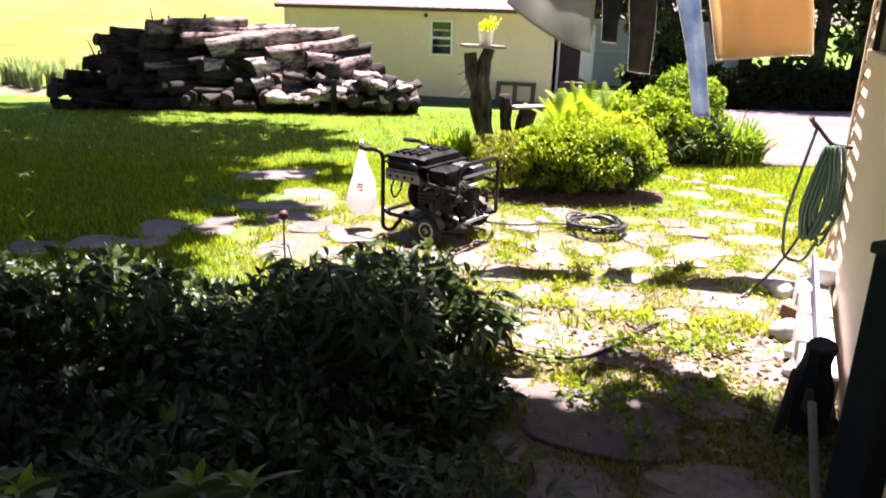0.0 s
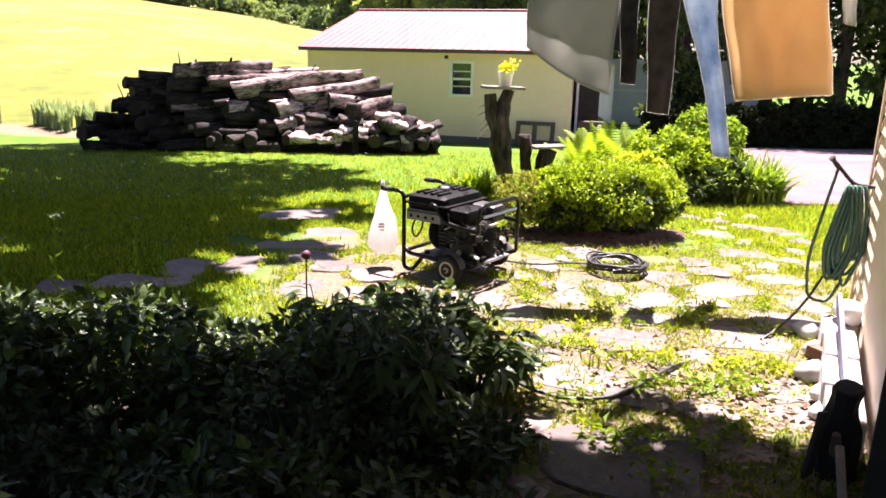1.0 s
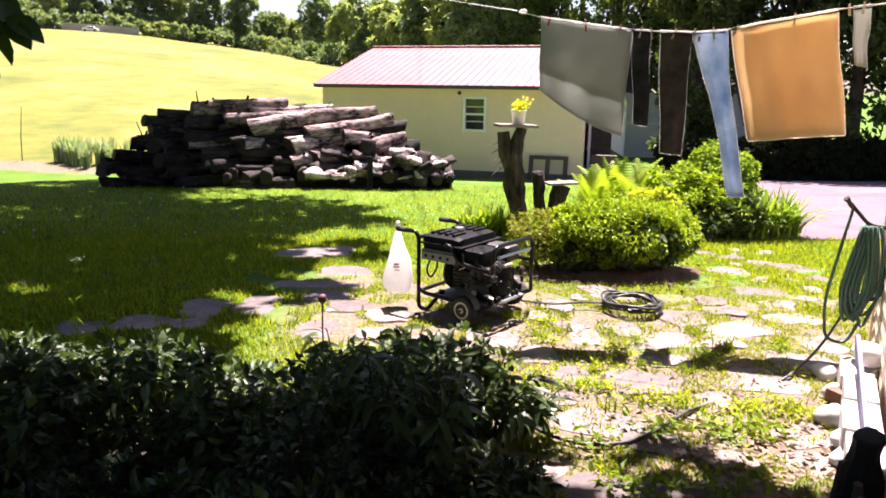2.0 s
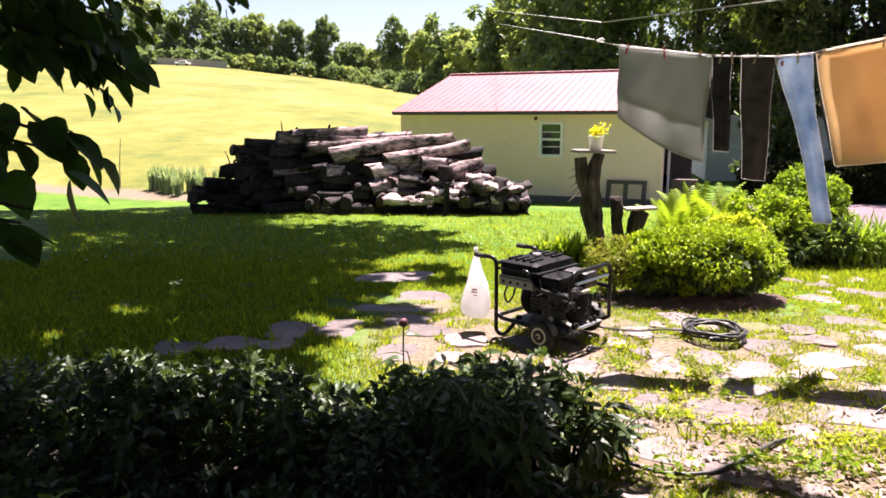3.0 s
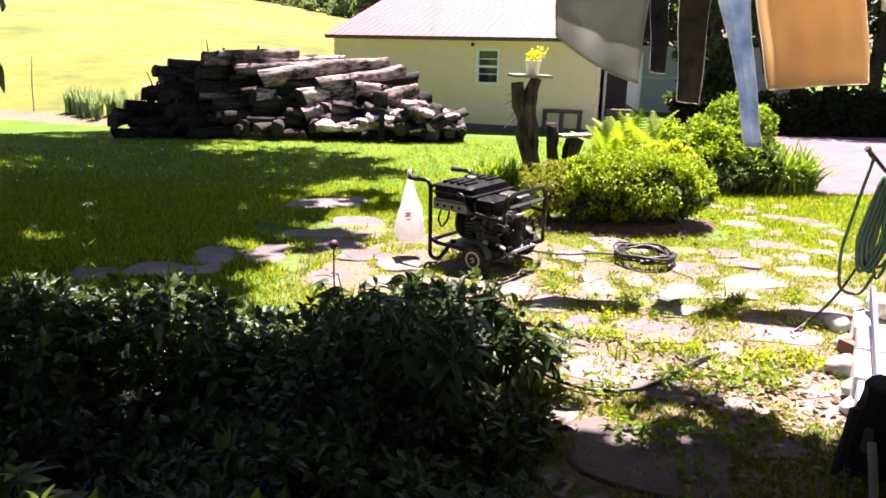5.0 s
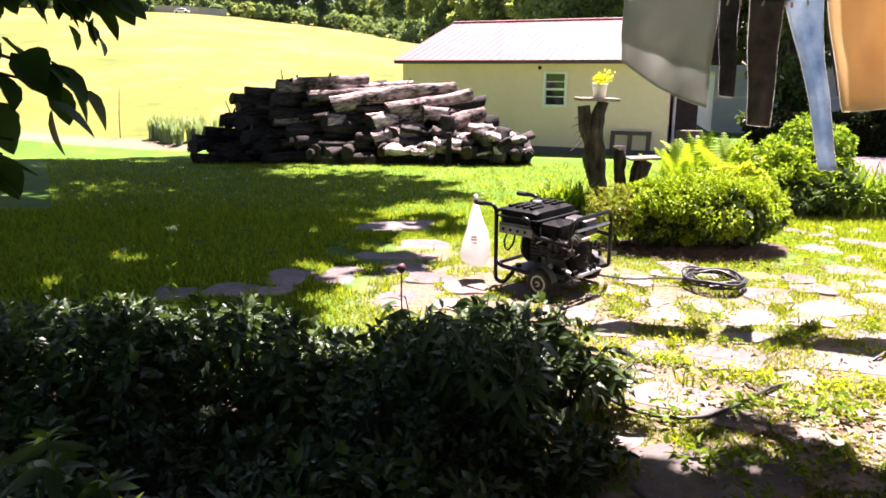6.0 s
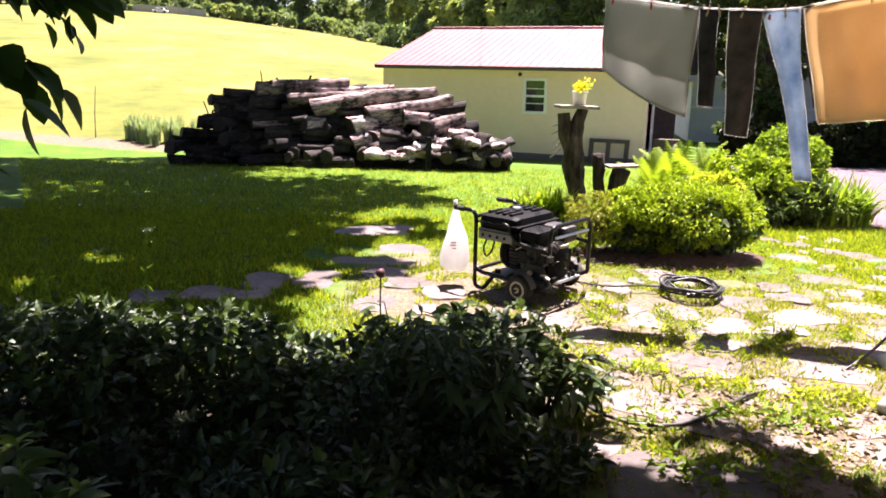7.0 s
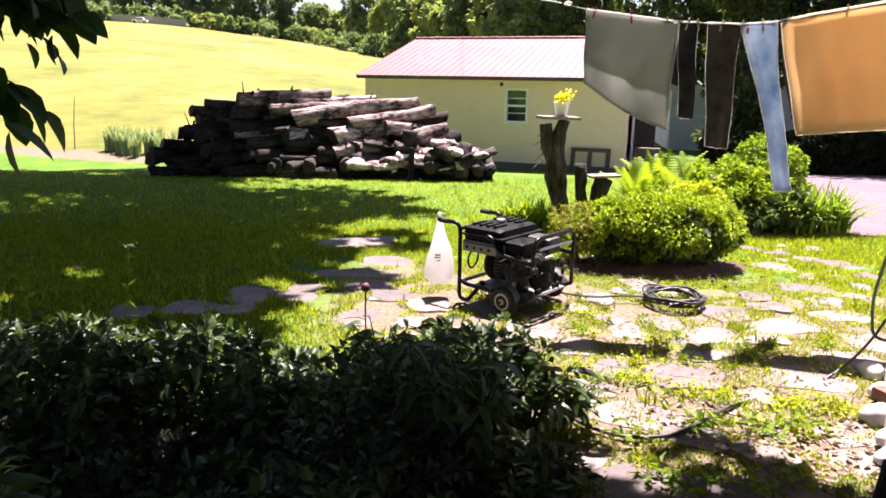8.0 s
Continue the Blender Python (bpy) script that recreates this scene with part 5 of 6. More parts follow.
for s in (-1, 1):
    part("handle_loop", tube(rounded([(0.008 * s, 0.0, 0.49), (0.01 * s, -0.012 * s, 0.545), (0.0, 0.02 * s, 0.55), (0.0, 0.01, 0.49)], 0.02, 3), 0.008, 6), BAGM, bag)
INK = surface("faded print", (0.3, 0.1, 0.11), (0.4, 0.16, 0.16), 0.7)
for k, (x, z, w) in enumerate(((-0.01, 0.235, 0.04), (-0.012, 0.215, 0.046), (-0.005, 0.19, 0.03))):
    part("print_bar", boxed(x - w / 2, x + w / 2, -0.0725 + 0.004 * k - 0.012, -0.0655 - 0.004 * k, z, z + 0.009), INK, bag)

# ---- washing line ----
LINE0, LINE1 = Vector((0.90, 5.15, 2.09)), Vector((2.80, 4.78, 2.13))
EDIR = Vector((LINE1.x - LINE0.x, LINE1.y - LINE0.y, 0)).normalized()
ACROSS = Vector((-EDIR.y, EDIR.x, 0))
CORD = surface("white cord", (0.6, 0.6, 0.58), (0.75, 0.75, 0.72), 0.7)


def line_z(x):
    """Height of the sagging line above plan x."""
    return float(np.interp(x, [0.8, 0.92, 1.5, 1.9, 2.1, 2.3, 2.8, 3.2], [2.125, 2.095, 2.015, 2.0, 2.015, 2.06, 2.15, 2.2]))


def on_line(x, z, out=0.0):
    t = (x - LINE0.x) / EDIR.x
    p = LINE0 + EDIR * t + ACROSS * out
    return Vector((p.x, p.y, z))


wl = root("washing_line", pose(0, 0, 0), "white cord washing line on pulleys", "washing line")
far = Vector((0.46, 66, 9.3))
part("cord", tube([far, (0.8, 5.5, 2.17)] + [on_line(x, line_z(x)) for x in np.linspace(0.82, 3.2, 22)] + [(5.2, 4.35, 2.45)], 0.004, 6), CORD, wl)
part("cord", tube([far + Vector((0, 0, 1.0)), (0.8, 5.15, 2.25), (1.95, 4.74, 2.34), (5.2, 3.9, 2.6)], 0.004, 6), CORD, wl)
part("line_spreader", tube([(0.8, 5.45, 2.16), (0.8, 5.15, 2.25)], 0.006, 6), DARKIN, wl)
part("knot", lathe([(0.004, -0.03), (0.016, -0.01), (0.016, 0.01), (0.004, 0.03)], 8, m=Matrix.Translation((0.83, 5.4, 2.155)) @ Matrix.Rotation(radians(80), 4, "Y")), CORD, wl)
part("post", tube([(5.2, 4.38, -0.3), (5.2, 4.38, 2.7)], 0.06, 10), OLDWOOD, wl)


def garment(name, label, corners, material, category, seed, ripple=0.03, nu=18, nv=26, thick=0.006, belly=0.0, border=None, mid=None, behind=0.0, fold=None):
    """A cloth hanging between four corners (x, z): top left, top right, bottom right, bottom left."""
    tl, tr, br, bl = corners
    rng = np.random.default_rng(seed)
    ph, fq = rng.uniform(0, 6, 3), rng.uniform(0.8, 1.3, 3)
    th = root(name, Matrix.Translation(on_line((tl[0] + tr[0]) / 2, tl[1])), label, category, "washing on the line")
    o = th.matrix_basis.translation
    bm = bmesh.new()
    grid = []
    for j in range(nv + 1):
        v = j / nv
        row = []
        for i in range(nu + 1):
            u = i / nu
            x = (tl[0] * (1 - u) + tr[0] * u) * (1 - v) + (bl[0] * (1 - u) + br[0] * u) * v
            if mid:  # a leg that narrows below the waist
                x = float(np.interp(v, [0, 0.36, 0.68, 1], [tl[0] * (1 - u) + tr[0] * u, *(m[0] * (1 - u) + m[1] * u for m in mid), bl[0] * (1 - u) + br[0] * u]))
            ztop = line_z(x) if tl[1] is None else tl[1] * (1 - u) + tr[1] * u
            z = ztop * (1 - v) + (bl[1] * (1 - u) + br[1] * u - belly * math.sin(u * math.pi)) * v
            w = (0.25 + 0.75 * v) * ripple
            out = w * (math.sin(u * 6.3 * fq[0] + ph[0] + v * 1.2) + 0.5 * math.sin(u * 13 * fq[1] + ph[1] - v * 2) + 0.35 * math.sin(v * 7 * fq[2] + ph[2] + u * 3))
            out += behind - 0.05 * v * v
            out += 0.22 * ripple * math.sin((u * 1.7 + v) * 11 + ph[0]) * math.sin(u * math.pi) * math.sin(v * math.pi)
            row.append(bm.verts.new(on_line(x + 0.006 * math.sin(v * 9 + ph[1]) * (1 if 0 < i < nu else 0.6), z, out) - o))
        grid.append(row)
    for a, b in zip(grid, grid[1:]):
        for i in range(nu):
            bm.faces.new((a[i], b[i], b[i + 1], a[i + 1]))
    back = bmesh.new()  # the half that hangs down behind the line
    if fold:
        u0, u1, drop = fold
        rows_ = []
        for j in range(int(nv * drop) + 1):
            rows_.append([back.verts.new(grid[j][i].co + ACROSS * (0.016 + 0.012 * j / nv)) for i in range(int(u0 * nu), int(u1 * nu) + 1)])
        for a, b in zip(rows_, rows_[1:]):
            for i in range(len(a) - 1):
                back.faces.new((a[i], b[i], b[i + 1], a[i + 1]))
        part("back_half", back, material, th, smooth=True)
    else:
        back.free()
    sides = [[g[0].co.copy() for g in grid], [g[-1].co.copy() for g in grid], [v.co.copy() for v in grid[-1]]]
    bmesh.ops.recalc_face_normals(bm, faces=bm.faces[:])
    bmesh.ops.solidify(bm, geom=bm.faces[:], thickness=thick)
    part("cloth", bm, material, th, smooth=True)
    # pale tubes along the edges paint the sun's rim glow on the cloth
    for line in sides if border else ():
        part("hem", tube(line, 0.0035 if border is RIMLIT_GREY else 0.007, 5), border, th)
    bm2 = tube([on_line(tl[0] + (tr[0] - tl[0]) * u, (line_z(tl[0] + (tr[0] - tl[0]) * u)), 0) - o for u in np.linspace(0, 1, 12)], 0.009, 7)
    part("folded_edge", bm2, border or material, th)
    return th


GREYC = woven("grey towelling", (0.52, 0.53, 0.5), (0.58, 0.59, 0.56), 0.48, 3)
DENIM_DARK = woven("black denim", (0.03, 0.03, 0.034), (0.08, 0.075, 0.078), 0.2, 9)
DENIM_BROWN = woven("charcoal denim", (0.06, 0.052, 0.05), (0.13, 0.11, 0.105), 0.2, 9)
DENIM_BLUE = woven("faded blue denim", (0.25, 0.36, 0.52), (0.66, 0.74, 0.83), 0.5, 5)
ORANGE = woven("orange towelling", (0.75, 0.57, 0.35), (0.81, 0.65, 0.44), 0.65, 3)
# edge cloths made pale to carry the glow of sun from behind
RIMLIT_GREY = woven("rim-lit grey hem", (0.7, 0.69, 0.67), (0.8, 0.79, 0.77), 0.85, 8)
RIMLIT_PALE = woven("rim-lit pale hem", (0.85, 0.78, 0.68), (0.92, 0.88, 0.8), 0.85, 8)
RED = surface("red plastic", (0.45, 0.02, 0.02), (0.55, 0.04, 0.03), 0.4)
YEL = surface("yellow plastic", (0.6, 0.35, 0.02), (0.7, 0.45, 0.03), 0.4)
PINE = surface("pale pine", (0.5, 0.38, 0.24), (0.6, 0.48, 0.32), 0.7)
garment("towel", "grey bath towel pegged on the washing line", ((0.92, 2.095), (1.505, 2.015), (1.475, 1.32), (0.925, 1.62)), GREYC, "towel", 1, 0.03, belly=0.04, border=RIMLIT_GREY, fold=(0.0, 1.0, 0.62))
garment("trousers", "narrow black trouser leg hanging on the line", ((1.51, 2.01), (1.625, 2.005), (1.645, 1.39), (1.55, 1.40)), DENIM_DARK, "trousers", 2, 0.012, 8, 20, border=RIMLIT_GREY)
garment("trousers", "charcoal trousers hanging on the washing line", ((1.685, 2.0), (1.885, 2.0), (1.875, 1.20), (1.735, 1.215)), DENIM_BROWN, "trousers", 3, 0.014, 10, 22, border=RIMLIT_GREY)
garment("jeans", "faded light blue jeans hanging on the line", ((1.885, 1.995), (2.105, 2.015), (2.295, 0.93), (2.19, 0.93)), DENIM_BLUE, "jeans", 4, 0.012, 10, 30, border=RIMLIT_GREY, mid=((2.02, 2.15), (2.115, 2.225)))
garment("towel", "orange bath towel glowing in the sunlight", ((2.127, 2.015), (2.75, 2.125), (2.86, 1.36), (2.28, 1.308)), ORANGE, "towel", 6, 0.026, border=RIMLIT_PALE, fold=(0.12, 1.0, 0.93))
garment("shirt", "pale beige shirt bunched at the end of the line", ((2.84, 2.14), (2.95, 2.15), (2.94, 1.78), (2.86, 1.8)), GREYC, "shirt", 7, 0.015, 8, 16)
garment("stockings", "narrow black cloth hanging behind the jeans", ((2.125, 2.01), (2.16, 2.015), (2.3, 1.42), (2.255, 1.4)), DENIM_DARK, "clothing", 8, 0.01, 6, 18, behind=0.07)
garment("stockings", "short black cloth hanging behind the towel", ((1.47, 2.0), (1.53, 2.0), (1.54, 1.6), (1.475, 1.63)), DENIM_DARK, "clothing", 9, 0.01, 6, 14, behind=0.07)
part("patch", boxed(-0.085, -0.068, -0.026, -0.02, -0.055, -0.02, 0.003), INK, bpy.data.objects["jeans"], "small faded red mark on the waistband")


def peg(x, material, tilt):
    th = root("clothes_peg", Matrix.Translation(on_line(x, line_z(x) - 0.02)) @ Matrix.Rotation(math.atan2(EDIR.y, EDIR.x), 4, "Z") @ Matrix.Rotation(radians(tilt), 4, "Y"), "small clothes peg gripping the washing line", "clothes peg", "pegs on the line")
    for s in (-1, 1):
        m = Matrix.Rotation(radians(7 * s), 4, "X")
        part("jaw", boxed(-0.006, 0.006, 0.004 * s - 0.004, 0.004 * s + 0.004, -0.03, 0.045, 0.002, m), material, th)
    part("spring", tube([(-0.007, 0, 0.008), (0.007, 0, 0.008)], 0.007, 7), STEEL, th)


for x, m_, t_ in ((0.97, RED, 12), (1.21, RED, -4), (1.43, YEL, 10), (1.56, PINE, 15), (1.63, PINE, -10), (1.77, PINE, 20), (1.9, PINE, 5), (2.02, PINE, -6), (2.15, PINE, 30), (2.5, PINE, 4), (2.82, PINE, -8), (2.9, PINE, 3)):
    peg(x, m_, t_)

# ---- cables, hoses and things along the house wall ----
HOSE_GREEN = surface("green hose", (0.03, 0.085, 0.06), (0.07, 0.15, 0.11), 0.4, 30, 4, bump=0.1)
CABLE = surface("black cable", (0.012, 0.012, 0.012), (0.035, 0.035, 0.035), 0.45, 30, 4)
coil = root("cable_coil", pose(1.72, 5.3, 0.0), "coiled black power cable lying on the flagstones", "cable")
crng = np.random.default_rng(9)
pts = []
for k in range(7 * 18):
    a = 2 * math.pi * k / 18
    lap = k / 18
    r_ = 0.19 + 0.025 * math.sin(lap * 2.1) + 0.012 * math.sin(a * 2 + lap)
    pts.append((r_ * math.cos(a) + 0.015 * math.sin(lap * 3), 1.12 * r_ * math.sin(a) + 0.012 * math.cos(lap * 4), 0.045 + 0.011 * (lap % 4) + 0.012 * math.sin(a * 3 + lap * 2)))
part("loop", tube(pts, 0.0085, 6), CABLE, coil, smooth=True)
part("tail", tube(rounded([(-0.2, 0.0, 0.05), (-0.36, 0.05, 0.045), (-0.6, -0.02, 0.045), (-0.86, 0.05, 0.06), (-1.0, 0.0, 0.09)], 0.1, 4), 0.0085, 6), CABLE, coil)
part("plug", tube([(-0.1, -0.24, 0.06), (0.0, -0.25, 0.06)], 0.018, 8), CABLE, coil)
gh_pts = [(0.42, 3.66, 0.035), (0.51, 3.54, 0.035), (0.62, 3.32, 0.035), (0.73, 3.18, 0.035), (0.87, 3.11, 0.035), (1.06, 3.13, 0.035), (1.22, 3.24, 0.04), (1.37, 3.38, 0.04), (1.52, 3.51, 0.035), (1.67, 3.6, 0.0)]
gh_ = part("garden_hose", tube(rounded([(x, y, z - 0.013) for x, y, z in gh_pts], 0.15, 4), 0.0095, 8), CABLE, smooth=True)
tagged(gh_, "thin dark garden hose lying across the flagstones", "hose")
gh2 = part("garden_hose", tube(rounded([(2.1, 3.86, -0.02), (2.25, 3.93, 0.035), (2.45, 4.1, 0.07), (2.6, 4.2, 0.16), (2.68, 4.15, 0.4)], 0.12, 4), 0.008, 8), CABLE, smooth=True)
tagged(gh2, "thin dark hose trailing from the wall hanger", "hose")

rack = root("hose_hanger", pose(2.70, 4.13, 0), "green garden hose looped over a wall hanger", "hose")
part("bracket", tube(rounded([(0.2, -0.12, 0.86), (0.02, 0.0, 0.87), (-0.06, 0.07, 0.985)], 0.04, 3), 0.011, 8), DARKIN, rack)
part("nozzle", lathe([(0.012, 0), (0.016, 0.03), (0.012, 0.05), (0.02, 0.08)], 10, m=Matrix.Translation((-0.05, 0.06, 0.96)) @ Matrix.Rotation(radians(-40), 4, "Y")), CAST, rack, "metal hose nozzle")
for k in range(17):
    o_, p_ = crng.normal() * 0.03, crng.normal() * 0.02
    low = 0.28 + crng.uniform(-0.07, 0.16)
    w_ = crng.uniform(0.015, 0.05)
    lp = [(0.03 + o_, p_, 0.87), (0.0 + o_ - w_ * 0.5, p_, 0.7), (-0.03 + 1.2 * o_ - w_, p_, 0.45), (0.0 + 1.2 * o_, p_, low), (0.05 + o_ + w_, p_ - 0.03, 0.45), (0.06 + o_ + w_ * 0.5, p_ - 0.03, 0.7), (0.04 + o_, p_ - 0.02, 0.87)]
    part("loop", tube(rounded(lp, 0.1, 4), 0.0105, 7), HOSE_GREEN, rack, smooth=True)
part("loose_end", tube(rounded([(-0.05, 0.06, 0.97), (-0.1, 0.05, 0.75), (-0.17, 0.04, 0.4), (-0.15, 0.02, 0.17), (-0.03, 0.0, 0.14), (0.03, -0.02, 0.3)], 0.1, 5), 0.0095, 7), HOSE_GREEN, rack, smooth=True)


# near-black that puts the deep shade at the wall's foot into the colour
SHADEBLACK = surface("shade black", (0.006, 0.006, 0.007), (0.016, 0.016, 0.017), 0.7, 30, 3, spec=0.2)
tub = root("wooden_stump", pose(1.76, 2.5, 0, 0, 0, 30), "dark flat-topped wooden stump standing by the house wall", "stump")
bm = lathe([(0.09, 0), (0.086, 0.06), (0.08, 0.13), (0.076, 0.2), (0.066, 0.25), (0.058, 0.29), (0.054, 0.335), (0.056, 0.365), (0.048, 0.372), (0.004, 0.374)], 9)
for v in bm.verts:
    v.co += Vector((noise.noise(v.co * 9), noise.noise(v.co * 9 + Vector((5, 0, 0))), 0)) * 0.018
    v.co.z += v.co.x * 0.22 * (v.co.z / 0.37)
part("trunk", bm, SHADEBLACK, tub)
part("side_stub", tube([(-0.06, -0.02, 0.12), (-0.1, -0.04, 0.17), (-0.11, -0.04, 0.22)], [0.022, 0.02, 0.016], 7), DARKWOOD, tub)
lb = part("plank", boxed(-0.02, 0.02, -0.01, 0.01, 0, 0.29, 0.004), DARKIN)
lb.matrix_basis = pose(1.63, 2.47, 0, 4, 3, 20)
tagged(lb, "dark short plank standing beside the stump", "plank")
# added black blade shape in place of the wedge of shadow on the wall
sh = root("shovel", pose(1.78, 2.2, 0, 0, -6, 30), "black pointed shovel shape standing in for a shadow wedge on the wall", "shovel")
bm = bmesh.new()
grid = []
for j in range(9):
    t = j / 8
    w = 0.075 * (1 - t ** 2.2)
    grid.append([bm.verts.new((w * s_, -0.03 * (1 - s_ * s_) * (1 - 0.5 * t), 0.36 + 0.3 * t)) for s_ in (-1, -0.5, 0, 0.5, 1)])
for a, b in zip(grid, grid[1:]):
    for i in range(4):
        bm.faces.new((a[i], a[i + 1], b[i + 1], b[i]))
bmesh.ops.solidify(bm, geom=bm.faces[:], thickness=0.004)
part("blade", bm, SHADEBLACK, sh)
part("handle", tube([(0, 0, 0.0), (0, -0.02, 0.4)], 0.018, 8), DARKIN, sh)
ps = root("garden_post", pose(1.315, 1.62, 0), "dark square wooden post near the house wall", "post")
part("shaft", boxed(-0.05, 0.05, -0.05, 0.05, -0.1, 1.02, 0.008, Matrix.Rotation(radians(20), 4, "Z")), SHADEBLACK, ps)
part("cap", boxed(-0.06, 0.06, -0.06, 0.06, 1.02, 1.05, 0.008, Matrix.Rotation(radians(20), 4, "Z")), DARKIN, ps)
pl = part("pole", tube([(1.5, 2.12, 0.34), (1.39, 1.8, 0.0)], 0.014, 8), OLDWOOD)
tagged(pl, "pale grey pole leaning against the stump", "pole")


def along(a, out, z=0.0):
    """A place a metres along the house wall, out metres off it."""
    return HOUSE @ Vector((a, out, z))


# low concrete ledge at the foot of the wall, a blue board along it
LIME = surface("pale limestone", (0.4, 0.385, 0.37), (0.62, 0.6, 0.58), 0.9, 20, 4, bump=0.5)
lg = root("wall_ledge", HOUSE, "pale concrete ledge along the foot of the wall", "ledge", kind="structure")
for k in range(4):
    part("slab", boxed(3.2 + 0.36 * k, 3.55 + 0.36 * k, 0.02, 0.17 + 0.012 * (k % 2), -0.05, 0.16 + 0.01 * (k % 3), 0.012), LIME, lg)
bb = root("board", HOUSE @ pose(3.15, 0.1, 0.185, 0, -6, 1), "long dark blue board lying on the ledge", "board")
part("plank", boxed(0, 1.25, -0.012, 0.012, -0.02, 0.05, 0.004), surface("blue paint", (0.06, 0.06, 0.16), (0.12, 0.12, 0.24), 0.5), bb)
stone_rng = np.random.default_rng(31)


def loose_stone(p, s, material, label):
    bm = bmesh.new()
    bmesh.ops.create_icosphere(bm, subdivisions=2, radius=1)
    o = Vector(stone_rng.uniform(-9, 9, 3))
    for v in bm.verts:
        v.co *= 1 + 0.35 * noise.noise(v.co * 1.2 + o)
        v.co = Vector((v.co.x * s[0], v.co.y * s[1], v.co.z * s[2]))
    ob = part("rock", bm, material, smooth=True)
    ob.matrix_basis = pose(p[0], p[1], s[2] * 0.72 + p[2], 0, 0, float(stone_rng.uniform(0, 180)))
    tagged(ob, label, "rock", "rocks along the wall")


for x, y, z, s in ((2.56, 3.74, 0.17, (0.11, 0.09, 0.07)), (2.36, 3.66, 0, (0.08, 0.07, 0.05)), (2.08, 3.1, 0, (0.08, 0.06, 0.05)), (1.98, 2.95, 0, (0.07, 0.06, 0.04)), (2.2, 3.2, 0, (0.06, 0.05, 0.035)), (2.45, 3.95, 0, (0.08, 0.06, 0.05))):
    loose_stone((x, y, z), s, LIME, "pale limestone rock beside the house wall")
loose_stone((2.15, 3.36, 0), (0.09, 0.07, 0.06), CONCRETE, "grey rounded rock on the path")
brk = part("brick", boxed(-0.05, 0.05, -0.1, 0.1, 0, 0.065, 0.006), surface("red brick", (0.16, 0.07, 0.05), (0.25, 0.12, 0.085), 0.9))
brk.matrix_basis = pose(2.34, 3.53, 0.02, 0, 0, 20)
tagged(brk, "single red brick lying by the wall", "brick")

# ---- the planted bed in front ----
# soil sheet added under the plants, darkened to paint deep shade in their gaps
SOIL = surface("shade-dark garden soil", (0.012, 0.009, 0.006), (0.045, 0.034, 0.024), 0.95, 40, 4, bump=0.8, depth=0.03)
bx_, by_ = np.meshgrid(np.linspace(-3.9, 0.42, 48), np.linspace(0.95, 3.75, 26))
lump = np.minimum(np.minimum(bx_ + 3.9, 0.42 - bx_), np.minimum(by_ - 0.95, 3.75 - by_)) - 0.12 + 0.1 * np.sin(bx_ * 5 + by_ * 3)
bz_ = 0.05 * np.clip(lump / 0.25, -0.3, 1) + 0.015 * np.sin(bx_ * 9) * np.cos(by_ * 7) * (lump > 0) - 0.006
bi_ = np.arange(bx_.size).reshape(bx_.shape)
soil_bed = sheet("garden_bed", np.stack([bx_, by_, bz_], -1).reshape(-1, 3), np.stack([bi_[:-1, :-1], bi_[:-1, 1:], bi_[1:, 1:], bi_[1:, :-1]], -1).reshape(-1, 4), SOIL, smooth=True)
tagged(soil_bed, "bare soil of the garden bed, darkened for shade between plants", "flower bed", kind="structure")
bed = np.random.default_rng(77)
k_ = 0
for iy, y in enumerate((1.25, 1.65, 2.05, 2.45, 2.85, 3.2, 3.5)):
    for ix in range(11):
        x = -3.3 + ix * 0.37 + bed.uniform(-0.1, 0.1) - 0.12 * (iy % 2)
        if x > 0.32 - 0.05 * max(0, 2.4 - y) or x < -0.72 * y - 0.7:
            continue
        yy = y + bed.uniform(-0.1, 0.1)
        h = (0.5, 0.5, 0.32, 0.34, 0.58, 0.5, 0.38)[iy] + bed.uniform(-0.14, 0.08)
        if abs(x + 0.68) < 0.2 and y > 2.7:
            h *= 0.75
        mint = bed.uniform() < (0.4 if y < 2.3 else 0.15)
        build_shrub("mint" if mint else "garden_plant", "grey-green mint in the shaded bed" if mint else "dark green leafy perennial in the shaded bed", (x, yy, 0),
                    [(0, 0, h * 0.62, 0.24, 0.22, h * 0.34), (bed.uniform(-0.1, 0.1), 0.05, h * 0.45, 0.26, 0.24, h * 0.4)], (44, 15), 0.045 if mint else 0.062, LEAF_MINT if mint else LEAF_BED, bed, 0.5, "perennials in the bed", True, "plant", 4)
        k_ += 1


LANCE = leaf_shapes(LEAF_BED, 0.27, 0.45)


def peony(x, y, h, n, s):
    th = root("peony", pose(x, y, 0), "peony plant with long dark divided leaves", "plant", "peonies in the bed")
    for k in range(n):
        a = bed.uniform(0, 6.28)
        e = Vector((math.cos(a) * s * bed.uniform(0.3, 1), math.sin(a) * s * bed.uniform(0.3, 1), h * bed.uniform(0.75, 1.1)))
        stem = part("stem", tube([(0, 0, 0), (e.x * 0.4, e.y * 0.4, e.z * 0.6), e], [0.006, 0.005, 0.003], 5), LEAF_BED, th)
        for v in bed.uniform(0.55, 1, 9):
            way = Vector((e.x, e.y, 0)) / s * 0.6 + Vector((bed.normal() * 0.7, bed.normal() * 0.7, bed.normal() * 0.2))
            single_leaf(LANCE, (e.x * v ** 1.4, e.y * v ** 1.4, e.z * v), way, bed.uniform(0.08, 0.14), stem, bed)


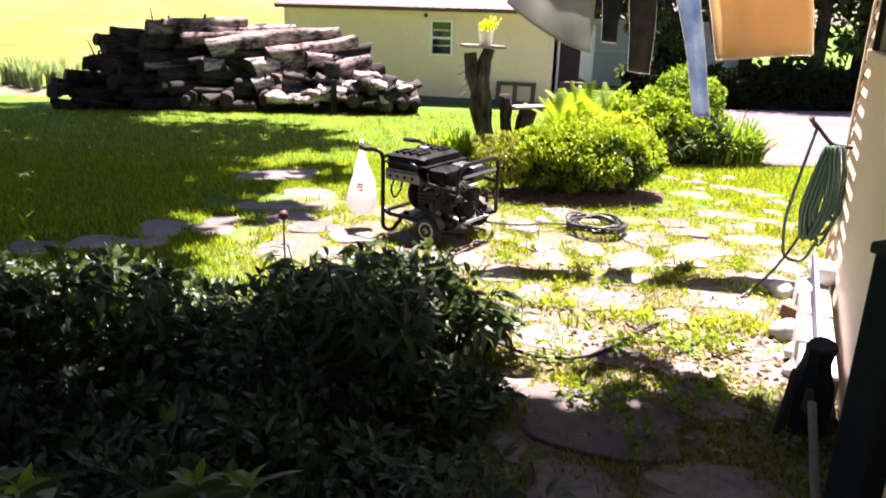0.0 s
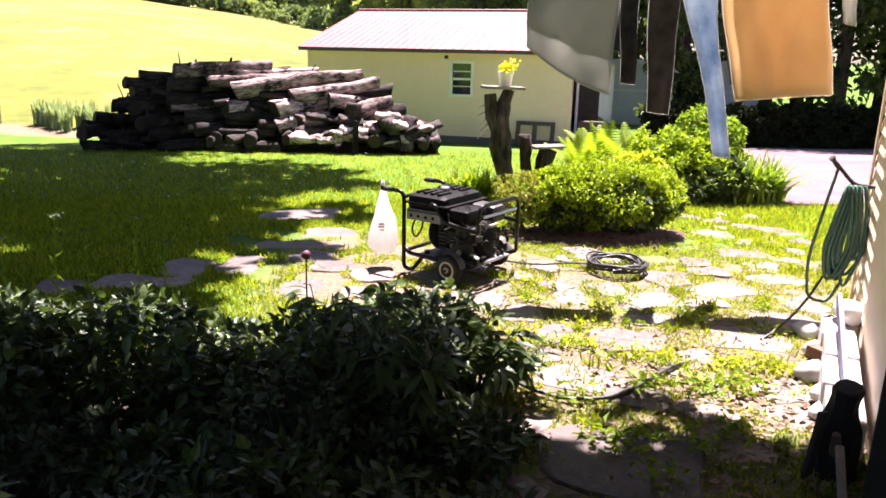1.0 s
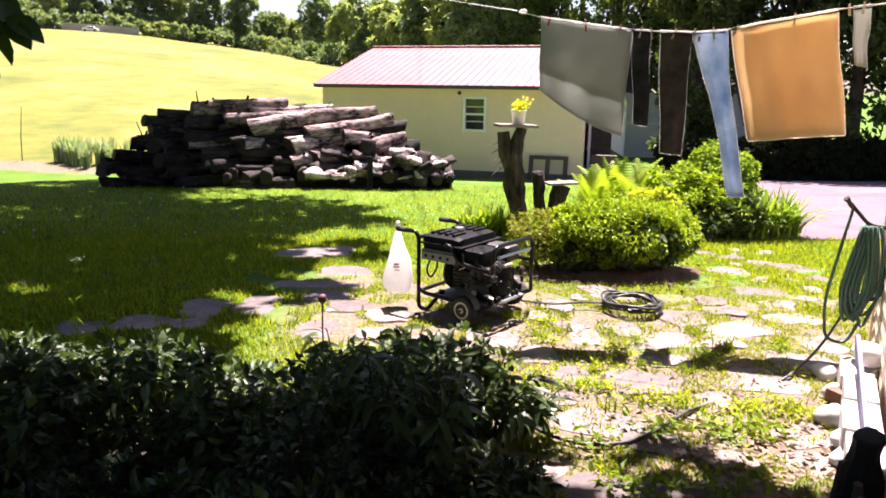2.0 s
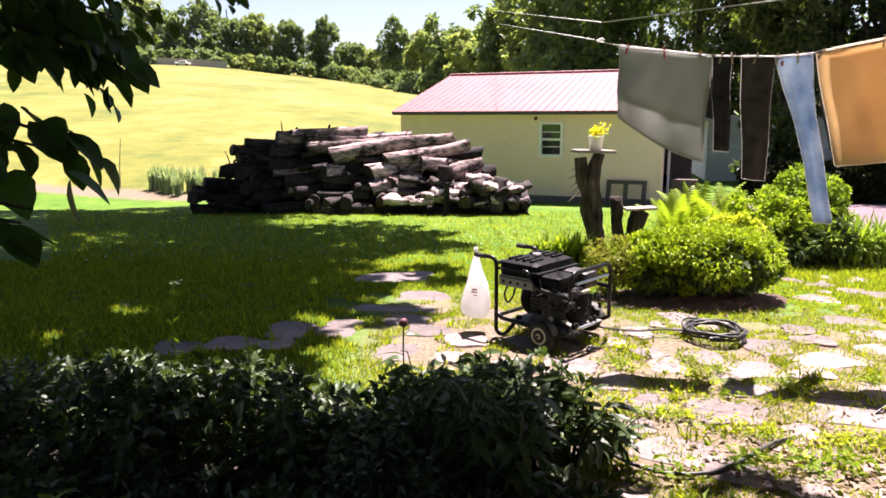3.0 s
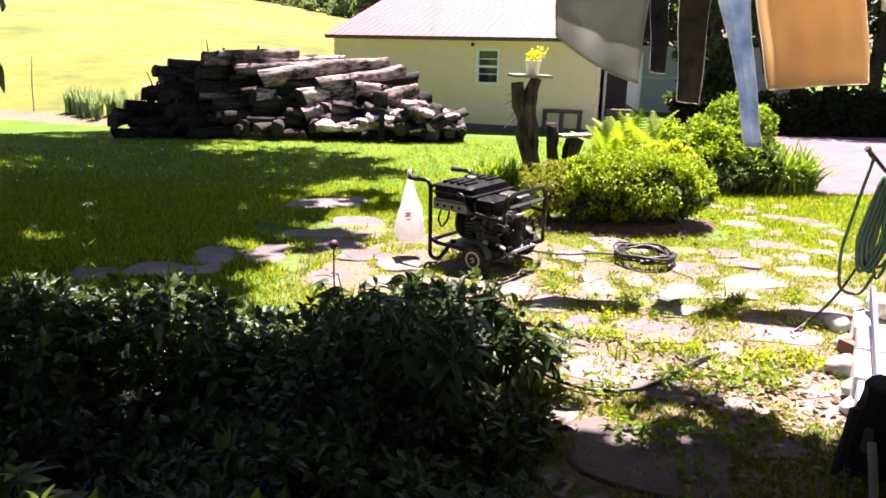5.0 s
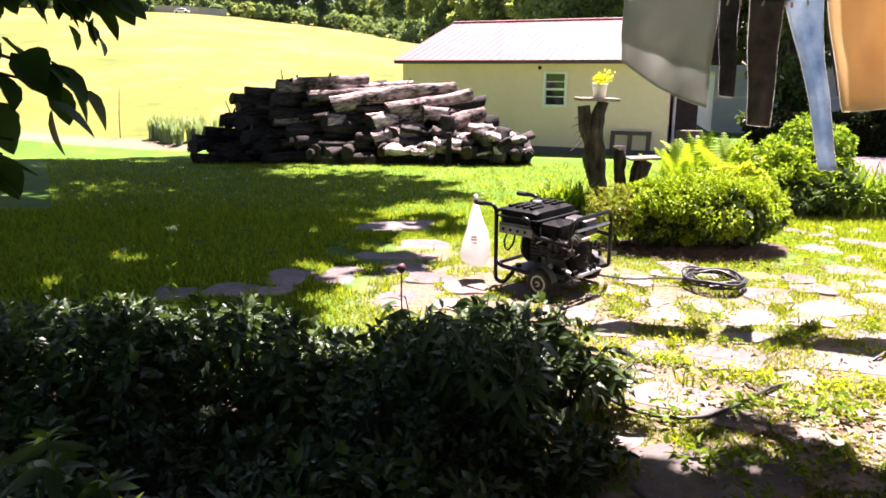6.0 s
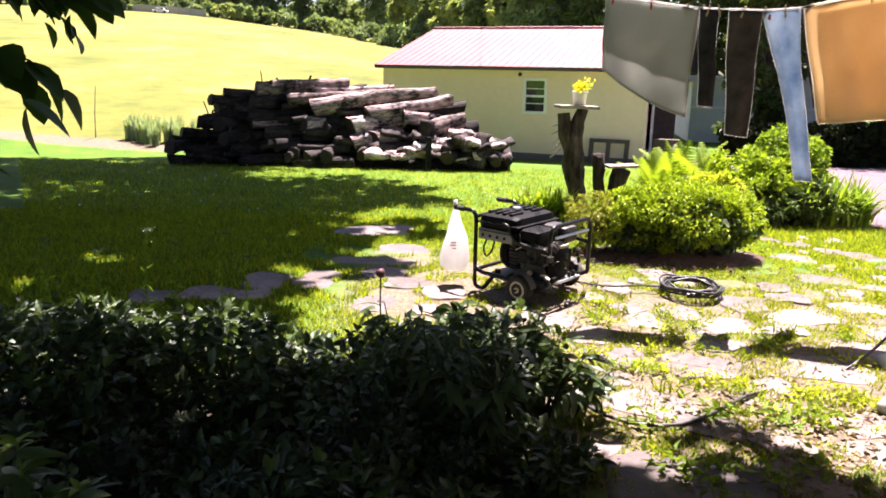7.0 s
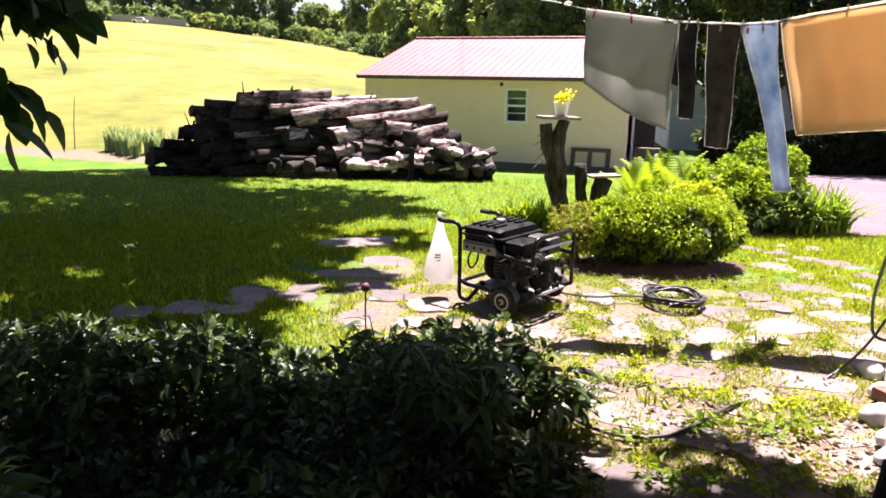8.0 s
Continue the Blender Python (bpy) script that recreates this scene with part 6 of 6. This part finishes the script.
for x, y, h in ((0.0, 3.3, 0.5), (-0.3, 3.45, 0.42), (0.25, 3.2, 0.47), (0.42, 3.15, 0.34), (0.56, 3.2, 0.26), (-0.1, 2.9, 0.56), (0.1, 2.7, 0.55)):
    peony(x, y, h, 10, 0.22)


def whorl_plant(x, y, h):
    th = root("balsam", pose(x, y, 0), "upright plant with whorls of narrow pointed leaves", "plant", "whorled plants in the bed")
    stem = part("stem", tube([(0, 0, 0), (0.01, 0, h * 0.6), (0, 0.01, h)], [0.006, 0.005, 0.003], 5), LEAF_LILY, th)
    for j, (z, q, up) in enumerate(((h, 5, 0.9), (h * 0.97, 7, 0.35), (h * 0.86, 7, 0.05), (h * 0.7, 6, -0.1), (h * 0.55, 5, -0.2))):
        for k in range(q):
            a = 6.283 * (k + 0.4 * j) / q + bed.normal() * 0.15
            single_leaf(LANCE_TIP if j == 0 else LANCE, (0, 0, z), (math.cos(a), math.sin(a), up), (0.05 if j == 0 else 0.105) * bed.uniform(0.85, 1.2), stem, bed)


LANCE_TIP = leaf_shapes(LEAF_LILY, 0.34, 0.3)
for k in range(11):
    whorl_plant(-1.15 + 0.14 * (k % 8) + 0.05 * (k // 8) + bed.uniform(-0.05, 0.05), 1.35 + 0.28 * (k // 8) + bed.uniform(-0.1, 0.1), bed.uniform(0.5, 0.66))
fl = root("peony_bud", pose(-0.44, 3.86, 0), "single maroon peony bud on a tall stem", "flower")
part("stem", tube(rounded([(0.02, 0, 0), (0.0, 0, 0.3), (0.005, 0, 0.49)], 0.1, 3), 0.005, 6), LEAF_BED, fl)
bm = bmesh.new()
bmesh.ops.create_icosphere(bm, subdivisions=2, radius=0.027)
for v in bm.verts:
    v.co *= 1 + 0.15 * noise.noise(v.co * 60)
    v.co += Vector((0.005, 0, 0.51))
part("bud", bm, BUD, fl, "dark maroon bud", True)
for z, way, s in ((0.3, (-1, 0, 0.3), 0.1), (0.28, (-0.8, 0.2, 0.1), 0.08), (0.44, (1, 0, 0.4), 0.07), (0.25, (0.6, -0.4, 0.2), 0.08), (0.32, (-0.9, -0.2, 0.5), 0.1)):
    single_leaf(LANCE, (0, 0, z), way, s * 1.35, fl, bed)

# ---- flagstones, one by one, and the grass between them ----
prng = np.random.default_rng(41)
# each stone: middle x, y, half length, half width
BY_BED = [(1.36, 3.88, 0.25, 0.16), (0.99, 3.36, 0.22, 0.16), (1.19, 3.16, 0.17, 0.11), (1.46, 3.03, 0.12, 0.12), (1.94, 3.21, 0.15, 0.12), (1.84, 2.94, 0.14, 0.12), (0.82, 3.69, 0.12, 0.11), (0.97, 3.98, 0.13, 0.15),
          (0.57, 4.6, 0.19, 0.18), (0.82, 4.33, 0.17, 0.13), (0.95, 2.6, 0.3, 0.3), (1.43, 2.72, 0.16, 0.15), (1.2, 2.12, 0.24, 0.17), (0.56, 2.95, 0.16, 0.14), (0.72, 2.14, 0.18, 0.15), (0.5, 3.35, 0.13, 0.12)]
BY_LINE = [(1.23, 4.65, 0.13, 0.14), (1.16, 4.9, 0.12, 0.1), (1.74, 4.6, 0.2, 0.19), (2.32, 4.8, 0.27, 0.17), (2.1, 4.52, 0.17, 0.09), (2.03, 5.08, 0.19, 0.17), (1.52, 4.83, 0.11, 0.15), (1.17, 5.41, 0.12, 0.15), (0.97, 5.14, 0.09, 0.1),
           (2.44, 5.55, 0.13, 0.12), (3.13, 6.75, 0.17, 0.2), (3.64, 7.16, 0.14, 0.14), (3.88, 6.85, 0.2, 0.3), (2.42, 5.25, 0.14, 0.13), (2.92, 5.41, 0.14, 0.15), (2.08, 3.9, 0.22, 0.2), (2.44, 4.15, 0.22, 0.19), (2.75, 4.5, 0.16, 0.15), (1.62, 4.2, 0.16, 0.1), (2.85, 5.05, 0.2, 0.13), (3.0, 5.9, 0.2, 0.14)]
PATH_STONES = [(-0.94, 7.78, 0.44, 0.3), (-0.58, 6.71, 0.26, 0.24), (-0.81, 6.18, 0.4, 0.14), (-0.61, 5.73, 0.2, 0.16), (-0.42, 5.4, 0.19, 0.13), (-0.12, 5.13, 0.18, 0.13), (-1.5, 5.38, 0.18, 0.25), (-1.12, 5.45, 0.17, 0.22), (-1.83, 5.0, 0.18, 0.17),
               (-2.2, 4.9, 0.17, 0.16), (-1.5, 4.98, 0.13, 0.13), (0.13, 4.56, 0.16, 0.15), (-0.6, 4.86, 0.14, 0.2), (0.35, 5.1, 0.2, 0.16), (0.6, 5.35, 0.2, 0.15), (-0.2, 4.75, 0.14, 0.12), (0.3, 4.05, 0.15, 0.13)]
STONES = []
for x, y, a, b in BY_BED + BY_LINE + PATH_STONES:
    STONES.append((x, y, a, b, prng.normal() * 0.2, *prng.uniform(0, 6.28, 3)))


def edge_of(st_, ang):
    """Distance from a stone's middle to its edge in the given direction."""
    c_, s_ = np.abs(np.cos(ang)) / st_[2], np.abs(np.sin(ang)) / st_[3]
    return (c_ ** 4.5 + s_ ** 4.5) ** (-1 / 4.5) * (1 + 0.11 * np.sin(2 * ang + st_[5]) + 0.1 * np.sin(3 * ang + st_[6]) + 0.05 * np.sin(5 * ang + st_[7]))


def off_stones(P, margin=0.0):
    """Which of the points lie clear of the stones."""
    clear = np.ones(len(P), bool)
    for st_ in STONES:
        dx_, dy_ = P[:, 0] - st_[0], P[:, 1] - st_[1]
        near_ = np.hypot(dx_, dy_) < 0.75
        if near_.any():
            clear[near_] &= np.hypot(dx_[near_], dy_[near_]) > edge_of(st_, np.arctan2(dy_[near_], dx_[near_]) - st_[4]) - margin
    return clear


# smaller broken pieces between the large ones
for _ in range(420):
    if len(STONES) > 118:
        break
    x, y = prng.uniform(0.35, 4.1), prng.uniform(2.4, 8.2)
    a = prng.uniform(0.06, 0.17)
    b = a * prng.uniform(0.6, 1.0)
    if (abs(x - 1.95) < 1.15 and abs(y - 6.75) < 0.75) or x > 0.9 + 0.55 * y - 0.6 or (x < 1.6 and y > 5.7):
        continue
    ring = np.array([(x + math.cos(t) * (a + 0.03), y + math.sin(t) * (b + 0.03)) for t in np.linspace(0, 6.28, 10)])
    if off_stones(ring).all() and off_stones(np.array([(x, y)]), -a).all():
        STONES.append((x, y, a, b, prng.uniform(0, 3.1), *prng.uniform(0, 6.28, 3)))
patio = root("patio", pose(0, 0, 0), "irregular pinkish flagstone paving with grass in its joints", "paving", kind="structure")


def flagstone(st_):
    c = Vector((st_[0], st_[1], 0))
    poly = []
    for t in np.linspace(0, 2 * math.pi, 18, endpoint=False):
        r_ = float(edge_of(st_, t))
        d = Vector((math.cos(t + st_[4]), math.sin(t + st_[4]), 0)) * r_
        p = c + d
        poly.append(d + Vector((noise.noise(p * 9), noise.noise(p * 9 + Vector((7, 0, 0))), 0)) * 0.034)
    tx, ty, h = prng.normal() * 0.006, prng.normal() * 0.006, prng.uniform(0.002, 0.012)
    bm = bmesh.new()
    rings = [[bm.verts.new((p.x * s_, p.y * s_, (h + dz + p.x * tx + p.y * ty + 0.005 * noise.noise((p + c) * 6) * (dz == 0)) if dz > -0.5 else -0.04)) for p in poly] for s_, dz in ((1.0, -1), (1.0, -0.009), (0.96, 0.0))]
    m = len(poly)
    for a, b in zip(rings, rings[1:]):
        for i in range(m):
            bm.faces.new((a[i], a[(i + 1) % m], b[(i + 1) % m], b[i]))
    bm.faces.new(rings[-1])
    ob = part("flagstone", bm, STONE, patio)
    ob.location = (c.x, c.y, float(ground_z(c.x, c.y)))


for st_ in STONES:
    flagstone(st_)


def patchy(P, cut, sc=1.7):
    return np.array([noise.noise(Vector((x * sc, y * sc, 3.0))) for x, y in P]) > cut


def blades(P, height, name, label, lean=0.5):
    n = len(P)
    a = prng.uniform(0, 6.28, n)
    h = height * prng.uniform(0.5, 1.35, n)
    base = np.stack([P[:, 0], P[:, 1], ground_z(P[:, 0], P[:, 1]) - 0.004], -1)
    s = np.stack([-np.sin(a), np.cos(a), 0 * a], -1) * (0.0035 + 0.05 * h)[:, None]
    tip = base + np.stack([np.cos(a) * lean * h, np.sin(a) * lean * h, h], -1) * prng.uniform(0.7, 1.1, (n, 1))
    v = np.stack([base - s, base + s, tip], 1).reshape(-1, 3)
    f = np.arange(3 * n).reshape(-1, 3)
    ob = sheet(name, v, f, GRASS)
    tagged(ob, label, "grass", kind="stuff")


P = np.stack([prng.uniform(-0.2, 4.6, 170000), prng.uniform(2.0, 8.8, 170000)], -1)
P = P[(off_stones(P, 0.01) & patchy(P, -0.25, 3.5)) | (off_stones(P, 0.11) & patchy(P, 0.05, 4.0)) | patchy(P, 0.36, 4.5)]
P = P[~((np.abs(P[:, 0] - 1.95) < 0.84) & (np.abs(P[:, 1] - 6.75) < 0.45))]
P = P[(np.hypot(P[:, 0] - 0.5, P[:, 1] - 5.2) > 0.95) | patchy(P, 0.08, 3.6)]
P = P[patchy(P, -0.2, 2.2) | (P[:, 1] > 5.8)]
blades(P, 0.03, "joint_grass", "bright green grass growing in the paving joints", 0.7)
P = np.stack([prng.uniform(-4.2, -0.2, 60000), prng.uniform(3.4, 8.8, 60000)], -1)
P = P[off_stones(P, 0.01)]
P = P[patchy(P, 0.02, 3.6) | (P[:, 0] + 0.3 * P[:, 1] < 0.5) | (P[:, 1] > 6.9) | (P[:, 1] < 4.5)]
Q = np.stack([prng.uniform(-8.2, -4.2, 45000), prng.uniform(4.5, 8.8, 45000)], -1)
P = np.concatenate([P, Q[Q[:, 0] > -0.95 * Q[:, 1]]])
blades(P, 0.05, "lawn_grass", "short green lawn grass beside the path", 0.7)
P = np.stack([prng.uniform(-1, 1, 70000), prng.uniform(0, 1, 70000)], -1)
P[:, 1] = 8.8 + 8.5 * P[:, 1] ** 1.3
P[:, 0] = P[:, 0] * P[:, 1] * 0.62
P = P[~((P[:, 0] > 2.2) & (P[:, 1] < 11)) & ~(P[:, 0] > 4)]
Q = np.stack([prng.uniform(3.2, 7.5, 26000), prng.uniform(5.6, 8.9, 26000)], -1)
P = np.concatenate([P, Q[off_stones(Q, 0.02)]])
blades(P, 0.055, "far_grass", "mown lawn grass towards the log pile", 0.6)
# tufts and low weeds
for k in range(34):
    for _ in range(20):
        x, y = prng.uniform(0.3, 3.4), prng.uniform(2.6, 5.6)
        if off_stones(np.array([[x, y]]), 0.01)[0]:
            break
    th = root("grass_tuft", pose(x, y, 0), "tuft of longer grass between the flagstones", "grass", "grass tufts on the path")
    n = 44
    at = np.stack([prng.normal(0, 0.045, n), prng.normal(0, 0.045, n), np.zeros(n)], -1)
    v, f = leaf_arrays(at, prng.normal(size=(n, 3)) * np.array([0.6, 0.6, 0.1]) + np.array([0, 0, 0.9]), prng.uniform(0.035, 0.085, n), 0.09, 0.3)
    sheet("foliage", v, f, GRASS, th)
# dry leaves by the wall
n = 700
LP = np.stack([prng.normal(1.75, 0.4, n), prng.normal(3.0, 0.35, n)], -1)
v, f = leaf_arrays(np.stack([LP[:, 0], LP[:, 1], prng.uniform(0.008, 0.016, n)], -1), prng.normal(size=(n, 3)) * np.array([1, 1, 0.04]), prng.uniform(0.02, 0.06, n), 0.6, 0.1)
tagged(sheet("leaf_litter", v, f, DRY), "dry brown leaf litter on the path", "leaves", kind="stuff")

n = 900
LP = np.stack([prng.uniform(0.2, 3.6, n), prng.uniform(2.2, 6.0, n)], -1)
v, f = leaf_arrays(np.stack([LP[:, 0], LP[:, 1], ground_z(LP[:, 0], LP[:, 1]) + prng.uniform(0.018, 0.03, n)], -1), prng.normal(size=(n, 3)) * np.array([1, 1, 0.08]), prng.uniform(0.01, 0.035, n), 0.6, 0.1)
tagged(sheet("fallen_leaves", v, f, DRY), "small dry leaves and crumbs strewn over the paving", "leaves", kind="stuff")
# lime-green weeds in the sunny joints
for k in range(32):
    for _ in range(20):
        x, y = prng.uniform(0.7, 2.4), prng.uniform(3.3, 5.0)
        if off_stones(np.array([[x, y]]), 0.03)[0] and y > 1.55 * x - 0.35:
            break
    th = root("path_weed", pose(x, y, 0), "lime-green leafy weed growing between sunlit flagstones", "weed", "weeds between the flagstones")
    n = 46
    at = np.stack([prng.normal(0, 0.055, n), prng.normal(0, 0.045, n), prng.uniform(0.005, 0.05, n)], -1)
    v, f = leaf_arrays(at, prng.normal(size=(n, 3)) * np.array([0.8, 0.8, 0.3]) + np.array([0, 0, 0.5]), prng.uniform(0.018, 0.045, n), 0.45, 0.3)
    sheet("foliage", v, f, LEAF_LIME if k % 3 else LEAF_FERN, th)
# low broad-leaved weeds in the shade of the house
for k in range(9):
    x, y = prng.uniform(0.75, 1.75), prng.uniform(2.35, 3.25)
    th = root("path_weed", pose(x, y, 0), "low broad-leaved green weed among the flagstones", "weed", "weeds on the path")
    n = 40
    at = np.stack([prng.normal(0, 0.06, n), prng.normal(0, 0.06, n), prng.uniform(0.01, 0.08, n)], -1)
    v, f = leaf_arrays(at, prng.normal(size=(n, 3)) * np.array([0.8, 0.8, 0.3]) + np.array([0, 0, 0.4]), prng.uniform(0.03, 0.06, n), 0.5, 0.3)
    sheet("foliage", v, f, LEAF_LILY, th)

# white clover heads in the lawn, and pale weeds behind the bed
n = 130
CP = np.stack([prng.uniform(-5, 3.0, n), prng.uniform(8.5, 16.0, n)], -1)
v, f = leaf_arrays(np.repeat(np.stack([CP[:, 0], CP[:, 1], ground_z(CP[:, 0], CP[:, 1]) + 0.06], -1), 4, 0), prng.normal(size=(4 * n, 3)) + np.array([0, 0, 0.5]), 0.016, 0.9)
tagged(sheet("clover_heads", v, f, WHITE), "tiny white clover flowers dotted over the lawn", "flowers", kind="stuff")
for x, y, h in ((-1.95, 4.3, 0.62), (-1.75, 4.25, 0.55), (-1.5, 4.35, 0.6), (-1.3, 4.2, 0.5), (-2.2, 4.2, 0.52), (-2.6, 4.3, 0.55), (-2.4, 4.0, 0.6)):
    th = root("weed", pose(x, y, 0), "tall thin weed with a pale flat flower head", "weed", "weeds behind the bed")
    st_ = part("stem", tube([(0, 0, 0), (0.01, 0, h * 0.6), (0.03, 0, h)], [0.004, 0.003, 0.002], 5), LEAF_LILY, th)
    q_ = 24
    at = np.stack([0.03 + prng.normal(0, 0.022, q_), prng.normal(0, 0.022, q_), h + prng.normal(0, 0.004, q_)], -1)
    v, f = leaf_arrays(at, prng.normal(size=(q_, 3)) * np.array([1, 1, 0.2]), 0.014, 0.8)
    tagged(sheet("flower_head", v, f, LEAF_MINT, th), kind="stuff")
    q_ = 14
    at = np.stack([np.zeros(q_), np.zeros(q_), prng.uniform(0.1, h * 0.8, q_)], -1)
    v, f = leaf_arrays(at, prng.normal(size=(q_, 3)) + np.array([0, 0, 0.3]), 0.07, 0.25)
    sheet("foliage", v, f, LEAF_LILY, th)
